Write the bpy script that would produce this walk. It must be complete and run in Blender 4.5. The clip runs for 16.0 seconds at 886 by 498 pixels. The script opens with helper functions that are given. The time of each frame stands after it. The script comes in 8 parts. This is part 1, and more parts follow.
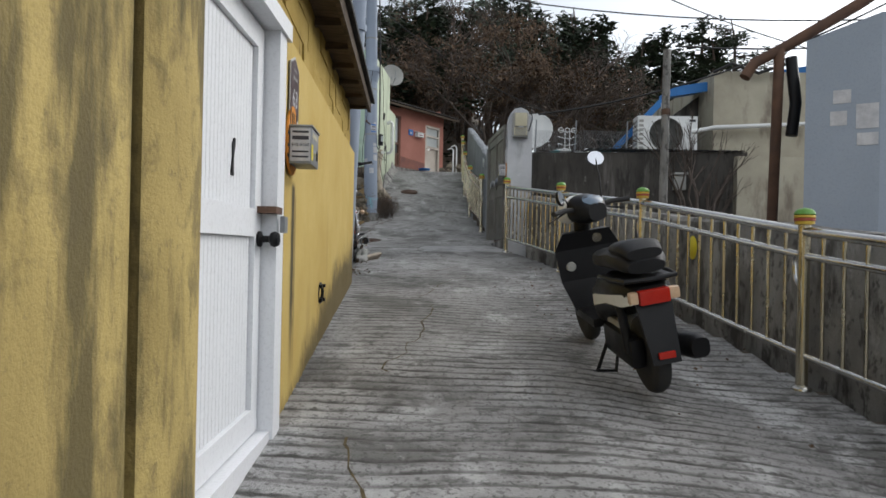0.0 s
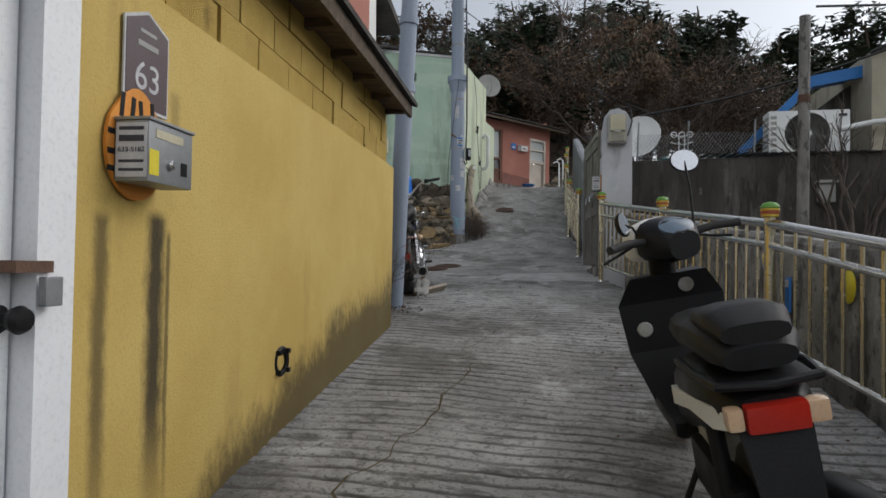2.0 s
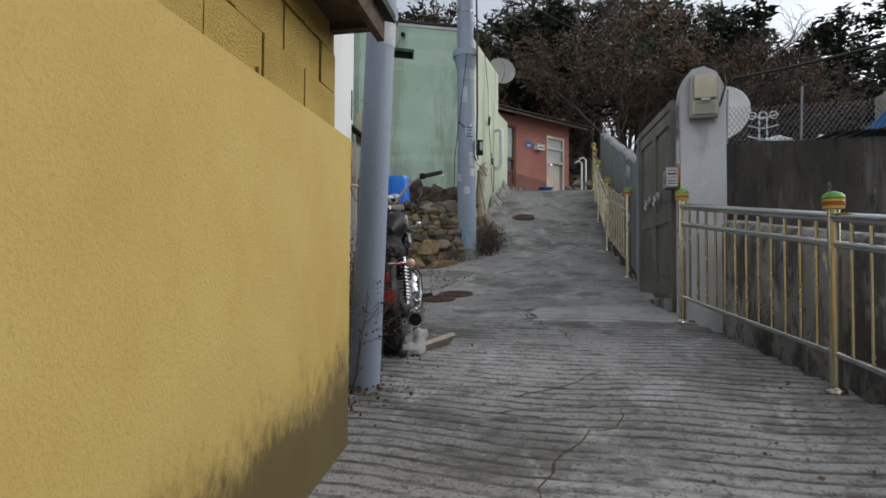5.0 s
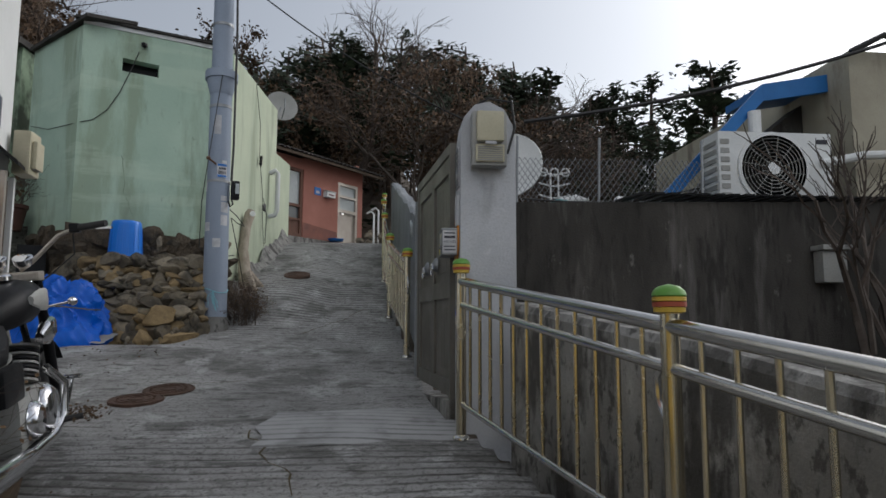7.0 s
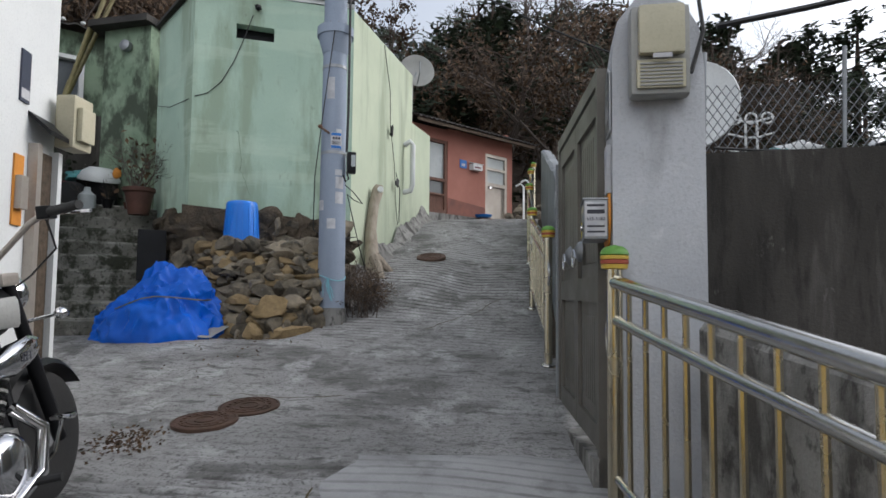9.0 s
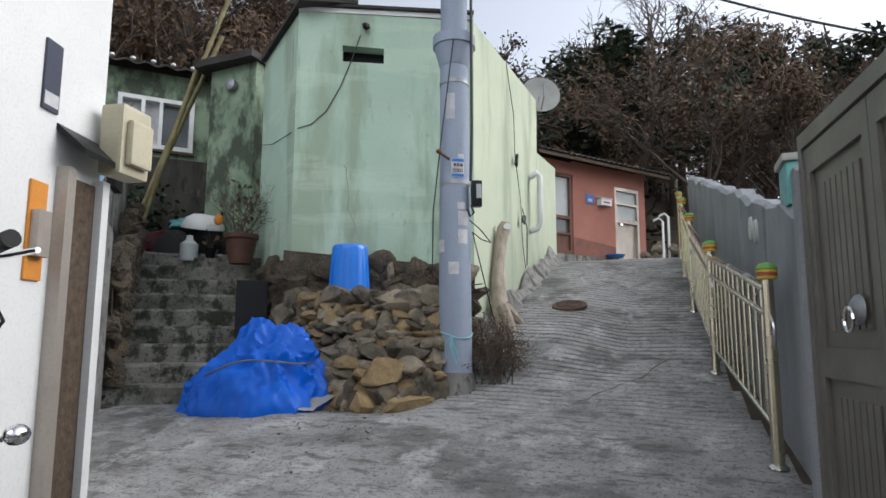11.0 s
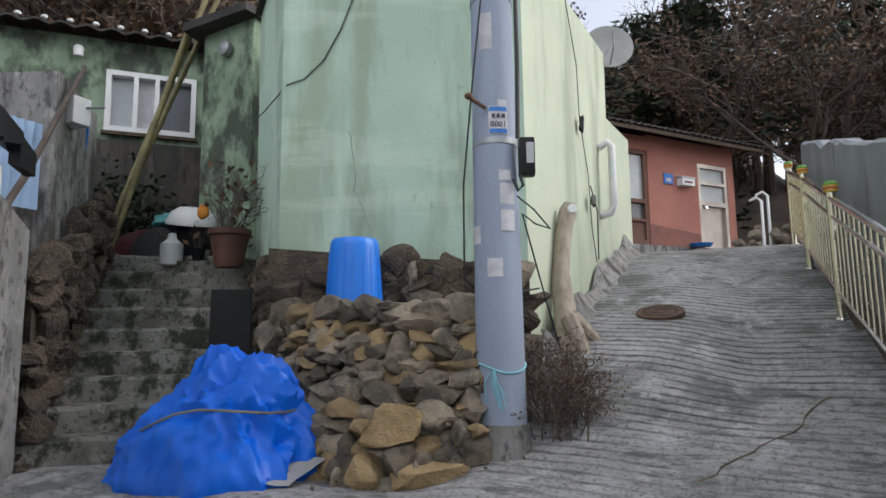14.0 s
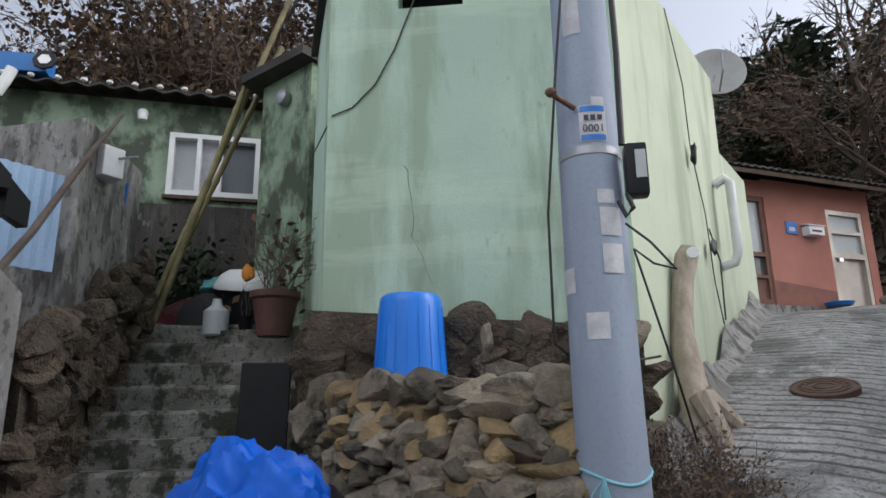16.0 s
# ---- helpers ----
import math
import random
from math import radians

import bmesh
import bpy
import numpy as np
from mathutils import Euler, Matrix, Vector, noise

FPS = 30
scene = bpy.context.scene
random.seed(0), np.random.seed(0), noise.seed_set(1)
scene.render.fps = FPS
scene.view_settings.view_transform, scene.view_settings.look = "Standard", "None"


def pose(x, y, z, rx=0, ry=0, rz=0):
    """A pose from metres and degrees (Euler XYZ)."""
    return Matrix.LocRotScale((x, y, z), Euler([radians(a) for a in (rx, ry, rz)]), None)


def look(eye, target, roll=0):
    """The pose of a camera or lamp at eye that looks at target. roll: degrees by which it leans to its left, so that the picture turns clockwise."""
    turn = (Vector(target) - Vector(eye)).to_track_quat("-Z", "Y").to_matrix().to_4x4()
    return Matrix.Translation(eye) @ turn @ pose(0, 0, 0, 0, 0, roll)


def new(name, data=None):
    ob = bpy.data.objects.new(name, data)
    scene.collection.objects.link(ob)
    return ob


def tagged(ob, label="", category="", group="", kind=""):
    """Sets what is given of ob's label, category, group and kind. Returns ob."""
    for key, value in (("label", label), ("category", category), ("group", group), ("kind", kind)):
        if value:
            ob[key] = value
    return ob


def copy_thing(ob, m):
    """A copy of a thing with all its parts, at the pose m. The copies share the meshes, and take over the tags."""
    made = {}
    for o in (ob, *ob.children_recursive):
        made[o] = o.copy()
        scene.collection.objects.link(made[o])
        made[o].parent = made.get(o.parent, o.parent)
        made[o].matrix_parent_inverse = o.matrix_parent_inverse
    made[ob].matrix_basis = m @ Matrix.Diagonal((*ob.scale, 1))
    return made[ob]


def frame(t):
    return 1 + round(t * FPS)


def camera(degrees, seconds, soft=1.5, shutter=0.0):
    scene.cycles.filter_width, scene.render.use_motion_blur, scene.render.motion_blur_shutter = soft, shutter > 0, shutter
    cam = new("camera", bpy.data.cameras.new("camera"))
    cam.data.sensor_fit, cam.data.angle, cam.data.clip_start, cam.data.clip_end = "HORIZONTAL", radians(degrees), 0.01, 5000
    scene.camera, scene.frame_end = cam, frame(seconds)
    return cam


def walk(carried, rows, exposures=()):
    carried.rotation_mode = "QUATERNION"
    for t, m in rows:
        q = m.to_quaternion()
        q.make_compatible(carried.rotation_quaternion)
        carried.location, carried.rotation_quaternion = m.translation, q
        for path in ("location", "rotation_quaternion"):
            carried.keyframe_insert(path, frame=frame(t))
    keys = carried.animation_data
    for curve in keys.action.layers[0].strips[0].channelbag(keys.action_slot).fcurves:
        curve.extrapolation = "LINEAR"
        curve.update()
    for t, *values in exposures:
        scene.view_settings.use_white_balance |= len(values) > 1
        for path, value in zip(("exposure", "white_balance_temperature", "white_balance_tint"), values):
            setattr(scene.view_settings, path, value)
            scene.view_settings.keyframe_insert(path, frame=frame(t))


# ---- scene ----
cam = camera(68.8, 16.0, soft=1.6)
# seconds, eye, target, roll
PATH = [
    (0, (0.188, 0.429, 1.241), (0.155, 2.429, 1.242), 1.2),
    (0.5, (0.348, 0.81, 1.266), (0.165, 2.802, 1.25), 1.2),
    (1, (0.488, 1.177, 1.29), (0.226, 3.16, 1.254), 0.9),
    (1.5, (0.597, 1.57, 1.328), (0.28, 3.544, 1.357), 1.1),
    (2, (0.717, 1.957, 1.423), (0.313, 3.915, 1.469), 0.9),
    (2.5, (0.624, 2.37, 1.485), (0.124, 4.305, 1.563), 1.0),
    (3, (0.63, 2.787, 1.518), (0.083, 4.708, 1.628), 0.8),
    (3.2, (0.616, 2.945, 1.527), (0.016, 4.852, 1.592), 0.6),
    (5.3, (0.122, 5.075, 1.757), (-0.198, 7.048, 1.835), 0.2),
    (5.5, (0.161, 5.257, 1.87), (-0.044, 7.242, 2.005), -0.1),
    (6, (0.168, 5.754, 1.951), (0.093, 7.743, 2.149), 0.1),
    (6.5, (0.348, 6.221, 1.993), (0.429, 8.206, 2.218), -0.1),
    (7, (0.542, 6.645, 2.025), (0.707, 8.627, 2.243), 0.2),
    (7.5, (0.634, 7.017, 2.086), (0.713, 9.009, 2.242), 0.2),
    (8, (0.779, 7.396, 2.135), (0.757, 9.391, 2.278), 0.6),
    (8.5, (0.744, 7.777, 2.194), (0.524, 9.756, 2.381), 0.6),
    (9, (0.771, 8.232, 2.24), (0.443, 10.2, 2.376), 0.6),
    (9.5, (0.63, 8.614, 2.281), (0.106, 10.542, 2.373), 0.6),
    (10, (0.412, 8.964, 2.276), (-0.195, 10.868, 2.364), 0.6),
    (10.2, (0.345, 9.096, 2.307), (-0.291, 10.986, 2.469), 1.0),
    (12.3, (-0.107, 10.418, 2.455), (-0.745, 12.288, 2.762), -0.7),
    (12.5, (-0.154, 10.549, 2.496), (-0.793, 12.425, 2.765), -0.6),
    (13, (-0.135, 10.947, 2.546), (-0.721, 12.829, 2.886), -1.5),
    (13.5, (-0.221, 11.278, 2.554), (-0.888, 13.139, 2.857), -1.4),
    (14, (-0.337, 11.546, 2.626), (-1.166, 13.348, 2.883), -0.7),
    (14.5, (-0.372, 11.869, 2.661), (-1.295, 13.609, 3.009), -0.6),
    (15, (-0.591, 12.135, 2.647), (-1.609, 13.804, 3.069), -0.5),
    (15.5, (-0.757, 12.436, 2.742), (-1.897, 14.033, 3.13), 0.3),
    (16, (-0.786, 12.644, 2.693), (-1.834, 14.279, 3.17), -0.8),
]
walk(cam, [(t, look(eye, target, roll)) for t, eye, target, roll in PATH], exposures=[(0, 0.35, 6250, 8), (1, 0.2, 6250, 8), (2, 0.02, 6300, 9), (3, 0.2, 6250, 9), (5.5, 0.1, 6250, 9), (7, -0.12, 6200, 9), (8, -0.05, 6200, 9), (9, 0.47, 6150, 10), (10, 0.70, 6150, 10), (12.5, 0.70, 6200, 11), (14.5, 0.68, 6150, 12), (16, 0.58, 6100, 12)])

# ---- world, sun, exposure ----
world = bpy.data.worlds.new("world")
scene.world = world
world.use_nodes = True
wn = world.node_tree
sky = wn.nodes.new("ShaderNodeTexSky")
sky.sky_type, sky.sun_disc = "NISHITA", False
sky.sun_elevation, sky.sun_rotation = radians(38), radians(62)
sky.air_density, sky.dust_density, sky.ozone_density = 1.0, 4.0, 1.0
haze = wn.nodes.new("ShaderNodeHueSaturation")
haze.inputs["Saturation"].default_value = 0.35
wn.links.new(sky.outputs[0], haze.inputs["Color"])
wn.links.new(haze.outputs[0], wn.nodes["Background"].inputs[0])
wn.nodes["Background"].inputs[1].default_value = 0.15
lamp = bpy.data.lights.new("sun", "SUN")
lamp.energy, lamp.angle, lamp.color = 0.8, radians(50), (1.0, 0.97, 0.93)
sun = new("sun", lamp)
sun.matrix_world = look((2, -34, 34), (0, 8, 1))


# ---- mesh helpers ----
class Mesh:
    """Vertices and faces gathered piece by piece."""

    def __init__(self):
        self.v, self.f = [], []

    def add(self, verts, faces):
        n = len(self.v)
        self.v += [tuple(p) for p in verts]
        self.f += [tuple(n + i for i in q) for q in faces]
        return self

    def box(self, lo, hi, m=None):
        x0, y0, z0 = lo
        x1, y1, z1 = hi
        vs = [Vector(p) for p in ((x0, y0, z0), (x1, y0, z0), (x1, y1, z0), (x0, y1, z0),
                                  (x0, y0, z1), (x1, y0, z1), (x1, y1, z1), (x0, y1, z1))]
        if m is not None:
            vs = [m @ p for p in vs]
        return self.add(vs, [(3, 2, 1, 0), (4, 5, 6, 7), (0, 1, 5, 4), (1, 2, 6, 5), (2, 3, 7, 6), (3, 0, 4, 7)])

    def cbox(self, lo, hi, c=0.01, m=None):
        """A box with chamfered edges."""
        bm = bmesh.new()
        bmesh.ops.create_cube(bm, size=1)
        for p in bm.verts:
            p.co = Vector([lo[i] + (p.co[i] + 0.5) * (hi[i] - lo[i]) for i in range(3)])
        bmesh.ops.bevel(bm, geom=bm.edges[:], offset=c, segments=2, profile=0.7, affect="EDGES")
        bm.verts.index_update()
        vs = [(m @ p.co) if m is not None else p.co.copy() for p in bm.verts]
        fs = [tuple(p.index for p in q.verts) for q in bm.faces]
        bm.free()
        return self.add(vs, fs)

    def prism(self, poly, h0, h1):
        """A plan polygon (counter-clockwise) raised from h0 to h1 (numbers, or one per corner)."""
        n = len(poly)
        a = h0 if isinstance(h0, (list, tuple)) else [h0] * n
        b = h1 if isinstance(h1, (list, tuple)) else [h1] * n
        vs = [(x, y, a[i]) for i, (x, y) in enumerate(poly)] + [(x, y, b[i]) for i, (x, y) in enumerate(poly)]
        fs = [tuple(range(n - 1, -1, -1)), tuple(range(n, 2 * n))]
        fs += [(i, (i + 1) % n, n + (i + 1) % n, n + i) for i in range(n)]
        return self.add(vs, fs)

    def tube(self, pts, r, n=10, cap=True):
        """A round bar along points; r a number or one per point."""
        pts = [Vector(p) for p in pts]
        rs = r if isinstance(r, (list, tuple)) else [r] * len(pts)
        up, vs, fs = None, [], []
        for i, p in enumerate(pts):
            d = (pts[min(i + 1, len(pts) - 1)] - pts[max(i - 1, 0)]).normalized()
            if up is None:
                up = d.orthogonal().normalized()
            up = (up - d * up.dot(d)).normalized()
            side = d.cross(up)
            for k in range(n):
                a = 2 * math.pi * k / n
                vs.append(p + (up * math.cos(a) + side * math.sin(a)) * rs[i])
        for i in range(len(pts) - 1):
            for k in range(n):
                fs.append((i * n + k, i * n + (k + 1) % n, (i + 1) * n + (k + 1) % n, (i + 1) * n + k))
        if cap:
            fs += [tuple(range(n - 1, -1, -1)), tuple(range((len(pts) - 1) * n, len(pts) * n))]
        return self.add(vs, fs)

    def lathe(self, profile, n=20, m=None):
        """A profile of (radius, height) turned about z."""
        vs, fs = [], []
        for r, z in profile:
            for k in range(n):
                a = 2 * math.pi * k / n
                p = Vector((r * math.cos(a), r * math.sin(a), z))
                vs.append(m @ p if m is not None else p)
        for i in range(len(profile) - 1):
            for k in range(n):
                fs.append((i * n + k, i * n + (k + 1) % n, (i + 1) * n + (k + 1) % n, (i + 1) * n + k))
        fs += [tuple(range(n - 1, -1, -1)), tuple(range((len(profile) - 1) * n, len(profile) * n))]
        return self.add(vs, fs)

    def blob(self, c, size, seed=0, rough=0.25, sub=2, m=None, cut=0.0):
        """A lumpy rounded body."""
        bm = bmesh.new()
        bmesh.ops.create_icosphere(bm, subdivisions=sub, radius=1)
        bm.verts.index_update()
        vs = []
        for p in bm.verts:
            q = p.co * (1 + rough * noise.noise(p.co * 1.3 + Vector((seed * 3.7, seed * 1.9, seed))) * 2)
            if cut:
                q = Vector([max(-cut, min(cut, a)) for a in q])
            q = Vector((q.x * size[0], q.y * size[1], q.z * size[2]))
            q = (m @ q if m is not None else q) + Vector(c)
            vs.append(q)
        fs = [tuple(p.index for p in q.verts) for q in bm.faces]
        bm.free()
        return self.add(vs, fs)

    def data(self, name, material, smooth=False):
        me = bpy.data.meshes.new(name)
        me.from_pydata(self.v, [], self.f)
        if material is not None:
            me.materials.append(material)
        if smooth:
            me.shade_smooth()
            me.set_sharp_from_angle(angle=radians(40))
        me.update()
        return me


def skin(rings):
    """One closed skin through rings of equal point counts."""
    n = len(rings[0])
    m = Mesh()
    m.v = [tuple(p) for r in rings for p in r]
    for i in range(len(rings) - 1):
        for k in range(n):
            m.f.append((i * n + k, i * n + (k + 1) % n, (i + 1) * n + (k + 1) % n, (i + 1) * n + k))
    m.f += [tuple(range(n - 1, -1, -1)), tuple(range((len(rings) - 1) * n, len(rings) * n))]
    return m


def rock(c, size, seed, m=None):
    """A rough broken stone: a ball cut flat by random planes."""
    rng = random.Random(seed)
    cuts = []
    for k in range(9):
        n = Vector((rng.gauss(0, 1), rng.gauss(0, 1), rng.gauss(0, 1))).normalized()
        cuts.append((n, rng.uniform(0.42, 0.80)))
    bm = bmesh.new()
    bmesh.ops.create_icosphere(bm, subdivisions=3, radius=1.12)
    bm.verts.index_update()
    vs = []
    for p in bm.verts:
        q = p.co.copy()
        for n, d in cuts:
            e = q.dot(n) - d
            if e > 0:
                q -= n * e
        q *= 1 + 0.10 * noise.noise(q * 2.5 + Vector((seed, 0, 0))) + 0.06 * noise.noise(q * 7 + Vector((0, seed, 0)))
        q = Vector((q.x * size[0], q.y * size[1], q.z * size[2])) * 1.22
        vs.append((m @ q if m is not None else q) + Vector(c))
    fs = [tuple(p.index for p in q.verts) for q in bm.faces]
    bm.free()
    return Mesh().add(vs, fs)


def thing(name, base, label, category, group="", kind="", turn=0.0):
    """A top-level empty at its base."""
    ob = new(name)
    ob.matrix_world = pose(*base, 0, 0, turn)
    ob.empty_display_size = 0.1
    return tagged(ob, label, category, group, kind)


def part(name, mesh, material, parent, label="", smooth=False, world_place=True):
    """One mesh under a thing. Meshes in the world's place are moved under the parent as they stand."""
    ob = new(name, mesh.data(name, material, smooth))
    ob.parent = parent
    if world_place:
        root = parent
        chain = root.matrix_basis.copy()
        while root.parent is not None:
            root = root.parent
            chain = root.matrix_basis @ chain
        ob.matrix_basis = chain.inverted()
    return tagged(ob, label)


def solid(name, mesh, material, label, category, kind="structure", smooth=False, group=""):
    return tagged(new(name, mesh.data(name, material, smooth)), label, category, group, kind)


def letters(name, body, size, place, material, parent, depth=0.001):
    """Raised writing with the built-in font, as a mesh under its thing; place is a world pose."""
    cu = bpy.data.curves.new(name, "FONT")
    cu.body, cu.size, cu.extrude, cu.align_x, cu.align_y = body, size, depth, "CENTER", "CENTER"
    tmp = bpy.data.objects.new(name, cu)
    scene.collection.objects.link(tmp)
    me = bpy.data.meshes.new_from_object(tmp.evaluated_get(bpy.context.evaluated_depsgraph_get()))
    bpy.data.objects.remove(tmp)
    me.materials.clear()
    me.materials.append(material)
    ob = new(name, me)
    ob.parent = parent
    root = parent
    chain = root.matrix_basis.copy()
    while root.parent is not None:
        root = root.parent
        chain = root.matrix_basis @ chain
    ob.matrix_basis = chain.inverted() @ place
    return ob


# ---- materials ----
def surface(name, a, b, rough=0.8, scale=3.0, fine=60.0, bump=0.3, metal=0.0, stains=(), stretch=(1, 1, 1), vary=0.0, spec=0.4, mixlow=0.35, mixhigh=0.65, dist=0.01, island=False, grooves=False):
    """Two tones mixed at a coarse and a fine scale, with relief.
    stains: (colour, scale, stretch, low, high, strength) thresholded noise on top."""
    mt = bpy.data.materials.new(name)
    mt.use_nodes = True
    nt = mt.node_tree
    N, L = nt.nodes, nt.links
    bs = N["Principled BSDF"]
    co = N.new("ShaderNodeTexCoord").outputs["Object"]

    def mapped(st):
        mp = N.new("ShaderNodeMapping")
        mp.inputs["Scale"].default_value = st
        L.new(co, mp.inputs["Vector"])
        return mp.outputs[0]

    def noise_tex(sc, st=(1, 1, 1), detail=6.0, rg=0.6):
        nz = N.new("ShaderNodeTexNoise")
        nz.inputs["Scale"].default_value, nz.inputs["Detail"].default_value, nz.inputs["Roughness"].default_value = sc, detail, rg
        L.new(mapped(st), nz.inputs["Vector"])
        return nz.outputs["Fac"]

    def ramp(src, lo, hi):
        mr = N.new("ShaderNodeMapRange")
        mr.inputs["From Min"].default_value, mr.inputs["From Max"].default_value = lo, hi
        L.new(src, mr.inputs["Value"])
        return mr.outputs[0]

    def mix(fac, c0, c1):
        mx = N.new("ShaderNodeMix")
        mx.data_type = "RGBA"
        for src, key in ((fac, 0), (c0, 6), (c1, 7)):
            if isinstance(src, (tuple, float)):
                mx.inputs[key].default_value = (*src, 1) if isinstance(src, tuple) else src
            else:
                L.new(src, mx.inputs[key])
        return mx.outputs[2]

    coarse, grain = noise_tex(scale, stretch), noise_tex(fine, (1, 1, 1), 3.0, 0.7)
    col = mix(ramp(coarse, mixlow, mixhigh), a, b)
    dark = tuple(0.72 * 0.5 * (a[i] + b[i]) for i in range(3))
    g = N.new("ShaderNodeMath")
    g.operation = "MULTIPLY"
    g.inputs[1].default_value = 0.55
    L.new(ramp(grain, 0.5, 0.75), g.inputs[0])
    col = mix(g.outputs[0], col, dark)
    for colour, sc, st, lo, hi, amount in stains:
        m2 = N.new("ShaderNodeMath")
        m2.operation = "MULTIPLY"
        m2.inputs[1].default_value = amount
        L.new(ramp(noise_tex(sc, st, 8.0, 0.62), lo, hi), m2.inputs[0])
        col = mix(m2.outputs[0], col, colour)
    if grooves:
        # dirt that fills the raked grooves across the lane
        def calc(op, p, q=None):
            nd = N.new("ShaderNodeMath")
            nd.operation = op
            for i, src in enumerate((p, q)):
                if src is None:
                    continue
                if isinstance(src, (int, float)):
                    nd.inputs[i].default_value = src
                else:
                    L.new(src, nd.inputs[i])
            return nd.outputs[0]
        sep = N.new("ShaderNodeSeparateXYZ")
        L.new(co, sep.inputs[0])
        px, py = sep.outputs[0], sep.outputs[1]
        w1 = calc("MULTIPLY", calc("SINE", calc("ADD", calc("MULTIPLY", px, 1.7), calc("MULTIPLY", py, 0.9))), 0.05)
        w2 = calc("MULTIPLY", calc("SINE", calc("SUBTRACT", calc("MULTIPLY", px, 5.3), calc("MULTIPLY", py, 1.3))), 0.016)
        u = calc("ADD", calc("ADD", py, calc("MULTIPLY", px, 0.06)), calc("ADD", w1, w2))
        ph = calc("ABSOLUTE", calc("SUBTRACT", calc("FRACT", calc("DIVIDE", u, 0.112)), 0.5))
        edge = calc("ADD", ph, calc("MULTIPLY", calc("SUBTRACT", noise_tex(14), 0.5), 0.28))
        line = ramp(edge, 0.20, 0.07)
        line = calc("MULTIPLY", line, ramp(noise_tex(1.3, (1, 0.8, 1), 4.0), 0.30, 0.52))
        line = calc("MULTIPLY", line, calc("ADD", 0.45, calc("MULTIPLY", ramp(noise_tex(5, (0.5, 2, 1), 4.0), 0.35, 0.6), 0.5)))
        # the forecourt of the gate and steps was never raked
        raked = ramp(calc("ABSOLUTE", calc("SUBTRACT", py, 13.3)), 1.2, 2.6)
        line = calc("MULTIPLY", line, calc("ADD", calc("MULTIPLY", raked, 0.9), 0.15))
        col = mix(line, col, (0.045, 0.043, 0.038))
    if vary:
        if island:
            rnd = N.new("ShaderNodeNewGeometry").outputs["Random Per Island"]
        else:
            rnd = N.new("ShaderNodeObjectInfo").outputs["Random"]
        hs = N.new("ShaderNodeHueSaturation")
        L.new(ramp(rnd, -1e-6, 1.0), hs.inputs["Value"])
        vr = hs.inputs["Value"].links[0].from_node
        vr.inputs["To Min"].default_value, vr.inputs["To Max"].default_value = 1 - vary, 1 + vary
        L.new(col, hs.inputs["Color"])
        col = hs.outputs[0]
    L.new(col, bs.inputs["Base Color"])
    bs.inputs["Metallic"].default_value = metal
    bs.inputs["Specular IOR Level"].default_value = spec
    rr = ramp(coarse, 0.3, 0.7)
    rm = rr.node
    rm.inputs["To Min"].default_value, rm.inputs["To Max"].default_value = max(0.02, rough - 0.1), min(1, rough + 0.1)
    L.new(rr, bs.inputs["Roughness"])
    if bump:
        bp = N.new("ShaderNodeBump")
        bp.inputs["Strength"].default_value, bp.inputs["Distance"].default_value = bump, dist
        ad = N.new("ShaderNodeMath")
        L.new(grain, ad.inputs[0])
        L.new(coarse, ad.inputs[1])
        L.new(ad.outputs[0], bp.inputs["Height"])
        L.new(bp.outputs[0], bs.inputs["Normal"])
    return mt


BLACK_MOULD = (0.035, 0.032, 0.024)
MOSS = (0.06, 0.065, 0.03)
m_yellow = surface("yellow_plaster", (0.54, 0.40, 0.125), (0.48, 0.34, 0.095), 0.85, 1.6, 90, 0.35, stains=[
    ((0.26, 0.17, 0.05), 2.2, (1, 1, 0.25), 0.6, 0.75, 0.5), ((0.60, 0.42, 0.14), 3.0, (1, 1, 0.5), 0.62, 0.75, 0.35)])


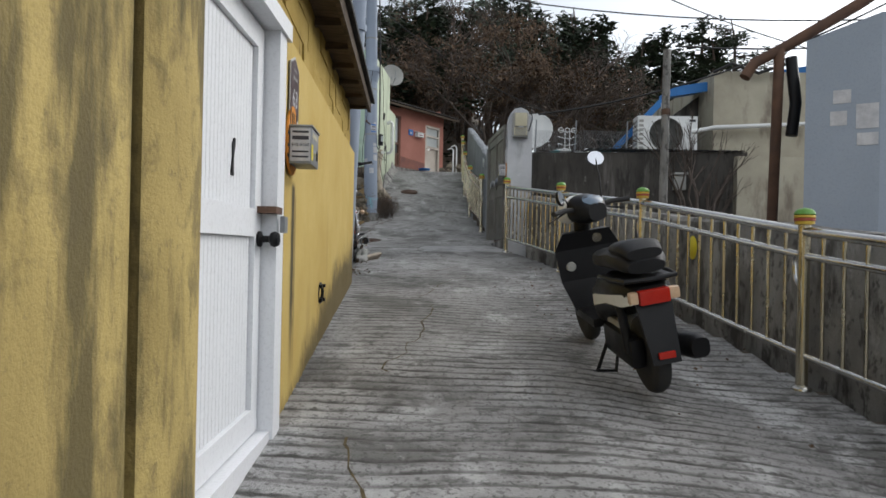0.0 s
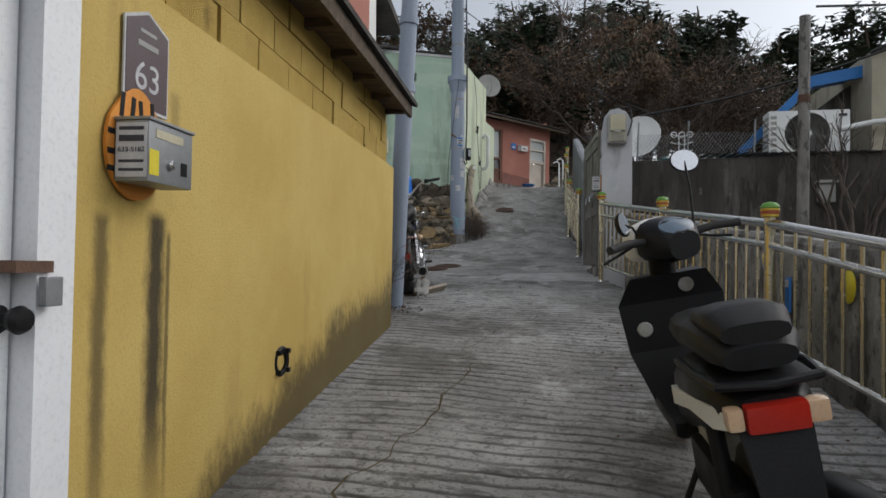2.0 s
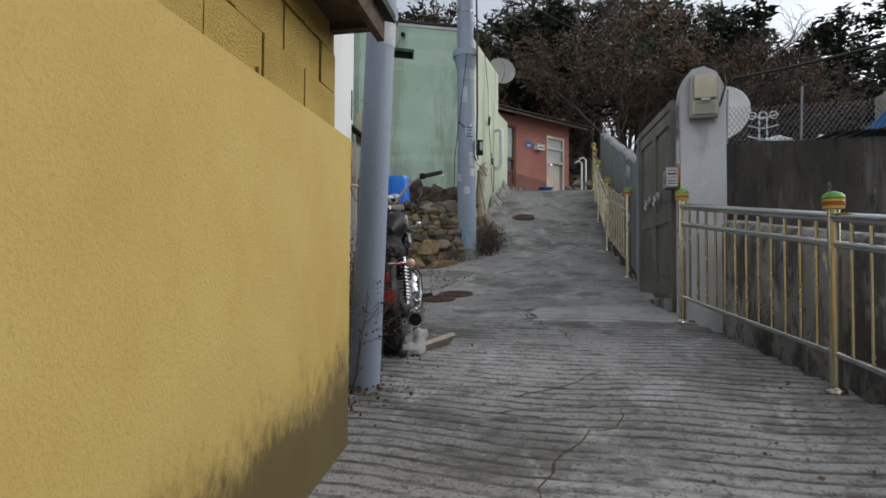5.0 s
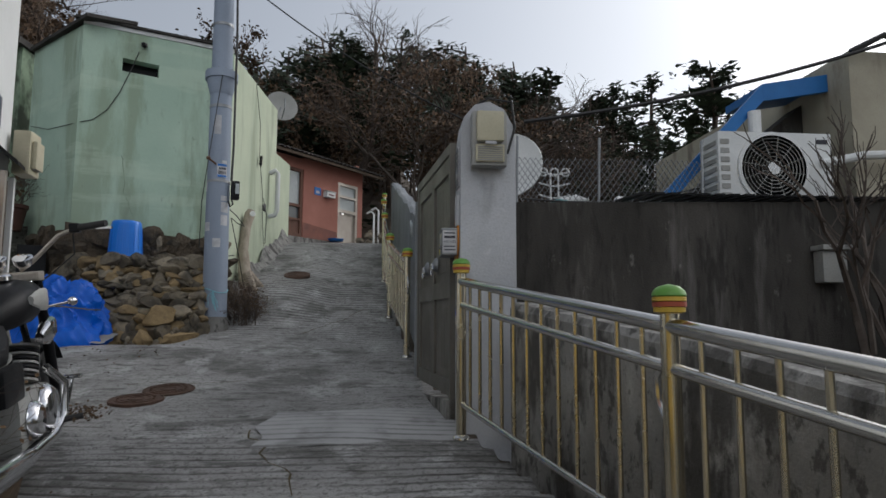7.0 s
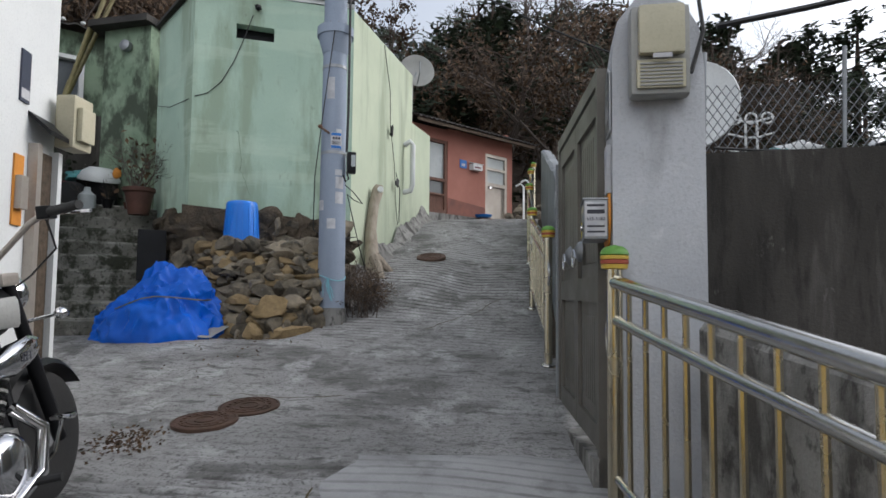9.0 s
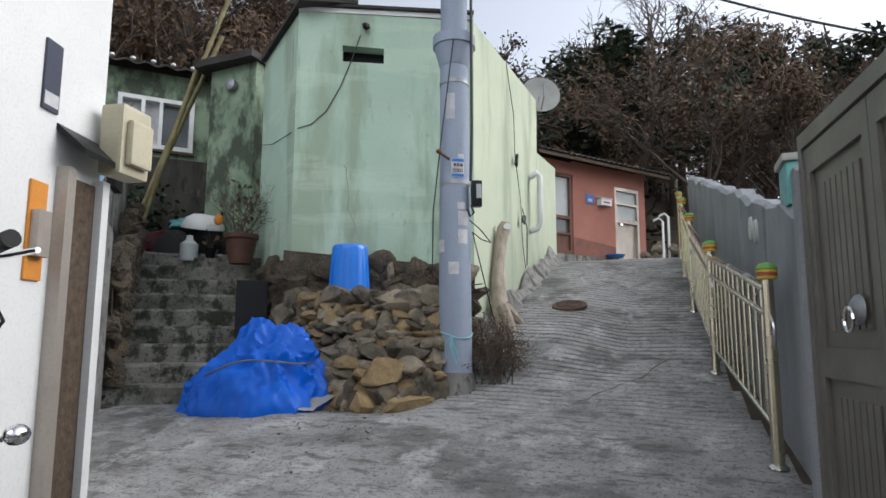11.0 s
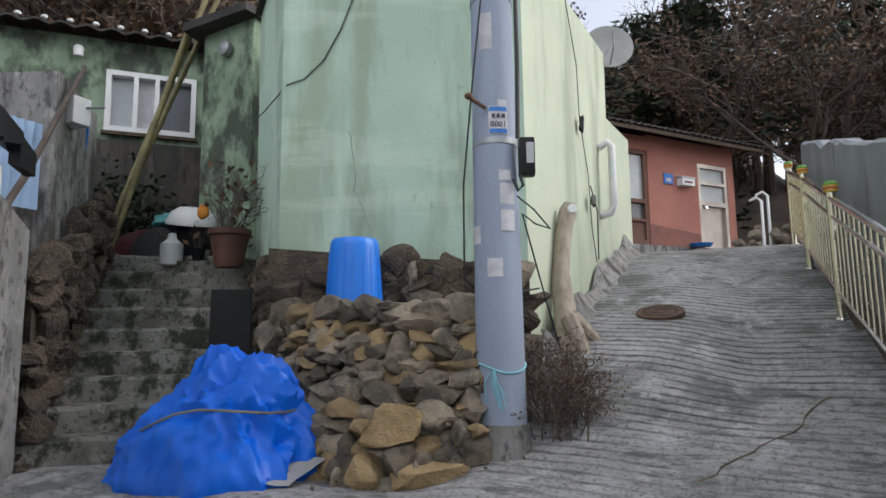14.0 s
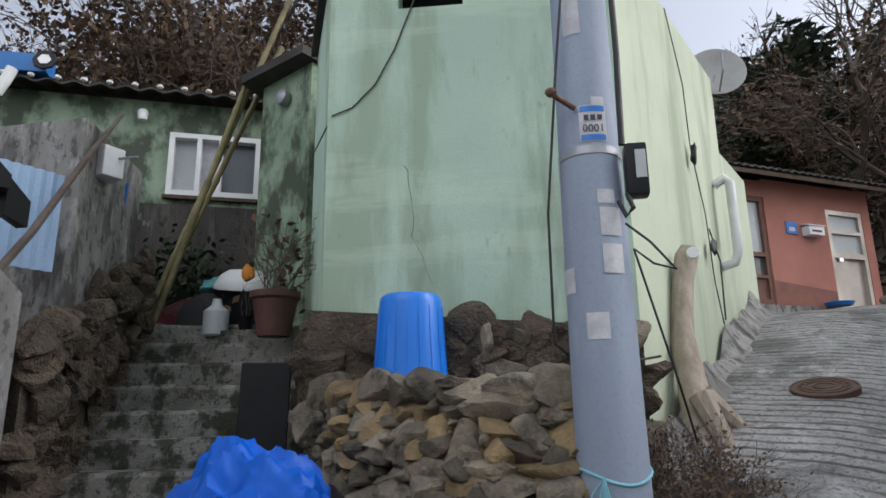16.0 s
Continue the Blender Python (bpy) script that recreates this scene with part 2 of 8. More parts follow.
def mould_marks(mt, drips):
    """Mould with ragged soft edges on a plaster: runs (y, half width, low z, high z, strength), and a band that creeps up from the sloping lane."""
    nt = mt.node_tree
    N, L = nt.nodes, nt.links
    bs = N["Principled BSDF"]
    col = bs.inputs["Base Color"].links[0].from_socket
    co = N.new("ShaderNodeTexCoord").outputs["Object"]
    sep = N.new("ShaderNodeSeparateXYZ")
    L.new(co, sep.inputs[0])

    def calc(op, *src):
        nd = N.new("ShaderNodeMath")
        nd.operation = op
        nd.use_clamp = op == "MULTIPLY_ADD"
        for i, v in enumerate(src):
            if isinstance(v, (int, float)):
                nd.inputs[i].default_value = v
            else:
                L.new(v, nd.inputs[i])
        return nd.outputs[0]

    def rough(scale, st):
        mp = N.new("ShaderNodeMapping")
        mp.inputs["Scale"].default_value = st
        nz = N.new("ShaderNodeTexNoise")
        nz.inputs["Scale"].default_value, nz.inputs["Detail"].default_value, nz.inputs["Roughness"].default_value = scale, 9.0, 0.7
        L.new(co, mp.inputs["Vector"])
        L.new(mp.outputs[0], nz.inputs["Vector"])
        return calc("SUBTRACT", nz.outputs["Fac"], 0.5)

    def step(v, lo, hi):
        mr = N.new("ShaderNodeMapRange")
        mr.interpolation_type = "SMOOTHSTEP"
        mr.inputs["From Min"].default_value, mr.inputs["From Max"].default_value = lo, hi
        L.new(v, mr.inputs["Value"])
        return mr.outputs[0]
    Y, Z = sep.outputs[1], sep.outputs[2]
    fine, wide = rough(26, (1, 1, 0.5)), rough(3.2, (1, 1, 0.7))
    up = calc("ADD", calc("SUBTRACT", Z, calc("MULTIPLY", Y, 0.109)), calc("ADD", calc("MULTIPLY", wide, -0.55), calc("MULTIPLY", fine, -0.35)))
    reach = calc("MULTIPLY", step(Y, 3.6, 6.6), 0.42)
    total = calc("MULTIPLY", step(calc("SUBTRACT", calc("ADD", reach, 0.07), up), -0.06, 0.22), 0.85)
    for y, w, z0, z1, amount in drips:
        off = calc("ABSOLUTE", calc("SUBTRACT", calc("ADD", Y, calc("MULTIPLY", wide, 0.03)), y))
        across = step(calc("ADD", off, calc("MULTIPLY", fine, 0.9 * w)), w, w * 0.15)
        zz = calc("ADD", Z, calc("MULTIPLY", wide, 0.2))
        one = calc("MULTIPLY", calc("MULTIPLY", across, step(zz, z0, z0 + 0.55 * (z1 - z0))), calc("MULTIPLY", step(Z, z1 + 0.02, z1 - 0.03), amount))
        total = calc("MAXIMUM", total, one)
    mx = N.new("ShaderNodeMix")
    mx.data_type = "RGBA"
    L.new(total, mx.inputs[0])
    L.new(col, mx.inputs[6])
    mx.inputs[7].default_value = (0.055, 0.042, 0.018, 1)
    L.new(mx.outputs[2], bs.inputs["Base Color"])


mould_marks(m_yellow, ((3.635, 0.055, 0.35, 1.56, 0.75), (3.92, 0.085, 0.35, 1.58, 1.0), (3.995, 0.022, 0.35, 1.52, 0.75), (4.02, 0.05, 1.70, 2.02, 0.35)))
m_yellow_dirty = surface("mouldy_yellow_plaster", (0.47, 0.36, 0.13), (0.30, 0.225, 0.08), 0.9, 1.8, 80, 0.5, stretch=(1, 1, 0.5), stains=[
    ((0.085, 0.07, 0.03), 2.3, (2.4, 2.4, 0.5), 0.48, 0.60, 0.85), ((0.11, 0.088, 0.04), 6, (1, 1, 0.7), 0.54, 0.64, 0.6), ((0.14, 0.11, 0.05), 18, (1, 1, 1), 0.58, 0.68, 0.5)])
m_yellow_block = surface("yellow_painted_block", (0.52, 0.37, 0.10), (0.43, 0.295, 0.07), 0.9, 3, 110, 0.8, dist=0.02, vary=0.06, stains=[
    ((0.12, 0.08, 0.03), 5, (1, 1, 0.6), 0.64, 0.75, 0.5)])
m_mortar = surface("dark_yellow_joint", (0.27, 0.17, 0.045), (0.16, 0.11, 0.035), 0.95, 6, 90, 0.4)
m_dark_brown = surface("dark_brown_coat", (0.10, 0.075, 0.03), (0.05, 0.04, 0.02), 0.95, 9, 90, 0.3)
m_green = surface("mint_green_plaster", (0.43, 0.56, 0.45), (0.36, 0.485, 0.39), 0.85, 0.8, 80, 0.25, stains=[
    ((0.24, 0.30, 0.21), 1.9, (1, 1, 0.20), 0.50, 0.62, 0.7), ((0.52, 0.63, 0.50), 0.8, (0.4, 0.4, 2.6), 0.52, 0.58, 0.3),
    ((0.20, 0.24, 0.17), 3.0, (1, 1, 0.25), 0.58, 0.70, 0.6), ((0.17, 0.19, 0.14), 9, (1, 1, 0.5), 0.64, 0.72, 0.4)])
# Mint plaster again, with the side wall's brighter, yellower light put into the colour.
m_green_lit = surface("green_plaster_lit_side", (0.52, 0.575, 0.43), (0.44, 0.50, 0.375), 0.85, 0.8, 80, 0.25, stains=[
    ((0.27, 0.31, 0.22), 1.6, (1, 1, 0.2), 0.52, 0.64, 0.65), ((0.25, 0.28, 0.18), 2.5, (1, 1, 0.4), 0.66, 0.78, 0.4)])
m_green_old = surface("mouldy_green_plaster", (0.26, 0.34, 0.24), (0.18, 0.25, 0.17), 0.9, 2.0, 70, 0.3, stains=[
    ((0.04, 0.05, 0.035), 2.4, (1, 1, 0.6), 0.46, 0.58, 0.9)])
m_pink = surface("salmon_plaster", (0.40, 0.17, 0.13), (0.33, 0.14, 0.105), 0.85, 1.2, 70, 0.2, stains=[
    ((0.26, 0.10, 0.08), 1.8, (1, 1, 0.3), 0.58, 0.74, 0.5)])
m_white = surface("white_plaster", (0.72, 0.73, 0.72), (0.64, 0.65, 0.64), 0.8, 1.0, 80, 0.15, stains=[
    ((0.5, 0.5, 0.47), 2.0, (1, 1, 0.25), 0.62, 0.78, 0.4)])
m_door = surface("white_painted_metal", (0.74, 0.75, 0.77), (0.70, 0.71, 0.73), 0.45, 2, 60, 0.05, stains=[
    ((0.5, 0.5, 0.5), 3, (1, 1, 0.15), 0.68, 0.8, 0.35)])
m_road = surface("worn_concrete", (0.36, 0.355, 0.35), (0.205, 0.202, 0.197), 0.8, 0.8, 70, 0.9, dist=0.015, grooves=True, stains=[
    ((0.105, 0.102, 0.095), 1.0, (1, 1.5, 1), 0.53, 0.62, 0.75), ((0.48, 0.48, 0.475), 1.7, (1.6, 1, 1), 0.54, 0.64, 0.65),
    ((0.065, 0.063, 0.058), 7, (0.6, 1.5, 1), 0.54, 0.64, 0.7), ((0.42, 0.415, 0.40), 16, (1, 1, 1), 0.60, 0.68, 0.4), ((0.07, 0.07, 0.065), 45, (1, 1, 1), 0.55, 0.63, 0.7), ((0.06, 0.058, 0.052), 24, (1, 1, 1), 0.56, 0.62, 0.55)])
m_soil = surface("leaf_litter_soil", (0.085, 0.062, 0.042), (0.05, 0.04, 0.03), 0.95, 1.5, 25, 0.8, dist=0.05)
m_concrete = surface("stained_grey_concrete", (0.30, 0.295, 0.28), (0.155, 0.15, 0.14), 0.9, 2.2, 60, 0.6, stretch=(1, 1, 0.5), stains=[
    ((0.045, 0.042, 0.038), 3.0, (1.4, 1.4, 0.4), 0.50, 0.60, 0.8), ((0.42, 0.41, 0.39), 5, (1, 1, 0.6), 0.58, 0.66, 0.5), ((0.04, 0.038, 0.034), 14, (1, 1, 0.6), 0.54, 0.62, 0.7)])
m_dark_concrete = surface("soot_dark_concrete", (0.072, 0.066, 0.058), (0.028, 0.026, 0.023), 0.9, 1.6, 60, 0.5, stretch=(1, 1, 0.3), stains=[
    ((0.16, 0.15, 0.14), 2.4, (1.8, 1.8, 0.25), 0.55, 0.68, 0.6), ((0.25, 0.24, 0.22), 7, (1, 1, 0.6), 0.64, 0.72, 0.6), ((0.02, 0.018, 0.016), 9, (1.5, 1.5, 0.3), 0.54, 0.64, 0.7)])
m_pillar = surface("grey_white_painted_render", (0.50, 0.51, 0.53), (0.38, 0.39, 0.41), 0.85, 1.6, 60, 0.4, stretch=(1, 1, 0.6), stains=[
    ((0.22, 0.22, 0.22), 3, (1, 1, 0.4), 0.60, 0.72, 0.6), ((0.62, 0.62, 0.63), 7, (1, 1, 1), 0.62, 0.7, 0.5)])
m_greywall = surface("blue_grey_render", (0.27, 0.285, 0.30), (0.19, 0.20, 0.215), 0.9, 1.6, 50, 0.6, dist=0.03, stretch=(1, 1, 0.5), stains=[
    ((0.09, 0.09, 0.095), 2.2, (1.4, 1.4, 0.35), 0.56, 0.7, 0.7), ((0.45, 0.46, 0.47), 3.5, (1, 1, 0.8), 0.66, 0.72, 0.6)])
m_step = surface("mossy_concrete_step", (0.27, 0.265, 0.235), (0.13, 0.128, 0.108), 0.9, 3.0, 60, 0.8, dist=0.02, stains=[
    ((0.03, 0.034, 0.020), 4.5, (1, 1, 0.8), 0.50, 0.58, 0.9), ((0.33, 0.32, 0.285), 7, (1, 1, 1), 0.57, 0.66, 0.6), ((0.025, 0.026, 0.018), 22, (1, 1, 1), 0.55, 0.63, 0.75)])
m_rock = surface("field_stone", (0.25, 0.21, 0.15), (0.10, 0.088, 0.07), 0.9, 6, 60, 0.8, dist=0.02, vary=0.5, stains=[
    ((0.05, 0.048, 0.04), 7, (1, 1, 1), 0.54, 0.64, 0.8), ((0.30, 0.29, 0.27), 9, (1, 1, 1), 0.62, 0.72, 0.5)])
m_rock_gold = surface("ochre_field_stone", (0.34, 0.245, 0.125), (0.18, 0.13, 0.07), 0.9, 6, 60, 0.8, dist=0.02, vary=0.25, stains=[
    ((0.07, 0.06, 0.045), 7, (1, 1, 1), 0.6, 0.7, 0.6)])
m_bank = surface("dark_rubble_bank", (0.13, 0.10, 0.068), (0.045, 0.038, 0.03), 0.95, 4, 30, 1.0, dist=0.06, stains=[
    ((0.22, 0.17, 0.11), 5, (1, 1, 1), 0.6, 0.7, 0.6)])
m_pole = surface("blue_grey_pole_paint", (0.27, 0.315, 0.39), (0.225, 0.265, 0.33), 0.7, 1.2, 60, 0.15, stretch=(2, 2, 0.3), stains=[
    ((0.38, 0.42, 0.48), 3, (1, 1, 0.3), 0.62, 0.74, 0.5), ((0.17, 0.15, 0.14), 4, (2, 2, 0.2), 0.68, 0.78, 0.5)])
m_steel = surface("stainless_steel", (0.62, 0.61, 0.58), (0.55, 0.54, 0.51), 0.2, 3, 200, 0.03, metal=1.0)
m_gold = surface("gilt_steel", (0.60, 0.55, 0.43), (0.54, 0.49, 0.37), 0.24, 3, 200, 0.03, metal=1.0)
m_capgreen = surface("green_cap_plastic", (0.12, 0.30, 0.05), (0.10, 0.24, 0.04), 0.45, 6, 80, 0.1)
m_capyellow = surface("yellow_cap_band", (0.55, 0.38, 0.05), (0.45, 0.30, 0.04), 0.45, 6, 80, 0.1)
m_capred = surface("red_cap_band", (0.33, 0.07, 0.04), (0.28, 0.06, 0.03), 0.45, 6, 80, 0.1)
m_gate = surface("brown_painted_steel", (0.17, 0.16, 0.14), (0.135, 0.126, 0.11), 0.5, 1.8, 60, 0.1, metal=0.3, stains=[
    ((0.17, 0.16, 0.14), 3, (1, 1, 0.2), 0.62, 0.74, 0.5)])
m_roofing = surface("dark_corrugated_roofing", (0.05, 0.045, 0.04), (0.03, 0.028, 0.026), 0.85, 3, 50, 0.4)
m_wood = surface("weathered_dark_timber", (0.10, 0.07, 0.045), (0.05, 0.037, 0.026), 0.85, 4, 60, 0.5, stretch=(1, 6, 6))
m_redwood = surface("reddish_door_timber", (0.16, 0.075, 0.05), (0.10, 0.05, 0.035), 0.7, 4, 60, 0.3, stretch=(6, 6, 1))
m_glass = surface("grey_window_glass", (0.10, 0.11, 0.115), (0.085, 0.095, 0.10), 0.15, 1, 20, 0.0, spec=0.6)
m_frosted = surface("frosted_glass", (0.42, 0.45, 0.45), (0.36, 0.39, 0.39), 0.35, 2, 40, 0.05, spec=0.5)
m_alu = surface("dull_aluminium", (0.46, 0.42, 0.37), (0.38, 0.34, 0.30), 0.45, 2, 60, 0.05, metal=0.6)
m_blue = surface("blue_plastic", (0.014, 0.20, 0.75), (0.012, 0.17, 0.66), 0.35, 2, 60, 0.05, spec=0.5)
m_tarp = surface("blue_tarpaulin", (0.003, 0.125, 0.66), (0.003, 0.095, 0.52), 0.36, 2, 120, 0.15, spec=0.3)
m_black = surface("black_plastic", (0.011, 0.011, 0.012), (0.008, 0.008, 0.009), 0.42, 4, 90, 0.1, spec=0.2)
m_rubber = surface("black_rubber", (0.02, 0.02, 0.02), (0.03, 0.029, 0.028), 0.8, 6, 90, 0.2)
m_vinyl = surface("black_vinyl_seat", (0.011, 0.011, 0.012), (0.016, 0.016, 0.017), 0.5, 5, 160, 0.15, spec=0.25)
m_cream = surface("aged_cream_plastic", (0.50, 0.46, 0.33), (0.42, 0.39, 0.28), 0.5, 3, 60, 0.1)
m_grey_plastic = surface("grey_plastic", (0.33, 0.33, 0.31), (0.27, 0.27, 0.255), 0.5, 3, 60, 0.1)
m_whiteplastic = surface("white_plastic", (0.70, 0.71, 0.70), (0.62, 0.63, 0.62), 0.45, 3, 60, 0.05)
m_paper = surface("weathered_paper", (0.55, 0.55, 0.56), (0.40, 0.40, 0.42), 0.8, 9, 60, 0.05)
m_print = surface("dark_print", (0.04, 0.04, 0.05), (0.05, 0.05, 0.06), 0.7, 5, 60, 0.0)
m_navy = surface("navy_enamel", (0.05, 0.055, 0.085), (0.045, 0.05, 0.075), 0.4, 4, 60, 0.0)
m_orange = surface("orange_paint", (0.62, 0.25, 0.035), (0.55, 0.21, 0.03), 0.6, 5, 60, 0.05)
m_red = surface("red_lens", (0.42, 0.022, 0.012), (0.36, 0.018, 0.010), 0.2, 5, 60, 0.0, spec=0.6)
m_amber = surface("amber_lens", (0.62, 0.45, 0.30), (0.55, 0.36, 0.22), 0.2, 5, 60, 0.0, spec=0.6)
m_chrome = surface("chrome", (0.75, 0.75, 0.76), (0.70, 0.70, 0.71), 0.08, 3, 60, 0.0, metal=1.0)
m_mirror = surface("mirror_glass", (0.9, 0.9, 0.9), (0.9, 0.9, 0.9), 0.02, 3, 60, 0.0, metal=1.0)
m_rust = surface("rusty_iron", (0.14, 0.075, 0.045), (0.09, 0.055, 0.04), 0.85, 5, 70, 0.5)
m_manhole = surface("rusty_cast_iron", (0.115, 0.068, 0.048), (0.075, 0.05, 0.038), 0.7, 6, 70, 0.4, metal=0.4)
m_bluepaint = surface("blue_roof_paint", (0.02, 0.15, 0.42), (0.018, 0.12, 0.34), 0.5, 2, 60, 0.1, stains=[((0.01, 0.05, 0.12), 3, (1, 1, 1), 0.6, 0.7, 0.5)])
m_panel = surface("grey_blue_panel", (0.30, 0.34, 0.40), (0.27, 0.31, 0.365), 0.5, 1, 60, 0.05, stains=[((0.36, 0.40, 0.45), 2, (1, 1, 0.4), 0.6, 0.74, 0.4)])
m_creamwall = surface("peeling_cream_render", (0.45, 0.42, 0.33), (0.34, 0.31, 0.24), 0.9, 1.5, 60, 0.3, stains=[
    ((0.17, 0.14, 0.11), 2.2, (1.3, 1.3, 0.4), 0.54, 0.66, 0.8)])
m_wire = surface("black_cable", (0.02, 0.02, 0.02), (0.025, 0.025, 0.025), 0.6, 5, 60, 0.0)
m_galv = surface("galvanised_wire", (0.30, 0.31, 0.32), (0.24, 0.25, 0.26), 0.5, 5, 60, 0.05, metal=0.7)
m_bark = surface("pine_bark", (0.085, 0.06, 0.045), (0.05, 0.038, 0.03), 0.95, 6, 40, 0.8, stretch=(1, 1, 0.3))
m_bare = surface("bare_branch_bark", (0.11, 0.09, 0.075), (0.07, 0.055, 0.047), 0.95, 5, 40, 0.4)
m_needles = surface("pine_needles", (0.028, 0.042, 0.020), (0.018, 0.028, 0.014), 0.8, 1.0, 30, 0.0, vary=0.45, island=True)
m_brown_leaf = surface("withered_brown_leaves", (0.10, 0.062, 0.032), (0.065, 0.040, 0.024), 0.9, 1.5, 30, 0.0, vary=0.4, island=True)
m_grass = surface("dull_green_grass", (0.07, 0.09, 0.025), (0.05, 0.065, 0.02), 0.8, 4, 40, 0.0, vary=0.3, island=True)
m_bamboo = surface("weathered_bamboo", (0.21, 0.18, 0.07), (0.10, 0.085, 0.04), 0.6, 4, 60, 0.2)
m_terracotta = surface("terracotta", (0.10, 0.045, 0.032), (0.07, 0.034, 0.026), 0.8, 4, 60, 0.3)
m_deadwood = surface("bleached_dead_wood", (0.42, 0.36, 0.29), (0.28, 0.235, 0.185), 0.85, 6, 50, 0.6, stretch=(3, 3, 0.5))
m_hose = surface("blue_hose", (0.02, 0.16, 0.5), (0.018, 0.13, 0.42), 0.4, 4, 60, 0.0)
m_teal = surface("teal_plastic", (0.10, 0.33, 0.33), (0.08, 0.27, 0.27), 0.45, 4, 60, 0.05)
m_maroon = surface("maroon_plastic", (0.14, 0.02, 0.03), (0.10, 0.015, 0.025), 0.45, 4, 60, 0.05)
m_rope = surface("cyan_rope", (0.22, 0.48, 0.56), (0.18, 0.40, 0.48), 0.8, 8, 60, 0.0)
m_yellowtape = surface("yellow_sticker", (0.65, 0.55, 0.03), (0.6, 0.5, 0.03), 0.5, 8, 60, 0.0)

# ---- ground: one sheet with the climbing lane in it ----
LANE_Y = [-60, -20, 0, 3.05, 8.44, 11.22, 12.88, 14.0, 15.57, 16.36, 18.1, 21.75, 25.2, 27.0, 40.0, 300.0]
LANE_Z = [-4.0, -2.0, 0, 0.33, 0.92, 1.22, 1.37, 1.59, 1.89, 2.09, 2.67, 3.79, 4.19, 4.30, 4.6, 4.6]
RAIL = [(3.18, -2.1), (3.0, 0.1), (2.72, 2.33), (2.40, 4.55), (2.02, 6.77), (1.59, 9.0), (1.05, 11.18)]
RAIL_UP = [(0.75, 14.08), (0.55, 16.2), (0.45, 18.2), (0.415, 20.2), (0.41, 22.2)]


def lane(y):
    # softened at the bends of the profile
    return float(np.mean(np.interp(np.array([y - 0.5, y - 0.25, y, y + 0.25, y + 0.5]), LANE_Y, LANE_Z)))


def rail_x(y):
    pts = RAIL + [(0.86, 13.5)] + RAIL_UP
    return float(np.interp(y, [p[1] for p in pts], [p[0] for p in pts]))


def smooth01(t):
    t = max(0.0, min(1.0, t))
    return t * t * (3 - 2 * t)


def ground_z(x, y):
    z = lane(y)
    # fall towards the railing at the lane's foot, and rise towards the green house
    z -= 0.10 * smooth01((6.2 - y) / 2.0) * smooth01((x - 0.8) / 1.3)
    z += 0.12 * smooth01((-0.2 - x) / 0.9) * smooth01((y - 15.6) / 1.6) * smooth01((22.5 - y) / 2.0)
    # level yard in front of the stairs
    k = smooth01((-1.75 - x) / 0.5) * smooth01((y - 11.0) / 1.5)
    z += k * (min(z, 1.71) - z)
    # drop behind the railing
    over = x - rail_x(y) - 0.12
    if y < 11.3 and over > 0:
        z -= 0.55 * smooth01(over / 0.08)
    # wooded slope behind the houses
    hill = 0.42 * max(0.0, y - 28.5) * smooth01((13 - x) / 18.0)
    hill += 0.55 * max(0.0, y - 21.0) * smooth01((-7.5 - x) / 4.0) * smooth01((29 - y) / 2.0 + 1)
    hill += 0.30 * max(0.0, -12.0 - x) * smooth01((y - 12) / 6)
    return z + min(hill, 26.0)


def build_ground():
    xs = [-400, -200, -100, -60, -40] + [-30 + 2 * i for i in range(12)] + [-6 + 0.4 * i for i in range(8)]
    xs += [-2.8 + 0.065 * i for i in range(93)] + [3.3, 3.6, 4, 5, 6.5, 8, 10, 13, 16, 20, 25, 30, 40, 60, 100, 200, 400]
    ys = [-400, -150, -60, -30, -15, -8, -4, -2] + [-1 + 0.0203 * i for i in range(1290)]
    ys += [25.2 + 0.4 * i for i in range(8)] + [29 + 2 * i for i in range(25)] + [90, 120, 180, 300, 500]
    vs = []
    for y in ys:
        for x in xs:
            z = ground_z(x, y)
            if -1 < y < 25.2 and -2.8 < x < 3.2:
                n1 = noise.noise((x * 0.9, y * 0.9, 3))
                z += 0.018 * n1 + 0.006 * noise.noise((x * 6, y * 6, 1))
                ph = ((y + 0.06 * x + 0.05 * math.sin(1.7 * x + 0.9 * y) + 0.016 * math.sin(5.3 * x - 1.3 * y)) / 0.112) % 1.0
                cut = max(0.0, 1 - abs(ph - 0.5) / 0.22)
                worn = smooth01((noise.noise((x * 0.7 + 4, y * 0.45, 11)) + 0.30 + 0.3 * noise.noise((x * 3, y * 3, 4))) / 0.35)
                if 11.9 < y < 15.2:
                    worn *= 0.25
                z -= 0.017 * cut * worn * (0.6 + 0.8 * abs(noise.noise((x * 9, y * 2, 2))))
            vs.append((x, y, z))
    w, h = len(xs), len(ys)
    fs = [(j * w + i, j * w + i + 1, (j + 1) * w + i + 1, (j + 1) * w + i) for j in range(h - 1) for i in range(w - 1)]
    me = bpy.data.meshes.new("ground")
    me.from_pydata(vs, [], fs)
    me.materials.append(m_road)
    me.materials.append(m_soil)
    flags = []
    for j in range(h - 1):
        for i in range(w - 1):
            cx, cy = xs[i], ys[j]
            flags.append(1 if (cy > 26.5 or cx < -7 or cx > rail_x(cy) + 0.05 and cy > -3 and cx > 0 or cx > 6) else 0)
    me.polygons.foreach_set("material_index", flags)
    me.shade_smooth()
    return tagged(new("ground", me), "sloping grooved concrete lane with soil banks", "ground", "", "structure")


build_ground()


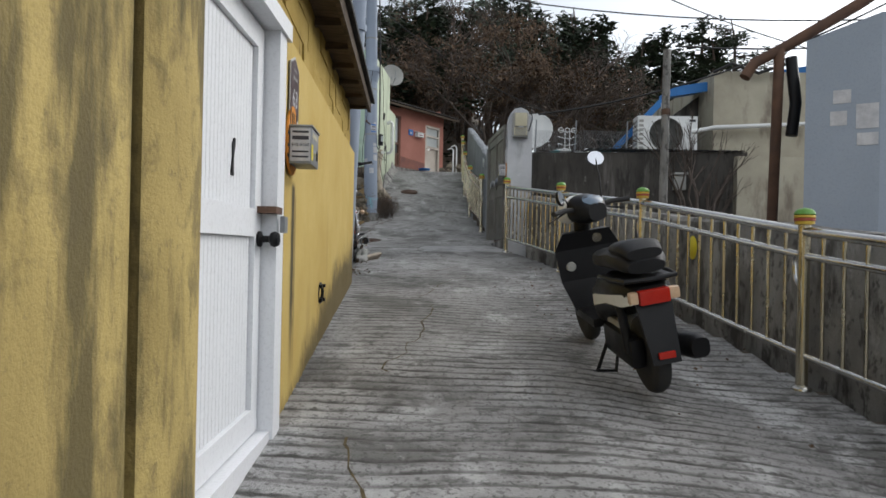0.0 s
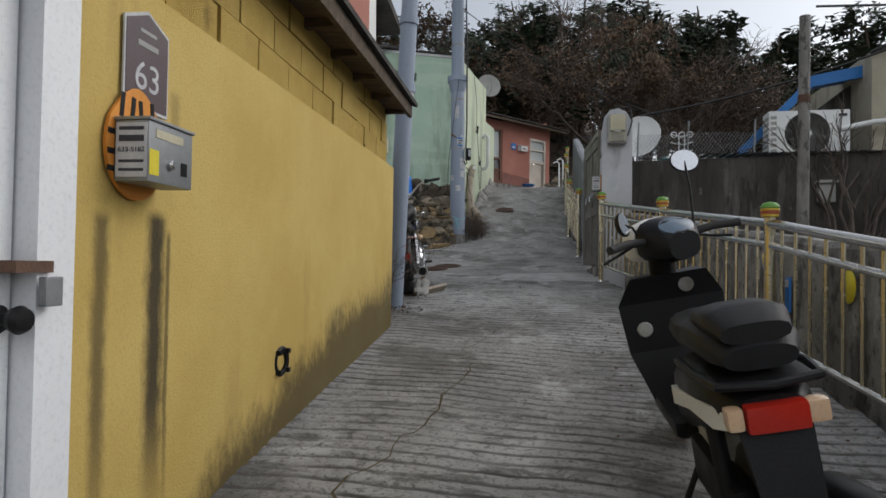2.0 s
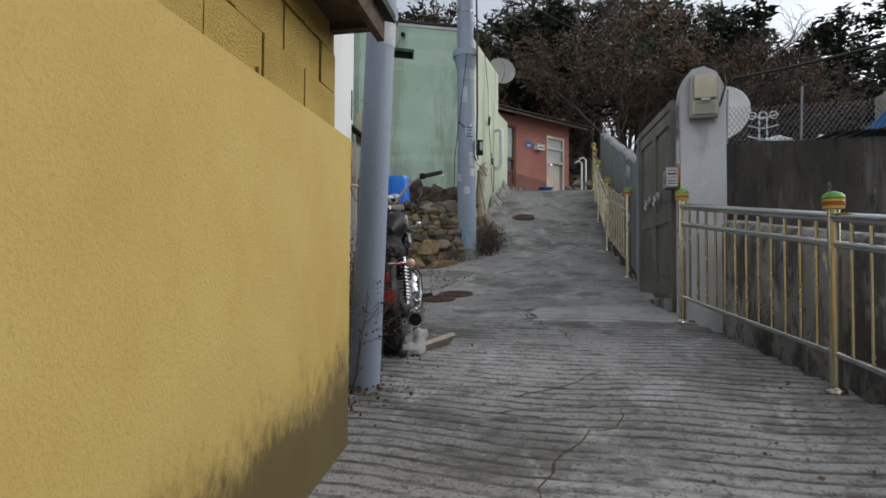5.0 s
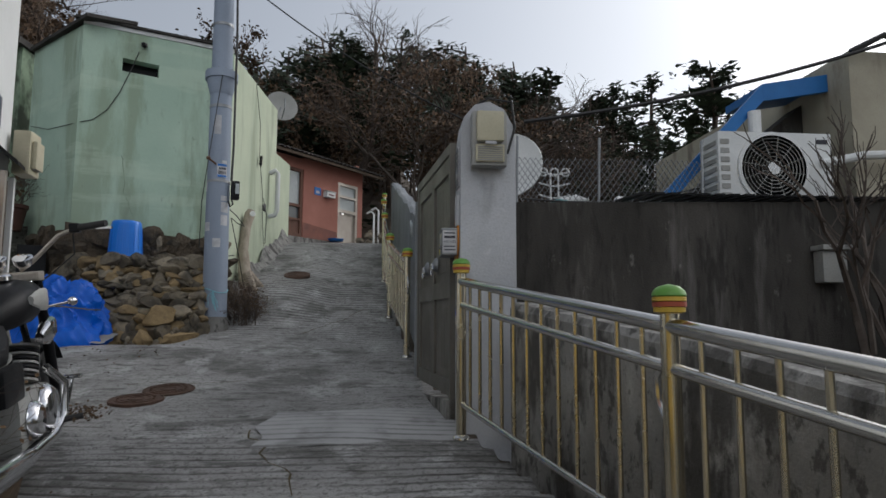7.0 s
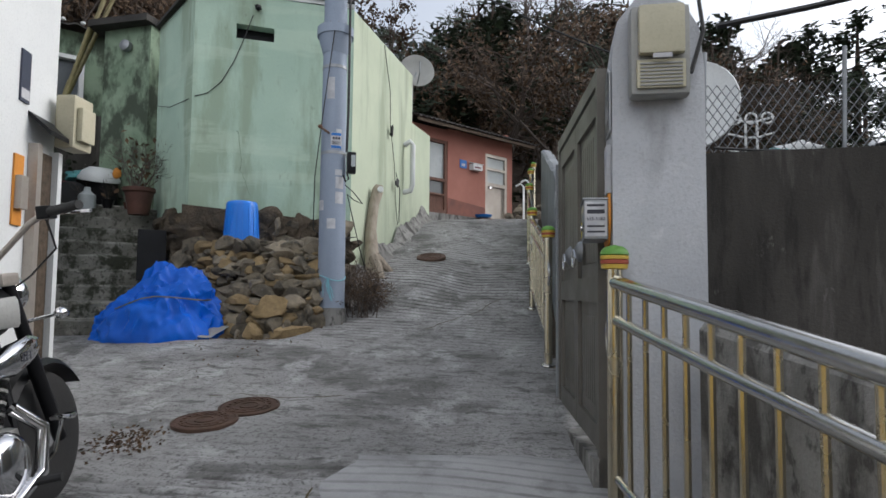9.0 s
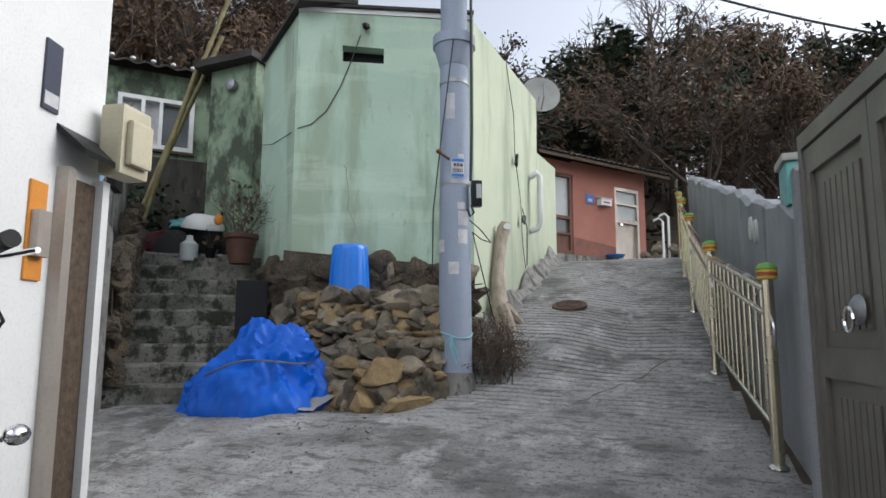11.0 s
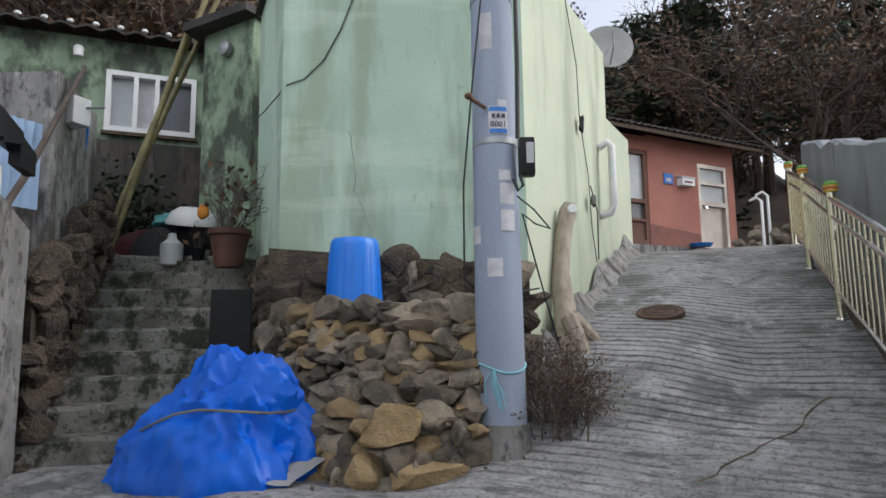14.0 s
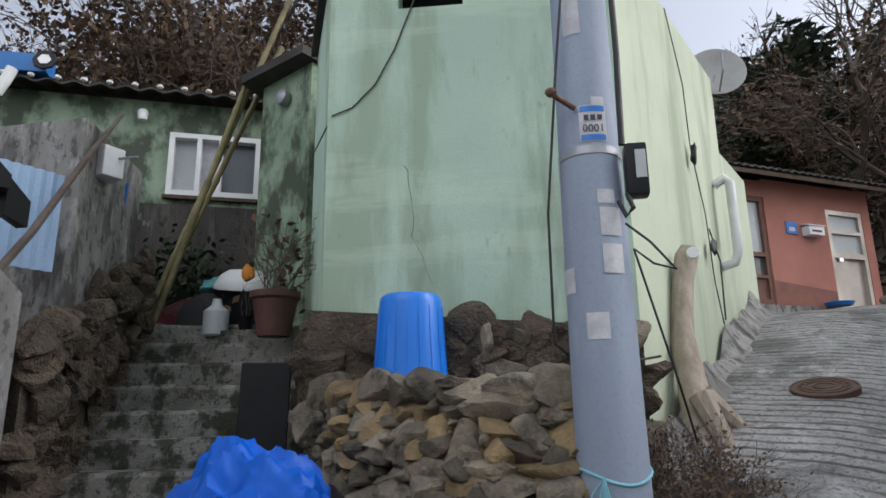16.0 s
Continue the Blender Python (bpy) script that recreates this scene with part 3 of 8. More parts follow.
# ---- yellow house beside the lane ----
def wall_x(y):
    return float(np.interp(y, [-4, 2.45, 3.6, 5.06, 7.7, 9.0], [-0.45, -0.62, -0.66, -0.775, -0.955, -1.04]))


def along(y0, y1, d0, d1):
    """Plan strip beside the yellow wall's face between two depths (positive: towards the lane)."""
    return [(wall_x(y0) + d0, y0), (wall_x(y0) + d1, y0), (wall_x(y1) + d1, y1), (wall_x(y1) + d0, y1)]


def yellow_house():
    wall = solid("wall_yellow", Mesh().prism(along(3.485, 7.74, -0.28, 0.0), -0.1, 2.31), m_yellow,
                 "yellow painted plaster wall with mouldy foot", "wall")
    rng = random.Random(4)
    crack = Mesh()
    y, z = 6.62, lane(6.62) + 0.2
    while z < 2.28:
        y2, z2 = y + rng.uniform(-0.03, 0.035), z + rng.uniform(0.06, 0.14)
        crack.prism(along(min(y, y2), max(y, y2) + 0.005, -0.01, 0.0015), z, z2)
        y, z = y2, z2
    part("crack", crack, m_mortar, wall)
    back = solid("wall_yellow_upper", Mesh().prism(along(3.485, 7.62, -0.28, -0.075), 2.31, 2.86), m_mortar,
                 "yellow blockwork above the plaster", "wall")
    for row in range(3):
        y = 3.62 + (0.2 if row % 2 else 0.0)
        z = 2.318 + row * 0.185
        while y < 7.56:
            y1 = min(y + 0.385, 7.61)
            if y1 - y > 0.08:
                bl = Mesh()
                j = rng.uniform(-0.006, 0.006)
                bl.prism(along(y, y1, -0.1, -0.045 + j), z, z + 0.177)
                part("block", bl, m_yellow_block, back)
            y += 0.40
    # ragged end of the plaster and the return wall
    solid("wall_yellow_end", Mesh().prism([(-3.2, 7.45), (-1.25, 7.45), (-1.25, 7.735), (-3.2, 7.735)], -0.1, 2.86), m_yellow_dirty,
          "yellow plaster return wall", "wall")
    # near side of the door, with its thick rounded pier
    near = Mesh()
    near.prism(along(-3.5, 1.94, -0.3, 0.03), -1.0, 3.0)
    solid("wall_yellow_near", near, m_yellow_dirty, "blotched mouldy yellow plaster wall", "wall")
    # set-back strip in an even dark brown
    groove = Mesh().prism(along(1.94, 2.06, -0.3, -0.03), -0.5, 3.0)
    solid("wall_yellow_groove", groove, m_dark_brown, "dark brown groove in the plaster wall", "wall")
    pier = Mesh()
    prof = []
    for k in range(7):
        a = math.pi * k / 6
        prof.append((0.035 * math.sin(a) ** 0.6, 2.06 + 0.42 * k / 6))
    poly = [(wall_x(2.06) - 0.28, 2.06)] + [(wall_x(y) + d - 0.02 + 0.02, y) for d, y in prof] + [(wall_x(2.48) - 0.28, 2.48)]
    pier.prism(poly, -0.5, 3.0)
    solid("pier_yellow", pier, m_yellow_dirty, "blotched yellow plaster pier beside the white door", "pier", smooth=True)
    solid("wall_yellow_lintel", Mesh().prism(along(2.48, 3.485, -0.28, -0.03), 2.28, 3.0), m_concrete, "grey wall over the door", "wall")

    # eave
    eave = thing("eave", (wall_x(6), 6, 2.8), "dark weathered timber and sheet eave above the yellow wall", "eave")
    part("fascia", Mesh().prism(along(3.0, 7.68, 0.145, 0.18), [2.80, 2.80, 2.76, 2.76], [2.92, 2.92, 2.86, 2.86]), m_wood, eave)
    part("soffit", Mesh().prism(along(3.0, 7.66, -0.12, 0.144), [2.86, 2.84, 2.80, 2.82], [2.89, 2.87, 2.83, 2.85]), m_wood, eave)
    part("roof_sheet", Mesh().prism(along(2.9, 7.74, -1.6, 0.22), [3.45, 2.925, 2.865, 3.4], [3.49, 2.965, 2.905, 3.44]), m_roofing, eave)
    for i in range(9):
        y = 3.3 + i * 0.53
        part("rafter", Mesh().prism(along(y, y + 0.055, -0.1, 0.14), 2.775, 2.845 - 0.004 * i), m_wood, eave)
    # masonry box and grey board on the roof edge
    up = thing("upper_wall", (-1.2, 4.5, 2.96), "brick red and grey upper wall above the eave", "wall", kind="structure")
    part("grey_board", Mesh().prism(along(3.75, 4.45, -0.35, 0.02), 2.97, 3.5), m_dark_concrete, up)
    part("red_wall", Mesh().prism(along(5.6, 7.2, -0.8, -0.12), 2.95, 3.9), m_pink, up)


yellow_house()


def white_door():
    d = thing("door_1", (wall_x(3), 3.0, 0.42), "closed white ribbed metal door with dark round knob", "door", kind="structure")

    def bar(y0, y1, z0, z1, d0, d1):
        return Mesh().prism(along(y0 - 0.09, y1 - 0.09, d0, d1), z0, z1)
    part("jamb", bar(3.44, 3.57, 0.36, 2.30, -0.20, 0.035), m_door, d)
    part("jamb", bar(2.45, 2.50, 0.36, 2.24, -0.20, -0.01), m_door, d)
    part("head", bar(2.40, 3.62, 2.22, 2.30, -0.2, 0.05), m_door, d)
    part("threshold", bar(2.45, 3.44, 0.26, 0.40, -0.2, 0.02), m_door, d)
    leaf = part("leaf", bar(2.503, 3.435, 0.41, 2.215, -0.10, -0.06), m_door, d)
    for y0, y1, z0, z1 in ((2.505, 2.60, 0.41, 2.21), (3.33, 3.432, 0.41, 2.21), (2.6, 3.33, 0.41, 0.52), (2.6, 3.33, 2.11, 2.21), (2.6, 3.33, 1.28, 1.40)):
        part("rail", bar(y0, y1, z0, z1, -0.059, -0.035), m_door, leaf)
    for z0, z1 in ((0.52, 1.28), (1.40, 2.11)):
        for k in range(18):
            y = 2.605 + k * 0.04
            part("rib", bar(y, y + 0.037, z0 + 0.004, z1 - 0.004, -0.059, -0.0565), m_door, leaf)
    knob = part("knob", Mesh().lathe([(0.001, 0), (0.034, 0.0), (0.036, 0.012), (0.016, 0.02), (0.014, 0.05), (0.030, 0.058), (0.036, 0.075), (0.028, 0.092), (0.001, 0.096)],
                18, pose(wall_x(3.3) - 0.033, 3.295, 1.27, 0, 90, 0)), m_black, d, "dark round door knob", smooth=True)
    part("hasp", bar(3.36, 3.48, 1.385, 1.415, -0.034, 0.05), m_rust, d, "rusty hasp")
    part("padlock", Mesh().cbox((wall_x(3.37) + 0.052, 3.34, 1.30), (wall_x(3.37) + 0.075, 3.395, 1.375), 0.004), m_galv, d)
    tear = Mesh()
    x = wall_x(2.95) - 0.052
    lift, shift = 0.045, -0.06
    for y0, y1, w0, w1, z0, z1 in ((3.010, 3.018, 0.032, 0.022, 1.47, 1.51), (3.018, 3.026, 0.022, 0.012, 1.51, 1.545), (3.026, 3.020, 0.012, 0.034, 1.545, 1.59), (3.020, 3.040, 0.034, 0.014, 1.59, 1.62)):
        y0, y1, z0, z1 = y0 + shift, y1 + shift, z0 + lift, z1 + lift
        tear.add([(x, y0, z0), (x, y0 + w0, z0), (x, y1 + w1, z1), (x, y1, z1), (x - 0.006, y0, z0), (x - 0.006, y0 + w0, z0), (x - 0.006, y1 + w1, z1), (x - 0.006, y1, z1)],
                 [(0, 1, 2, 3), (4, 7, 6, 5), (0, 4, 5, 1), (2, 6, 7, 3), (1, 5, 6, 2), (0, 3, 7, 4)])
    part("tear", tear, m_black, leaf, "torn black strip of tape")


white_door()


# ---- white house up the lane ----
def white_house():
    a, b = (-1.80, 9.7), (-2.55, 12.07)
    solid("wall_white", Mesh().prism([(-3.9, 8.6), (-1.90, 8.6), a, b, (-3.9, 12.07)], 0.9, 5.2), m_white, "white plaster house wall", "wall")
    solid("roof_white_house", Mesh().prism([(-4.0, 8.3), (-1.65, 8.3), (-2.15, 12.2), (-4.0, 12.2)], 5.2, 5.32), m_roofing, "dark sheet roof", "roof")

    def spot(t, out=0.0):
        nx, ny = 0.957, 0.289
        return a[0] + (b[0] - a[0]) * t + nx * out, a[1] + (b[1] - a[1]) * t + ny * out

    def strip(t0, t1, o0, o1):
        return [spot(t0, o0), spot(t0, o1), spot(t1, o1), spot(t1, o0)]
    dr = thing("door_2", (*spot(0.9), 1.3), "grey framed side door with rain hood", "door", kind="structure")
    part("frame", Mesh().prism(strip(0.86, 0.885, 0.001, 0.06), 1.3, 3.15), m_alu, dr)
    part("frame", Mesh().prism(strip(0.975, 0.999, 0.001, 0.06), 1.3, 3.15), m_whiteplastic, dr)
    part("leaf", Mesh().prism(strip(0.885, 0.975, 0.001, 0.02), 1.3, 3.12), m_wood, dr)
    part("hood", Mesh().prism(strip(0.85, 0.985, 0.001, 0.14), [3.32, 3.2, 3.2, 3.32], [3.35, 3.23, 3.23, 3.35]), m_black, dr)
    pl = thing("number_plate", (*spot(0.76), 3.3), "blue and white house number plate on white wall", "sign")
    part("plate", Mesh().prism(strip(0.80, 0.845, 0.001, 0.012), 3.38, 3.70), m_navy, pl)
    part("border", Mesh().prism(strip(0.803, 0.842, 0.0125, 0.014), 3.40, 3.46), m_paper, pl)
    mb = thing("mail_ornament", (*spot(0.78), 2.55), "orange tiger shaped mailbox board on white wall", "mailbox")
    part("board", Mesh().prism(strip(0.79, 0.835, 0.001, 0.012), 2.62, 3.05), m_orange, mb)
    part("box", Mesh().prism(strip(0.795, 0.83, 0.013, 0.05), 2.72, 2.92), m_alu, mb)
    cn = thing("meter_box", (*spot(1.0), 3.35), "cream plastic electricity meter on white wall corner", "meter box")
    mm = pose(b[0] + 0.05, b[1] + 0.02, 3.18, 0, 0, 8)
    part("case", Mesh().cbox((0, -0.1, 0), (0.13, 0.12, 0.36), 0.02, mm), m_cream, cn)
    part("cover", Mesh().cbox((0.131, -0.07, 0.05), (0.17, 0.09, 0.28), 0.015, mm), m_cream, cn)

    # lower back wing whose plastered corner stands beside the steps
    solid("wall_wing", Mesh().prism([(-3.9, 12.072), (-4.86, 14.2), (-6.6, 14.2), (-6.6, 12.072)], 1.0, [5.1, 3.78, 3.78, 5.1]), m_white, "white plaster wall beside the concrete steps", "wall")
    solid("wall_wing_end", Mesh().prism([(-4.865, 14.202), (-5.02, 14.52), (-6.6, 14.52), (-6.6, 14.202)], 1.0, [3.6, 3.4, 3.4, 3.6]), m_concrete, "bare grey concrete end of the plaster wall", "wall")
    sheet = thing("roof_sheet", (-4.6, 13.4, 3.9), "crumpled dark tarpaulin hanging over the wall top", "tarpaulin")
    rng = random.Random(8)
    for i in range(14):
        s0, s1 = i / 14, (i + 1) / 14
        p, q = [(-3.90 - 1.0 * s, 12.08 + 2.3 * s) for s in (s0, s1)]
        top = 5.35 - 1.38 * s0
        o0, o1, d = rng.uniform(0.05, 0.13), rng.uniform(0.05, 0.13), rng.uniform(0.20, 0.34)
        fold = Mesh().prism([p, (p[0] + o0, p[1] + 0.03), (q[0] + o1, q[1] + 0.03), q], [top - d, top - d + rng.uniform(-0.05, 0.03), top - d - rng.uniform(0, 0.06), top - d - 0.05],
                            [top + 0.02, top - 0.05, top - 0.15, top - 0.07])
        part("fold", fold, m_black, sheet)


white_house()

# ---- green house ----
def green_house():
    h = thing("green_house", (-3.0, 16.5, 3.2), "mint green plastered house with flat parapet roof", "house")
    A, B = Vector((-3.85, 15.88)), Vector((-1.95, 16.76))
    run = B - A
    inn = Vector((-run.y, run.x)).normalized()

    # front wall with a real slot opening, in four pieces
    def front(s0, s1, z0, z1, z0b=None, z1b=None, d0=0.0, d1=0.18):
        p, q = A + run * s0, A + run * s1
        z0b = z0 if z0b is None else z0b
        z1b = z1 if z1b is None else z1b
        pts = [p + inn * d0, q + inn * d0, q + inn * d1, p + inn * d1]
        return Mesh().prism([(v.x, v.y) for v in pts], [z0, z0b, z0b, z0], [z1, z1b, z1b, z1])
    for q in (front(0, 0.25, 3.32, 6.22, 3.30, 6.22), front(0.25, 0.485, 3.30, 5.62, 3.265, 5.61), front(0.25, 0.485, 5.82, 6.22, 5.80, 6.22), front(0.485, 1.0, 3.265, 6.22, 3.15, 6.20)):
        part("wall", q, m_green, h)
    # added black slab behind the slot, standing for the dark inside
    part("vent_hole", front(0.23, 0.505, 5.56, 5.88, d0=0.185, d1=0.30), m_black, h)
    part("wall", Mesh().prism([(-2.12, 16.93), (-1.952, 16.77), (-1.87, 20.28), (-2.03, 20.28)], [3.0, 2.0, 2.9, 3.0], [6.19, 6.20, 6.45, 6.45]), m_green_lit, h)
    part("wall", Mesh().prism([(-2.03, 20.282), (-1.87, 20.282), (-1.85, 22.05), (-2.02, 22.05)], 2.9, [5.52, 5.52, 5.68, 5.68]), m_green_lit, h)
    part("wall", Mesh().prism([(-5.12, 17.05), (-3.855, 15.90), (-3.72, 16.06), (-5.0, 17.2)], 3.2, [6.25, 6.21, 6.21, 6.25]), m_green, h)
    part("wall", Mesh().prism([(-5.0, 17.25), (-2.05, 20.0), (-2.05, 20.2), (-5.15, 17.45)], 3.2, 6.0), m_green, h)
    part("roof", Mesh().prism([(-3.75, 16.12), (-2.12, 16.96), (-2.06, 19.9), (-4.95, 17.25)], [6.1, 6.05, 6.2, 6.1], [6.14, 6.09, 6.24, 6.14]), m_roofing, h)
    # pale coping on the front, dark sheet edge over the left wall
    part("coping", front(0.0, 1.0, 6.222, 6.28, 6.222, 6.28, -0.012, 0.18), m_whiteplastic, h)
    ov = Mesh()
    for i in range(9):
        p0, p1 = [(-3.72 - 1.45 * k / 9, 15.68 + 1.32 * k / 9) for k in (i, i + 1)]
        ov.prism([p0, (p0[0] + 0.5, p0[1] + 0.5), (p1[0] + 0.5, p1[1] + 0.5), p1], [6.24, 6.36, 6.36, 6.24], [6.29, 6.41, 6.41, 6.29])
    part("roof_edge", ov, m_roofing, h)
    part("roof_edge", front(-0.05, 1.0, 6.285, 6.32, 6.285, 6.32, -0.05, 0.3), m_roofing, h)

    # cables looped on the walls
    def cable(pts, r=0.006):
        return Mesh().tube(pts, r, 5)
    lp = A + run * 0.38 - inn * 0.05
    part("lamp_bulb", Mesh().blob((lp.x, lp.y, 6.05), (0.05, 0.06, 0.05), 3, 0.1, 1), m_black, h)
    face = [(A + run * k - inn * 0.012, z) for k, z in ((0.02, 4.78), (0.09, 4.83), (0.17, 5.0), (0.24, 5.28), (0.30, 5.62), (0.35, 5.95))]
    part("cable", cable([(-5.05, 16.95, 5.0), (-4.5, 16.4, 4.8)] + [(v.x, v.y, z) for v, z in face]), m_wire, h)
    part("cable", cable([(-1.89, 18.2, 6.25), (-1.86, 18.5, 5.6), (-1.87, 18.6, 5.0), (-1.84, 18.8, 4.4), (-1.85, 18.95, 3.8), (-1.82, 19.0, 3.4)]), m_wire, h)
    part("cable", cable([(-1.85, 18.95, 4.3), (-1.80, 19.05, 4.0), (-1.82, 19.1, 3.45)], 0.008), m_wire, h)
    part("cable_knot", Mesh().blob((-1.85, 18.62, 4.95), (0.03, 0.05, 0.10), 5, 0.4, 2), m_wire, h)
    part("cable_knot", Mesh().blob((-1.83, 18.97, 4.12), (0.03, 0.07, 0.08), 6, 0.4, 2), m_wire, h)
    part("drain_pipe", Mesh().tube([(-1.88, 19.7, 4.95), (-1.77, 19.7, 5.01), (-1.72, 19.7, 4.95), (-1.72, 19.7, 4.20), (-1.76, 19.7, 4.10), (-1.88, 19.7, 4.07)], 0.05, 12), m_whiteplastic, h, "white plastic drain pipe", smooth=True)
    crack = Mesh()
    rng = random.Random(3)
    k, z = 0.365, 3.50
    while z < 4.35:
        k2, z2 = k + rng.uniform(-0.022, 0.006), z + rng.uniform(0.04, 0.10)
        crack.add([(v.x, v.y, u) for v, u in ((A + run * k - inn * 0.002, z), (A + run * (k + 0.003) - inn * 0.002, z), (A + run * (k2 + 0.003) - inn * 0.002, z2), (A + run * k2 - inn * 0.002, z2))], [(0, 1, 2, 3)])
        k, z = k2, z2
    part("crack", crack, m_green_old, h, "fine crack in the plaster")
    # rough stone plinth
    base = [A - inn * 0.09 - run * 0.03, B - inn * 0.06, B + inn * 0.3, A + inn * 0.3]
    part("plinth", Mesh().prism([(v.x, v.y) for v in base], 2.3, [3.34, 3.17, 3.17, 3.34]), m_bank, h, "rough dark stone plinth")
    for i in range(70):
        k = rng.uniform(-0.02, 1.0)
        v = A + run * k - inn * 0.09
        top = 3.30 - 0.17 * k
        part("stone", rock((v.x, v.y, 2.55 + (top - 2.55) * rng.random()), (rng.uniform(0.08, 0.2), 0.06, rng.uniform(0.06, 0.14)), 400 + i, pose(0, 0, 0, 0, rng.uniform(-15, 15), 25)), m_bank if i % 5 else m_rock, h)
    # flank of the plinth beside the steps
    for i in range(26):
        k = rng.random()
        part("stone", rock((-3.95 - 0.75 * k, 15.92 + 0.72 * k, 2.5 + 0.8 * rng.random()), (rng.uniform(0.1, 0.2), 0.1, rng.uniform(0.08, 0.15)), 500 + i, pose(0, 0, 0, 0, rng.uniform(-15, 15), -42)), m_bank, h)
    dish = thing("satellite_dish", (-1.86, 20.3, 5.5), "grey satellite dish on the green wall corner", "satellite dish")
    dm = pose(-1.82, 20.42, 6.58, 78, 0, 22)
    part("reflector", Mesh().lathe([(0.001, -0.06), (0.12, -0.05), (0.24, -0.015), (0.34, 0.03), (0.345, 0.04), (0.33, 0.04), (0.23, -0.003), (0.12, -0.035), (0.001, -0.045)], 28, dm), m_grey_plastic, dish, smooth=True)
    part("arm", Mesh().tube([dm @ Vector((0, -0.3, 0.0)), dm @ Vector((0, -0.2, 0.3)), dm @ Vector((0, 0, 0.36))], 0.012, 8), m_galv, dish)
    part("mast", Mesh().tube([(-1.90, 20.32, 5.45), (-1.90, 20.38, 6.3), dm @ Vector((0, 0, -0.05))], 0.02, 8), m_galv, dish)


green_house()


# ---- salmon house at the top of the lane ----
def pink_house():
    o, d = Vector((-1.79, 25.1, 0)), Vector((0.6, 0.8, 0))
    n = Vector((0.8, -0.6, 0))

    def seg(s0, s1, d0, d1):
        pts = [o + d * s0 + n * d0, o + d * s0 + n * d1, o + d * s1 + n * d1, o + d * s1 + n * d0]
        return [(p.x, p.y) for p in pts]
    h = thing("salmon_house", (o.x, o.y, 4.2), "low salmon pink plastered house with dark sheet roof", "house")
    for s0, s1, z0, z1 in ((-2.5, -0.98, 4.0, 6.55), (-0.98, -0.2, 6.25, 6.55), (-0.2, 1.27, 4.0, 6.6), (1.27, 2.2, 6.17, 6.6), (2.2, 2.42, 4.0, 6.62)):
        part("wall", Mesh().prism(seg(s0, s1, -0.15, 0.0), z0, z1), m_pink, h)
    part("wall", Mesh().prism(seg(2.28, 2.42, -3.5, -0.151), 4.0, 6.9), m_pink, h)
    part("wall", Mesh().prism(seg(-2.5, 2.28, -0.9, -0.8), 4.0, 6.5), m_black, h)
    # darker salmon band along the foot of the wall between the doors
    part("stain", Mesh().prism(seg(-0.19, 1.26, 0.001, 0.004), 4.1, [4.75, 4.75, 4.62, 4.62]), surface("darker_salmon_foot", (0.17, 0.085, 0.07), (0.27, 0.115, 0.085), 0.9, 3, 60, 0.2), h)
    rings = []
    for i in range(105):
        s0 = -1.6 + i * 0.045
        hz = 0.02 * math.cos(s0 * 2 * math.pi / 0.18)
        e0, e1 = o + d * s0 + n * 0.42, o + d * s0 - n * 3.0
        rings.append([(e0.x, e0.y, 6.61 + hz), (e1.x, e1.y, 7.55 + hz), (e1.x, e1.y, 7.59 + hz), (e0.x, e0.y, 6.64 + hz)])
    roof = skin(rings)
    part("roof", roof, m_roofing, h)
    part("fascia", Mesh().prism(seg(-1.6, 3.0, 0.36, 0.39), 6.50, 6.578), m_wood, h)
    part("sill", Mesh().prism(seg(-1.0, 2.42, 0.0, 0.12), 4.0, 4.30), m_concrete, h)
    # left sliding door with dark timber frame
    d1 = part("door", Mesh().prism(seg(-0.98, -0.2, -0.11, -0.09), 4.30, 6.25), m_glass, h, "dark timber framed glazed door")
    for s0, s1, z0, z1 in ((-0.98, -0.9, 4.3, 6.25), (-0.29, -0.2, 4.3, 6.25), (-0.9, -0.29, 6.17, 6.25), (-0.9, -0.29, 4.3, 4.42), (-0.9, -0.29, 5.16, 5.24), (-0.9, -0.29, 4.78, 4.84)):
        part("frame", Mesh().prism(seg(s0, s1, -0.089, -0.02), z0, z1), m_redwood, d1)
    part("panel", Mesh().prism(seg(-0.9, -0.29, -0.088, -0.06), 4.42, 4.78), m_redwood, d1)
    part("pane", Mesh().prism(seg(-0.9, -0.29, -0.088, -0.08), 5.24, 6.17), m_frosted, d1)
    # right aluminium door
    d2 = part("door", Mesh().prism(seg(1.27, 2.2, -0.11, -0.09), 4.36, 6.17), m_alu, h, "brownish aluminium door with three frosted panes")
    for s0, s1, z0, z1 in ((1.27, 1.36, 4.36, 6.17), (2.11, 2.2, 4.36, 6.17), (1.36, 2.11, 6.08, 6.17), (1.36, 2.11, 5.72, 5.79), (1.36, 2.11, 5.26, 5.36)):
        part("frame", Mesh().prism(seg(s0, s1, -0.089, -0.01), z0, z1), m_alu, d2)
    for z0, z1 in ((5.79, 6.08), (5.36, 5.72)):
        part("pane", Mesh().prism(seg(1.36, 2.11, -0.088, -0.07), z0, z1), m_frosted, d2)
    part("handle", Mesh().prism(seg(1.40, 1.48, -0.01, 0.05), 5.18, 5.24), m_chrome, d2)
    pl = thing("number_plate", (o.x, o.y, 5.7), "small blue house number plate on salmon wall", "sign")
    part("plate", Mesh().prism(seg(0.24, 0.5, 0.006, 0.02), 5.62, 5.84), m_hose, pl)
    part("mark", Mesh().prism(seg(0.30, 0.44, 0.021, 0.023), 5.67, 5.74), m_paper, pl)
    mb = thing("mailbox", (o.x, o.y, 5.6), "small white metal mailbox on salmon wall", "mailbox")
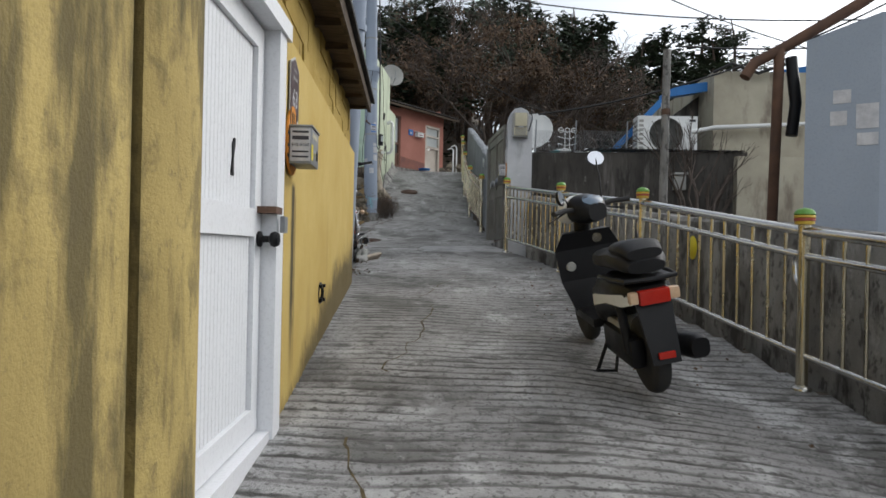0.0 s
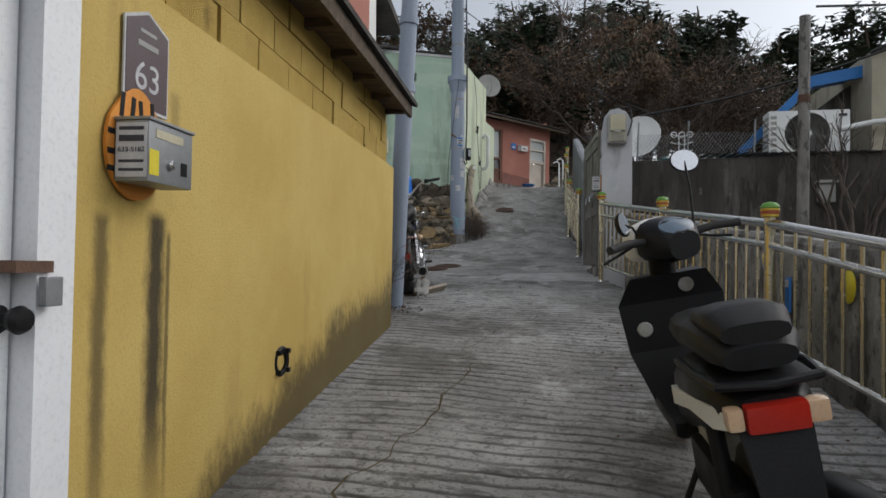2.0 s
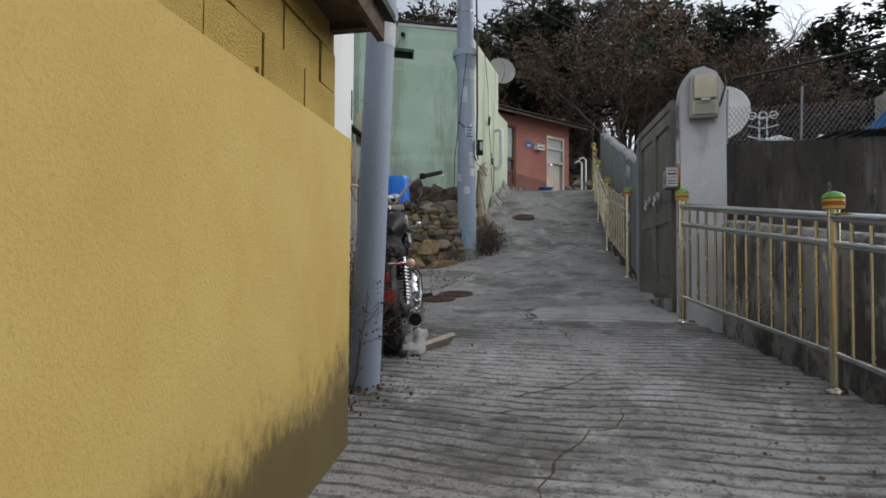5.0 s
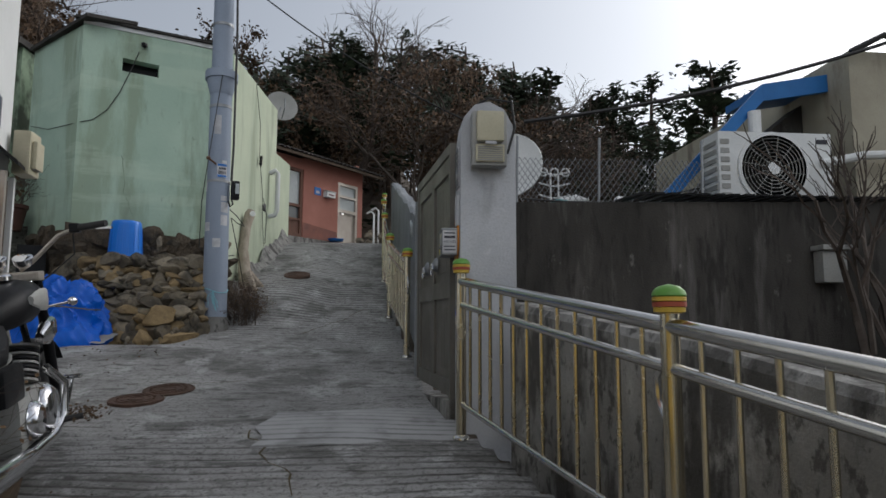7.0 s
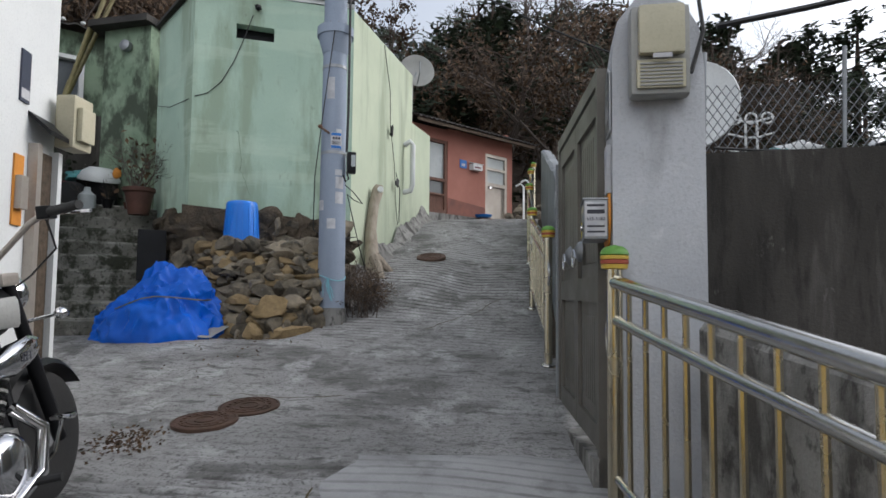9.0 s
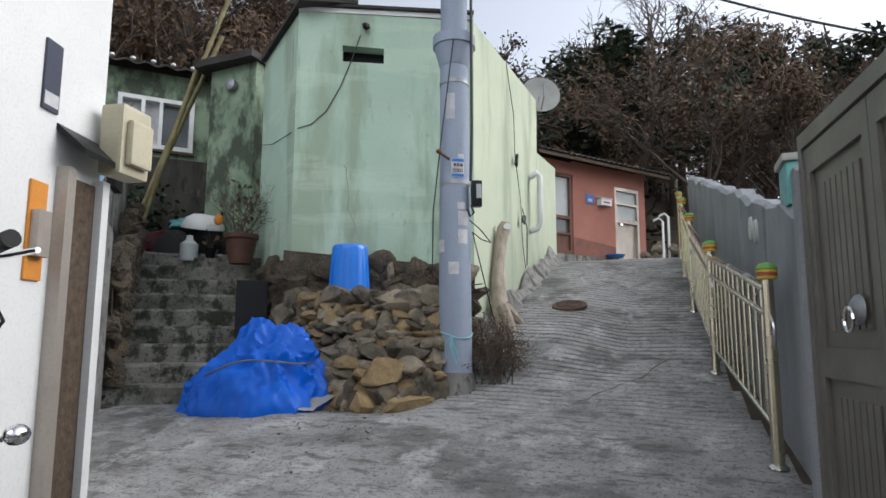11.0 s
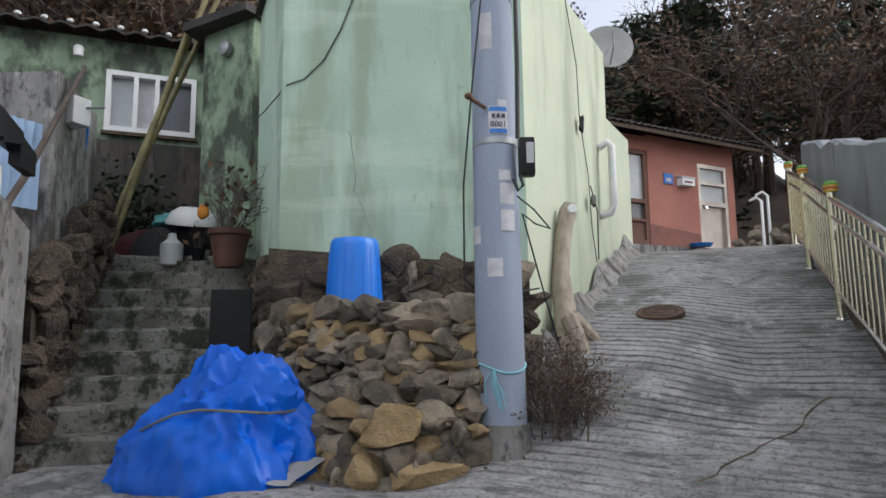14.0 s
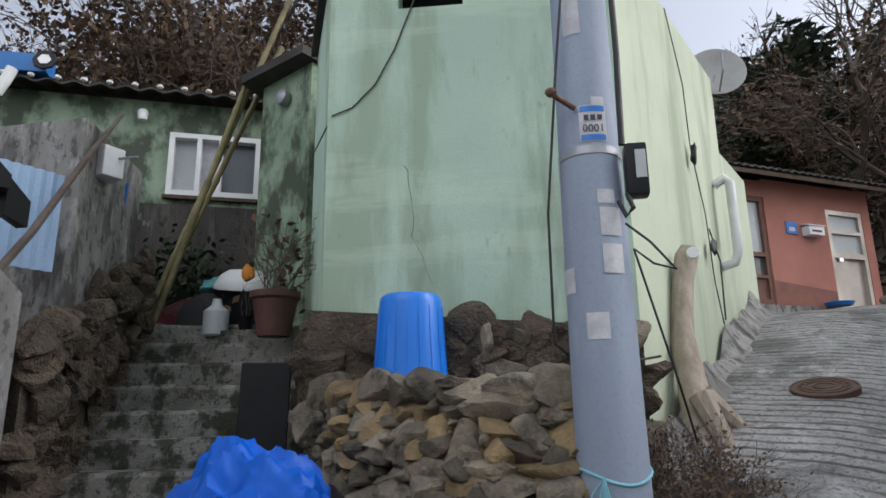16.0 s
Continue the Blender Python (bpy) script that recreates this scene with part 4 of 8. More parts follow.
    part("box", Mesh().prism(seg(0.62, 0.98, 0.006, 0.16), 5.60, 5.76), m_whiteplastic, mb)
    part("lid", Mesh().prism(seg(0.60, 1.0, 0.006, 0.18), [5.80, 5.762, 5.762, 5.80], [5.82, 5.78, 5.78, 5.82]), m_whiteplastic, mb)
    part("slot", Mesh().prism(seg(0.68, 0.92, 0.161, 0.163), 5.65, 5.69), m_maroon, mb)
    bowl = thing("basin", (-1.25, 25.55, 4.3), "flat blue plastic basin on the ground", "basin")
    part("bowl", Mesh().lathe([(0.20, 4.30), (0.24, 4.36), (0.23, 4.365), (0.19, 4.31)], 18, Matrix.Translation((-1.02, 25.6, 0))), m_hose, bowl, smooth=True)


pink_house()


# ---- gate, pillar and walls on the valley side ----
def gate_side():
    # pillar with rounded top
    pil = Mesh()
    prof = [(1.055, 0.9), (1.465, 0.9), (1.465, 3.28), (1.445, 3.47), (1.38, 3.59), (1.27, 3.645), (1.16, 3.62), (1.08, 3.52), (1.055, 3.36)]
    n = len(prof)
    pil.add([(x, 11.28, z) for x, z in prof] + [(x, 11.625, z) for x, z in prof],
            [tuple(range(n)), tuple(range(2 * n - 1, n - 1, -1))] + [((i + 1) % n, i, n + i, n + (i + 1) % n) for i in range(n)])
    solid("pillar", pil, m_pillar, "grey-white rendered gate pillar with rounded top", "pillar", smooth=True)
    meter = thing("electric_meter", (1.29, 11.4, 3.2), "aged cream plastic electricity meter on the gate pillar", "electric meter")
    part("case", Mesh().cbox((1.16, 11.30, 3.19), (1.42, 11.415, 3.60), 0.03), m_grey_plastic, meter, smooth=True)
    part("cover", Mesh().cbox((1.19, 11.25, 3.36), (1.39, 11.30, 3.585), 0.025), m_cream, meter, "yellowed transparent meter cover", smooth=True)
    part("grille", Mesh().cbox((1.185, 11.285, 3.215), (1.395, 11.30, 3.345), 0.01), m_cream, meter)
    for i in range(7):
        z = 3.225 + i * 0.016
        part("slat", Mesh().box((1.20, 11.279, z), (1.38, 11.286, z + 0.007)), m_grey_plastic, meter)
    part("label", Mesh().box((1.25, 11.247, 3.338), (1.33, 11.251, 3.358)), m_paper, meter)
    part("cable", Mesh().tube([(1.43, 11.36, 3.3), (1.49, 11.38, 3.5), (1.47, 11.40, 3.70), (1.30, 11.42, 3.73), (1.2, 11.5, 3.69)], 0.01, 6), m_wire, meter)
    meter.matrix_basis = Matrix.Translation((-0.035, -0.138, -0.06)) @ meter.matrix_basis

    # double steel gate
    g0, g1 = Vector((1.04, 11.63, 0)), Vector((0.86, 13.30, 0))
    u = (g1 - g0).normalized()
    w = Vector((-u.y, u.x, 0))
    if w.x > 0:
        w = -w

    def strip(s0, s1, d0, d1):
        pts = [g0 + u * s0 + w * d0, g0 + u * s1 + w * d0, g0 + u * s1 + w * d1, g0 + u * s0 + w * d1]
        return [(p.x, p.y) for p in pts][::-1]
    gate = thing("gate", (g0.x, g0.y, 1.35), "brown painted steel double gate, closed", "gate")
    L = (g1 - g0).length
    part("frame", Mesh().prism(strip(0, 0.05, -0.05, 0.03), 1.2, 3.42), m_gate, gate)
    part("frame", Mesh().prism(strip(L - 0.05, L, -0.05, 0.03), 1.3, 3.42), m_gate, gate)
    part("header", Mesh().prism(strip(0.05, L - 0.05, -0.05, 0.03), 3.34, 3.42), m_gate, gate)
    part("sill", Mesh().prism(strip(0.0, L, -0.1, 0.06), 1.1, [1.42, 1.32, 1.32, 1.42][::-1]), m_concrete, gate)
    mid = L / 2
    for s0, s1 in ((0.052, mid - 0.004), (mid + 0.004, L - 0.052)):
        leaf = part("leaf", Mesh().prism(strip(s0, s1, -0.02, -0.005), 1.44, 3.335), m_gate, gate)
        for a, b, z0, z1 in ((s0, s0 + 0.07, 1.44, 3.33), (s1 - 0.07, s1, 1.44, 3.33), (s0 + 0.07, s1 - 0.07, 1.44, 1.56), (s0 + 0.07, s1 - 0.07, 2.2, 2.34), (s0 + 0.07, s1 - 0.07, 3.20, 3.33)):
            part("rail", Mesh().prism(strip(a, b, -0.004, 0.018), z0, z1), m_gate, leaf)
        wd = (s1 - s0 - 0.3) / 7
        for k in range(7):
            a = s0 + 0.15 + k * wd
            for z0, z1 in ((1.64, 2.12), (2.42, 3.12)):
                part("rib", Mesh().prism(strip(a, a + wd * 0.78, -0.004, 0.004), z0, z1), m_gate, leaf)
        c = (s1 - 0.22) if s0 < 0.1 else (s0 + 0.22)
        p = g0 + u * c + w * 0.02
        mt = Matrix.Translation((p.x, p.y, 2.50)) @ Vector((w.x, w.y, 0)).to_track_quat("Z", "Y").to_matrix().to_4x4()
        part("ring_pull", Mesh().lathe([(0.001, 0), (0.065, 0.0), (0.06, 0.015), (0.03, 0.035), (0.001, 0.04)], 18, mt), m_galv, leaf, smooth=True)
        part("ring", Mesh().tube([mt @ Vector((0.05 * math.cos(k * 0.5236), 0.05 * math.sin(k * 0.5236) - 0.04, 0.045)) for k in range(13)], 0.008, 6), m_chrome, leaf, smooth=True)
    # gate post and long grey wall up the lane
    rings = []
    for i in range(58):
        y = 13.425 + 0.15 * i
        x = 0.92 - 0.040 * (y - 13.3) + 0.012 * noise.noise((y * 2, 5, 0))
        t = 3.12 + 0.2685 * (y - 14.0) + 0.07 * noise.noise((y * 1.5, 0, 0)) + 0.05 * noise.noise((y * 5, 3, 0))
        rings.append([(x, y, lane(y) - 0.3), (x + 0.18, y, lane(y) - 0.3), (x + 0.17, y, t + 0.02), (x + 0.05, y, t + 0.03), (x, y, t)])
    wall = skin(rings)
    solid("wall_grey", wall, m_greywall, "rough blue-grey rendered garden wall", "wall")
    solid("gate_jamb", Mesh().box((0.81, 13.305, 1.2), (1.0, 13.42, 3.25)), m_greywall, "rough grey gate jamb", "pillar")
    # dark yard wall beyond the railing
    dark = Mesh().prism([(1.47, 11.45), (5.12, 11.45), (5.12, 11.65), (1.47, 11.65)], -0.2, [2.92, 2.99, 2.99, 2.92])
    solid("wall_dark", dark, m_dark_concrete, "soot-dark concrete yard wall", "wall")
    cop = Mesh()
    for i in range(22):
        x = 2.45 + i * 0.12
        cop.prism([(x, 11.37), (x + 0.075, 11.37), (x + 0.075, 12.0), (x, 12.0)], [2.99, 2.99, 3.03, 3.03], [3.005, 3.005, 3.05, 3.05])
    solid("roof_strip", cop, m_black, "dark corrugated strip along the wall top", "roof")
    # low stained wall behind the railing
    rings = []
    pts = [(4.0, -3.5, 0.4), (3.5, 1.0, 0.95), (3.05, 4.2, 1.33), (2.66, 6.5, 1.56), (2.14, 8.7, 1.78), (1.50, 10.7, 2.08), (1.22, 11.26, 2.16)]
    for (x0, y0, z0), (x1, y1, z1) in zip(pts, pts[1:]):
        k = max(2, int((y1 - y0) / 0.35))
        for j in range(k):
            a, b = j / k, (j + 1) / k
            za, ya, xa = z0 + (z1 - z0) * a, y0 + (y1 - y0) * a, x0 + (x1 - x0) * a
            za += 0.035 * noise.noise((xa, ya * 3, 1))
            rings.append([(xa, ya, lane(ya) - 1.0), (xa + 0.2, ya, lane(ya) - 1.0), (xa + 0.2, ya, za + 0.02), (xa + 0.03, ya, za + 0.02), (xa, ya, za - 0.02)])
    solid("wall_low", skin(rings), m_concrete, "low stained concrete wall behind the railing", "wall")


gate_side()


# ---- stainless railings ----
def foot(y):
    return lane(y) - 0.10 * smooth01((6.2 - y) / 2.0)


def railing(points, first_label, skip=()):
    for i, ((x0, y0), (x1, y1)) in enumerate(zip(points, points[1:])):
        r = thing("railing", (x0, y0, foot(y0)), first_label, "railing", group="railing sections")
        g0, g1 = foot(y0), foot(y1)
        a, b = Vector((x0, y0, g0)), Vector((x1, y1, g1))
        run = (b - a)

        k0, k1 = 1.15 + 0.10 * smooth01((y0 - 7.5) / 4), 1.15 + 0.10 * smooth01((y1 - 7.5) / 4)

        def at(s, h):
            p = a + run * s
            return Vector((p.x, p.y, p.z + h * (k0 + (k1 - k0) * s)))
        last = i == len(points) - 2
        for s in ((0, 1) if last else (0,)):
            p = at(s, 0)
            g = foot(p.y) + 1.165 * ((k1 if s else k0) / 1.165 - 1)
            post = part("post", Mesh().tube([(p.x, p.y, foot(p.y) - 0.1), (p.x, p.y, g + 1.06)], 0.036, 18), m_gold, r, "gilt stainless post", smooth=True)
            cap = part("cap", Mesh().lathe([(0.04, 1.055), (0.058, 1.06), (0.058, 1.078), (0.058, 1.078)], 18, Matrix.Translation((p.x, p.y, g))), m_capyellow, post, "yellow, red and green banded cap", smooth=True)
            part("band", Mesh().lathe([(0.057, 1.0785), (0.062, 1.080), (0.062, 1.097), (0.057, 1.0985)], 18, Matrix.Translation((p.x, p.y, g))), m_capred, post, smooth=True)
            part("band", Mesh().lathe([(0.058, 1.099), (0.063, 1.101), (0.062, 1.115), (0.058, 1.117)], 18, Matrix.Translation((p.x, p.y, g))), m_capyellow, post, smooth=True)
            part("dome", Mesh().lathe([(0.060, 1.1175), (0.064, 1.122), (0.058, 1.140), (0.04, 1.156), (0.002, 1.165)], 18, Matrix.Translation((p.x, p.y, g))), m_capgreen, post, smooth=True)
            part("foot", Mesh().lathe([(0.037, 0.002), (0.062, 0.0), (0.06, 0.012), (0.037, 0.03)], 18, Matrix.Translation((p.x, p.y, foot(p.y)))), m_steel, post, smooth=True)
        part("top_rail", Mesh().tube([at(0.0, 0.868), at(1.0, 0.868)], 0.032, 16), m_steel, r, smooth=True)
        part("mid_rail", Mesh().tube([at(0.0, 0.735), at(1.0, 0.735)], 0.024, 14), m_steel, r, smooth=True)
        part("low_rail", Mesh().tube([at(0.0, 0.19), at(1.0, 0.19)], 0.020, 12), m_steel, r, smooth=True)
        n = max(3, round(run.length / 0.18))
        for k in range(1, n):
            s = k / n
            part("bar", Mesh().tube([at(s, 0.195), at(s, 0.86)], 0.012, 8), m_gold, r, smooth=True)
        # curled end of the middle rail
        p = at(0, 0.735)
        q = (run.normalized() * -1)
        curl = [p + q * 0.02, p + q * 0.07 + Vector((0, 0, -0.01)), p + q * 0.095 + Vector((0, 0, -0.05)), p + q * 0.085 + Vector((0, 0, -0.14)), p + q * 0.05 + Vector((0, 0, -0.19)), p + q * 0.02 + Vector((0, 0, -0.2))]
        part("curl", Mesh().tube(curl, 0.014, 8), m_steel, r, smooth=True)


railing(RAIL[::-1], "stainless steel railing with gilt bars beside the lane")
railing(RAIL_UP, "stainless steel railing with gilt bars beside the grey wall")


# ---- poles ----
def pole_one():
    p = thing("utility_pole", (-1.21, 8.69, lane(8.69)), "blue-grey painted steel pole leaning beside the white house", "utility pole")
    b, t = Vector((-1.21, 8.69, 0.85)), Vector((-0.98, 8.79, 7.6))
    at = lambda s: b + (t - b) * s
    part("shaft", Mesh().tube([at(0), at(0.5), at(1)], [0.098, 0.09, 0.08], 20), m_pole, p, smooth=True)
    for s in (0.36, 0.47, 0.72):
        part("collar", Mesh().tube([at(s), at(s + 0.012)], 0.108, 20), m_pole, p, smooth=True)
    nz = Mesh()
    for k in range(8):
        for s in (0.335, 0.372):
            c = at(s)
            an = radians(-60 + 12 * k)
            nz.v.append((c.x + 0.0955 * math.cos(an), c.y + 0.0955 * math.sin(an), c.z))
    nz.f = [(2 * k, 2 * k + 2, 2 * k + 3, 2 * k + 1) for k in range(7)]
    part("notice", nz, m_paper, p, "torn paper notice")


def pole_two():
    p = thing("utility_pole", (-1.772, 15.54, lane(15.5)), "blue-grey painted utility pole with stickers and lamp", "utility pole")
    b, t = Vector((-1.772, 15.536, 1.7)), Vector((-1.934, 15.888, 9.8))
    at = lambda s: b + (t - b) * s
    part("shaft", Mesh().tube([at(0), at(0.03), at(0.2), at(1)], [0.175, 0.16, 0.155, 0.115], 24), m_pole, p, smooth=True)
    for s, r in ((0.268, 0.156), (0.40, 0.152), (0.44, 0.150), (0.55, 0.145)):
        part("band", Mesh().tube([at(s), at(s + 0.005)], r, 24), m_galv, p, smooth=True)
    part("collar", Mesh().tube([at(0.425), at(0.452), at(0.4525), at(0.466)], [0.148, 0.205, 0.222, 0.222], 24), m_pole, p, "flared steel joint collar", smooth=True)
    for k in range(12):
        a = 2 * math.pi * k / 12
        c = at(0.466)
        part("bolt", Mesh().tube([(c.x + 0.19 * math.cos(a), c.y + 0.19 * math.sin(a), c.z - 0.01), (c.x + 0.19 * math.cos(a), c.y + 0.19 * math.sin(a), c.z + 0.03)], 0.012, 6), m_galv, p)
    foot_ring = Mesh().tube([(-1.772, 15.535, 1.72), (-1.772, 15.535, 1.90), (-1.773, 15.54, 2.05)], [0.225, 0.185, 0.164], 20)
    foot_ring.v = [(x + 0.03 * noise.noise((x * 9, y * 9, 0)), y + 0.03 * noise.noise((x * 9, y * 9, 4)), z) for x, y, z in foot_ring.v]
    part("footing", foot_ring, m_concrete, p, "cracked concrete footing", smooth=True)


pole_one()
pole_two()


# ---- stairs, terrace, rubble wall ----
U = Vector((-0.64, 0.77, 0)).normalized()
V = Vector((0.77, 0.64, 0)).normalized()


def stairs():
    st = thing("stairs", (-4.4, 15.0, 1.5), "worn mossy concrete steps up to the terrace", "stairs", kind="structure")
    o = Vector((-4.52, 15.02, 0))
    for i in range(9):
        z1 = 1.70 + 0.2 * (i + 1)
        a, b = o + U * (0.275 * i), o + U * (0.275 * i + 3.0 if i == 8 else 0.275 * i + 0.5)
        left = -0.95 + 0.02 * i
        right = 1.05 - 0.02 * i
        pts = [a + V * left, a + V * right, b + V * right, b + V * left]
        rings = []
        k = 36
        for j in range(k + 1):
            s0 = left + (right - left) * j / k
            p0, q0 = a + V * s0, b + V * s0
            chip = max(0.0, noise.noise((s0 * 7, i * 3, 1)) - 0.25) * 0.12
            p0 = p0 + U * (0.022 * noise.noise((s0 * 3, i, 0)))
            h0 = 0.02 * noise.noise((s0 * 2, i, 5)) + 0.006 * noise.noise((s0 * 11, i, 5))
            c0 = p0 + U * (0.025 + chip)
            zb = 1.3
            rings.append([(p0.x, p0.y, zb), (p0.x, p0.y, z1 + h0 - 0.03 - chip), (c0.x, c0.y, z1 + h0), (q0.x, q0.y, z1 + h0), (q0.x, q0.y, zb)])
        part("step", skin(rings), m_step, st)


stairs()


def terrace():
    solid("terrace", Mesh().prism([(-10, 16.6), (-6.3, 16.4), (-4.4, 17.1), (-5.5, 18.6), (-5.5, 22), (-10, 22)], 1.5, 3.42), m_step, "concrete terrace above the steps", "terrace")
    solid("bank_core", Mesh().prism([(-3.82, 15.90), (-3.3, 15.66), (-2.4, 15.58), (-1.75, 15.72), (-1.8, 16.6), (-3.6, 16.0)], 1.3, [2.77, 2.77, 2.75, 2.5, 2.6, 2.78]), m_bank, "earth bank behind the dry stone wall", "bank")
    # rock face left of the steps
    bank = thing("rock_bank", (-5.6, 15.2, 1.6), "dark rough rock bank beside the steps", "rock bank")
    rng = random.Random(12)
    core = Mesh()
    a, b = Vector((-5.06, 14.6, 0)), Vector((-6.45, 16.2, 0))
    core.prism([(a.x - 1.5, a.y), (a.x, a.y), (b.x, b.y), (b.x - 1.5, b.y)], 1.2, [3.0, 3.0, 3.9, 3.9])
    part("core", core, m_bank, bank)
    for i in range(230):
        s, z = rng.random(), rng.random()
        p = a + (b - a) * s
        part("rock", rock((p.x + 0.03, p.y, 1.6 + (1.6 + 0.9 * s) * z), (rng.uniform(0.07, 0.15), rng.uniform(0.07, 0.13), rng.uniform(0.06, 0.14)), 700 + i, pose(0, 0, 0, rng.uniform(-25, 25), rng.uniform(-25, 25), 130)), m_bank, bank)
    cw = Mesh().prism([(-8.0, 14.2), (-5.72, 15.12), (-6.5, 16.1), (-8.5, 16.0)], 3.3, 4.98)
    solid("wall_block", cw, m_concrete, "grey concrete block wall above the rock bank", "wall")


terrace()


def dry_stone_wall():
    w = thing("dry_stone_wall", (-2.6, 15.3, 1.6), "dry stone retaining wall of rough field stones", "retaining wall")
    rng = random.Random(21)
    # plan line of the face at its foot and at its top
    low = [(-3.62, 15.70), (-3.02, 15.02), (-2.52, 14.92), (-1.92, 15.14)]
    high = [(-3.80, 15.86), (-3.2, 15.62), (-2.5, 15.50), (-1.85, 15.62)]

    def along_line(line, s):
        f = max(0.0, min(0.999, s)) * (len(line) - 1)
        i = min(int(f), len(line) - 2)
        return Vector((*line[i], 0)).lerp(Vector((*line[i + 1], 0)), f - i)

    def on_face(s, z):
        return along_line(low, s).lerp(along_line(high, s), max(0.0, min(1.0, (z - 1.6) / 1.1)))

    def lay(s, z, wd, h, deep=0.12):
        e = on_face(s + 0.05, z) - on_face(s - 0.05, z)
        yaw = math.degrees(math.atan2(e.y, e.x))
        c = on_face(s, z)
        rot = pose(0, 0, 0, rng.uniform(-10, 10), rng.uniform(-13, 13), yaw + rng.uniform(-10, 10))
        mt = m_rock_gold if rng.random() < 0.30 else m_rock
        part("stone", rock((c.x, c.y + 0.07, z), (wd / 2, deep, h / 2), rng.randrange(9999), rot), mt, w)
    # two great stones low down, then courses of all sizes
    part("stone", rock((-2.34, 15.16, 2.05), (0.29, 0.14, 0.11), 77, pose(0, 0, 0, 0, 4, 14)), m_rock_gold, w, "long ochre boulder")
    part("stone", rock((-2.18, 15.10, 1.76), (0.26, 0.14, 0.12), 78, pose(0, 0, 0, 0, -6, 12)), m_rock_gold, w)
    z, row = 1.66, 0
    while z < 2.80:
        h = rng.uniform(0.11, 0.15) if row < 3 else rng.uniform(0.08, 0.125)
        s = rng.uniform(-0.01, 0.05)
        while s < 1.0:
            wd = rng.uniform(0.11, 0.29)
            ds = wd / 2.35
            lay(s + ds / 2, z + rng.uniform(-0.03, 0.03), wd * 1.15, h * rng.uniform(1.4, 1.9))
            if rng.random() < 0.3:
                lay(s + ds, z + h / 2, rng.uniform(0.06, 0.10), rng.uniform(0.05, 0.08), 0.12)
            s += ds * rng.uniform(0.92, 1.04)
        z += h * 0.95
        row += 1


dry_stone_wall()


# ---- wooded hillside ----
def pine(x, y, h, seed, lean=0.0):
    rng = random.Random(seed)
    z0 = ground_z(x, y) - 0.2
    t = thing("pine_tree", (x, y, z0), "dark pine tree on the hillside", "tree", group="hillside pines")
    pts, rs = [], []
    for k in range(9):
        s = k / 8
        pts.append(Vector((x + lean * h * s * s + 0.25 * noise.noise((seed, s * 3, 0)), y + 0.25 * noise.noise((seed, s * 3, 9)), z0 + h * s)))
        rs.append(0.02 * h * (1 - s) ** 0.8 + 0.03)
    wood = Mesh().tube(pts, rs, 8)
    crown_v, crown_f = [], []
    for i in range(26):
        s = 0.30 + 0.68 * (i / 26) + rng.uniform(-0.02, 0.02)
        k = min(7, int(s * 8))
        p = pts[k].lerp(pts[k + 1], s * 8 - k)
        a = rng.uniform(0, 6.283)
        ln = h * (0.30 * (1.05 - s) + 0.07) * rng.uniform(0.6, 1.2)
        d = Vector((math.cos(a), math.sin(a), rng.uniform(-0.1, 0.35)))
        e = p + d * ln
        wood.tube([p, p.lerp(e, 0.5) + Vector((0, 0, 0.03 * ln)), e], [0.05, 0.035, 0.015], 4, cap=False)
        if s < 0.42 and rng.random() < 0.5:
            continue
        for j in range(15):
            c = p.lerp(e, rng.uniform(0.35, 1.1)) + Vector((rng.gauss(0, 1), rng.gauss(0, 1), rng.gauss(0, 0.45))) * ln * 0.2
            r = rng.uniform(0.16, 0.32)
            for q in range(4):
                # a flat spray of needles
                b = rng.uniform(0, 6.283)
                u2 = Vector((math.cos(b), math.sin(b), rng.uniform(-0.35, 0.6))).normalized() * r * rng.uniform(0.7, 1.5)
                v2 = u2.orthogonal().normalized() * r * 0.30
                n0 = len(crown_v)
                o2 = c + Vector((rng.gauss(0, 1), rng.gauss(0, 1), rng.gauss(0, 1))) * r * 0.5
                crown_v.extend([tuple(o2 - v2), tuple(o2 + u2), tuple(o2 + v2), tuple(o2 - u2 * 0.3)])
                crown_f.append((n0, n0 + 1, n0 + 2, n0 + 3))
    part("trunk", wood, m_bark, t, smooth=True)
    cr = Mesh()
    cr.v, cr.f = crown_v, crown_f
    part("crown", cr, m_needles, t)
    return t


def branchy(m, p, d, ln, r, depth, rng, spread=0.55, twig=None):
    if twig is not None and depth == twig[1]:
        m = twig[0]
    e = p + d * ln
    mid = p.lerp(e, 0.5) + Vector((rng.gauss(0, 1), rng.gauss(0, 1), rng.gauss(0, 1))) * ln * 0.05
    m.tube([p, mid, e], [r, r * 0.8, r * 0.62], 5 if depth > 2 else 3, cap=False)
    if depth == 0:
        return
    n = 2 if rng.random() < 0.55 else 3
    for k in range(n):
        nd = (d + Vector((rng.gauss(0, 1), rng.gauss(0, 1), rng.gauss(0.12, 0.7))) * spread).normalized()
        s = 1.0 if k == 0 else rng.uniform(0.45, 0.95)
        branchy(m, p.lerp(e, s), nd, ln * rng.uniform(0.62, 0.86), r * (0.6 if k else 0.66), depth - 1, rng, spread, twig)


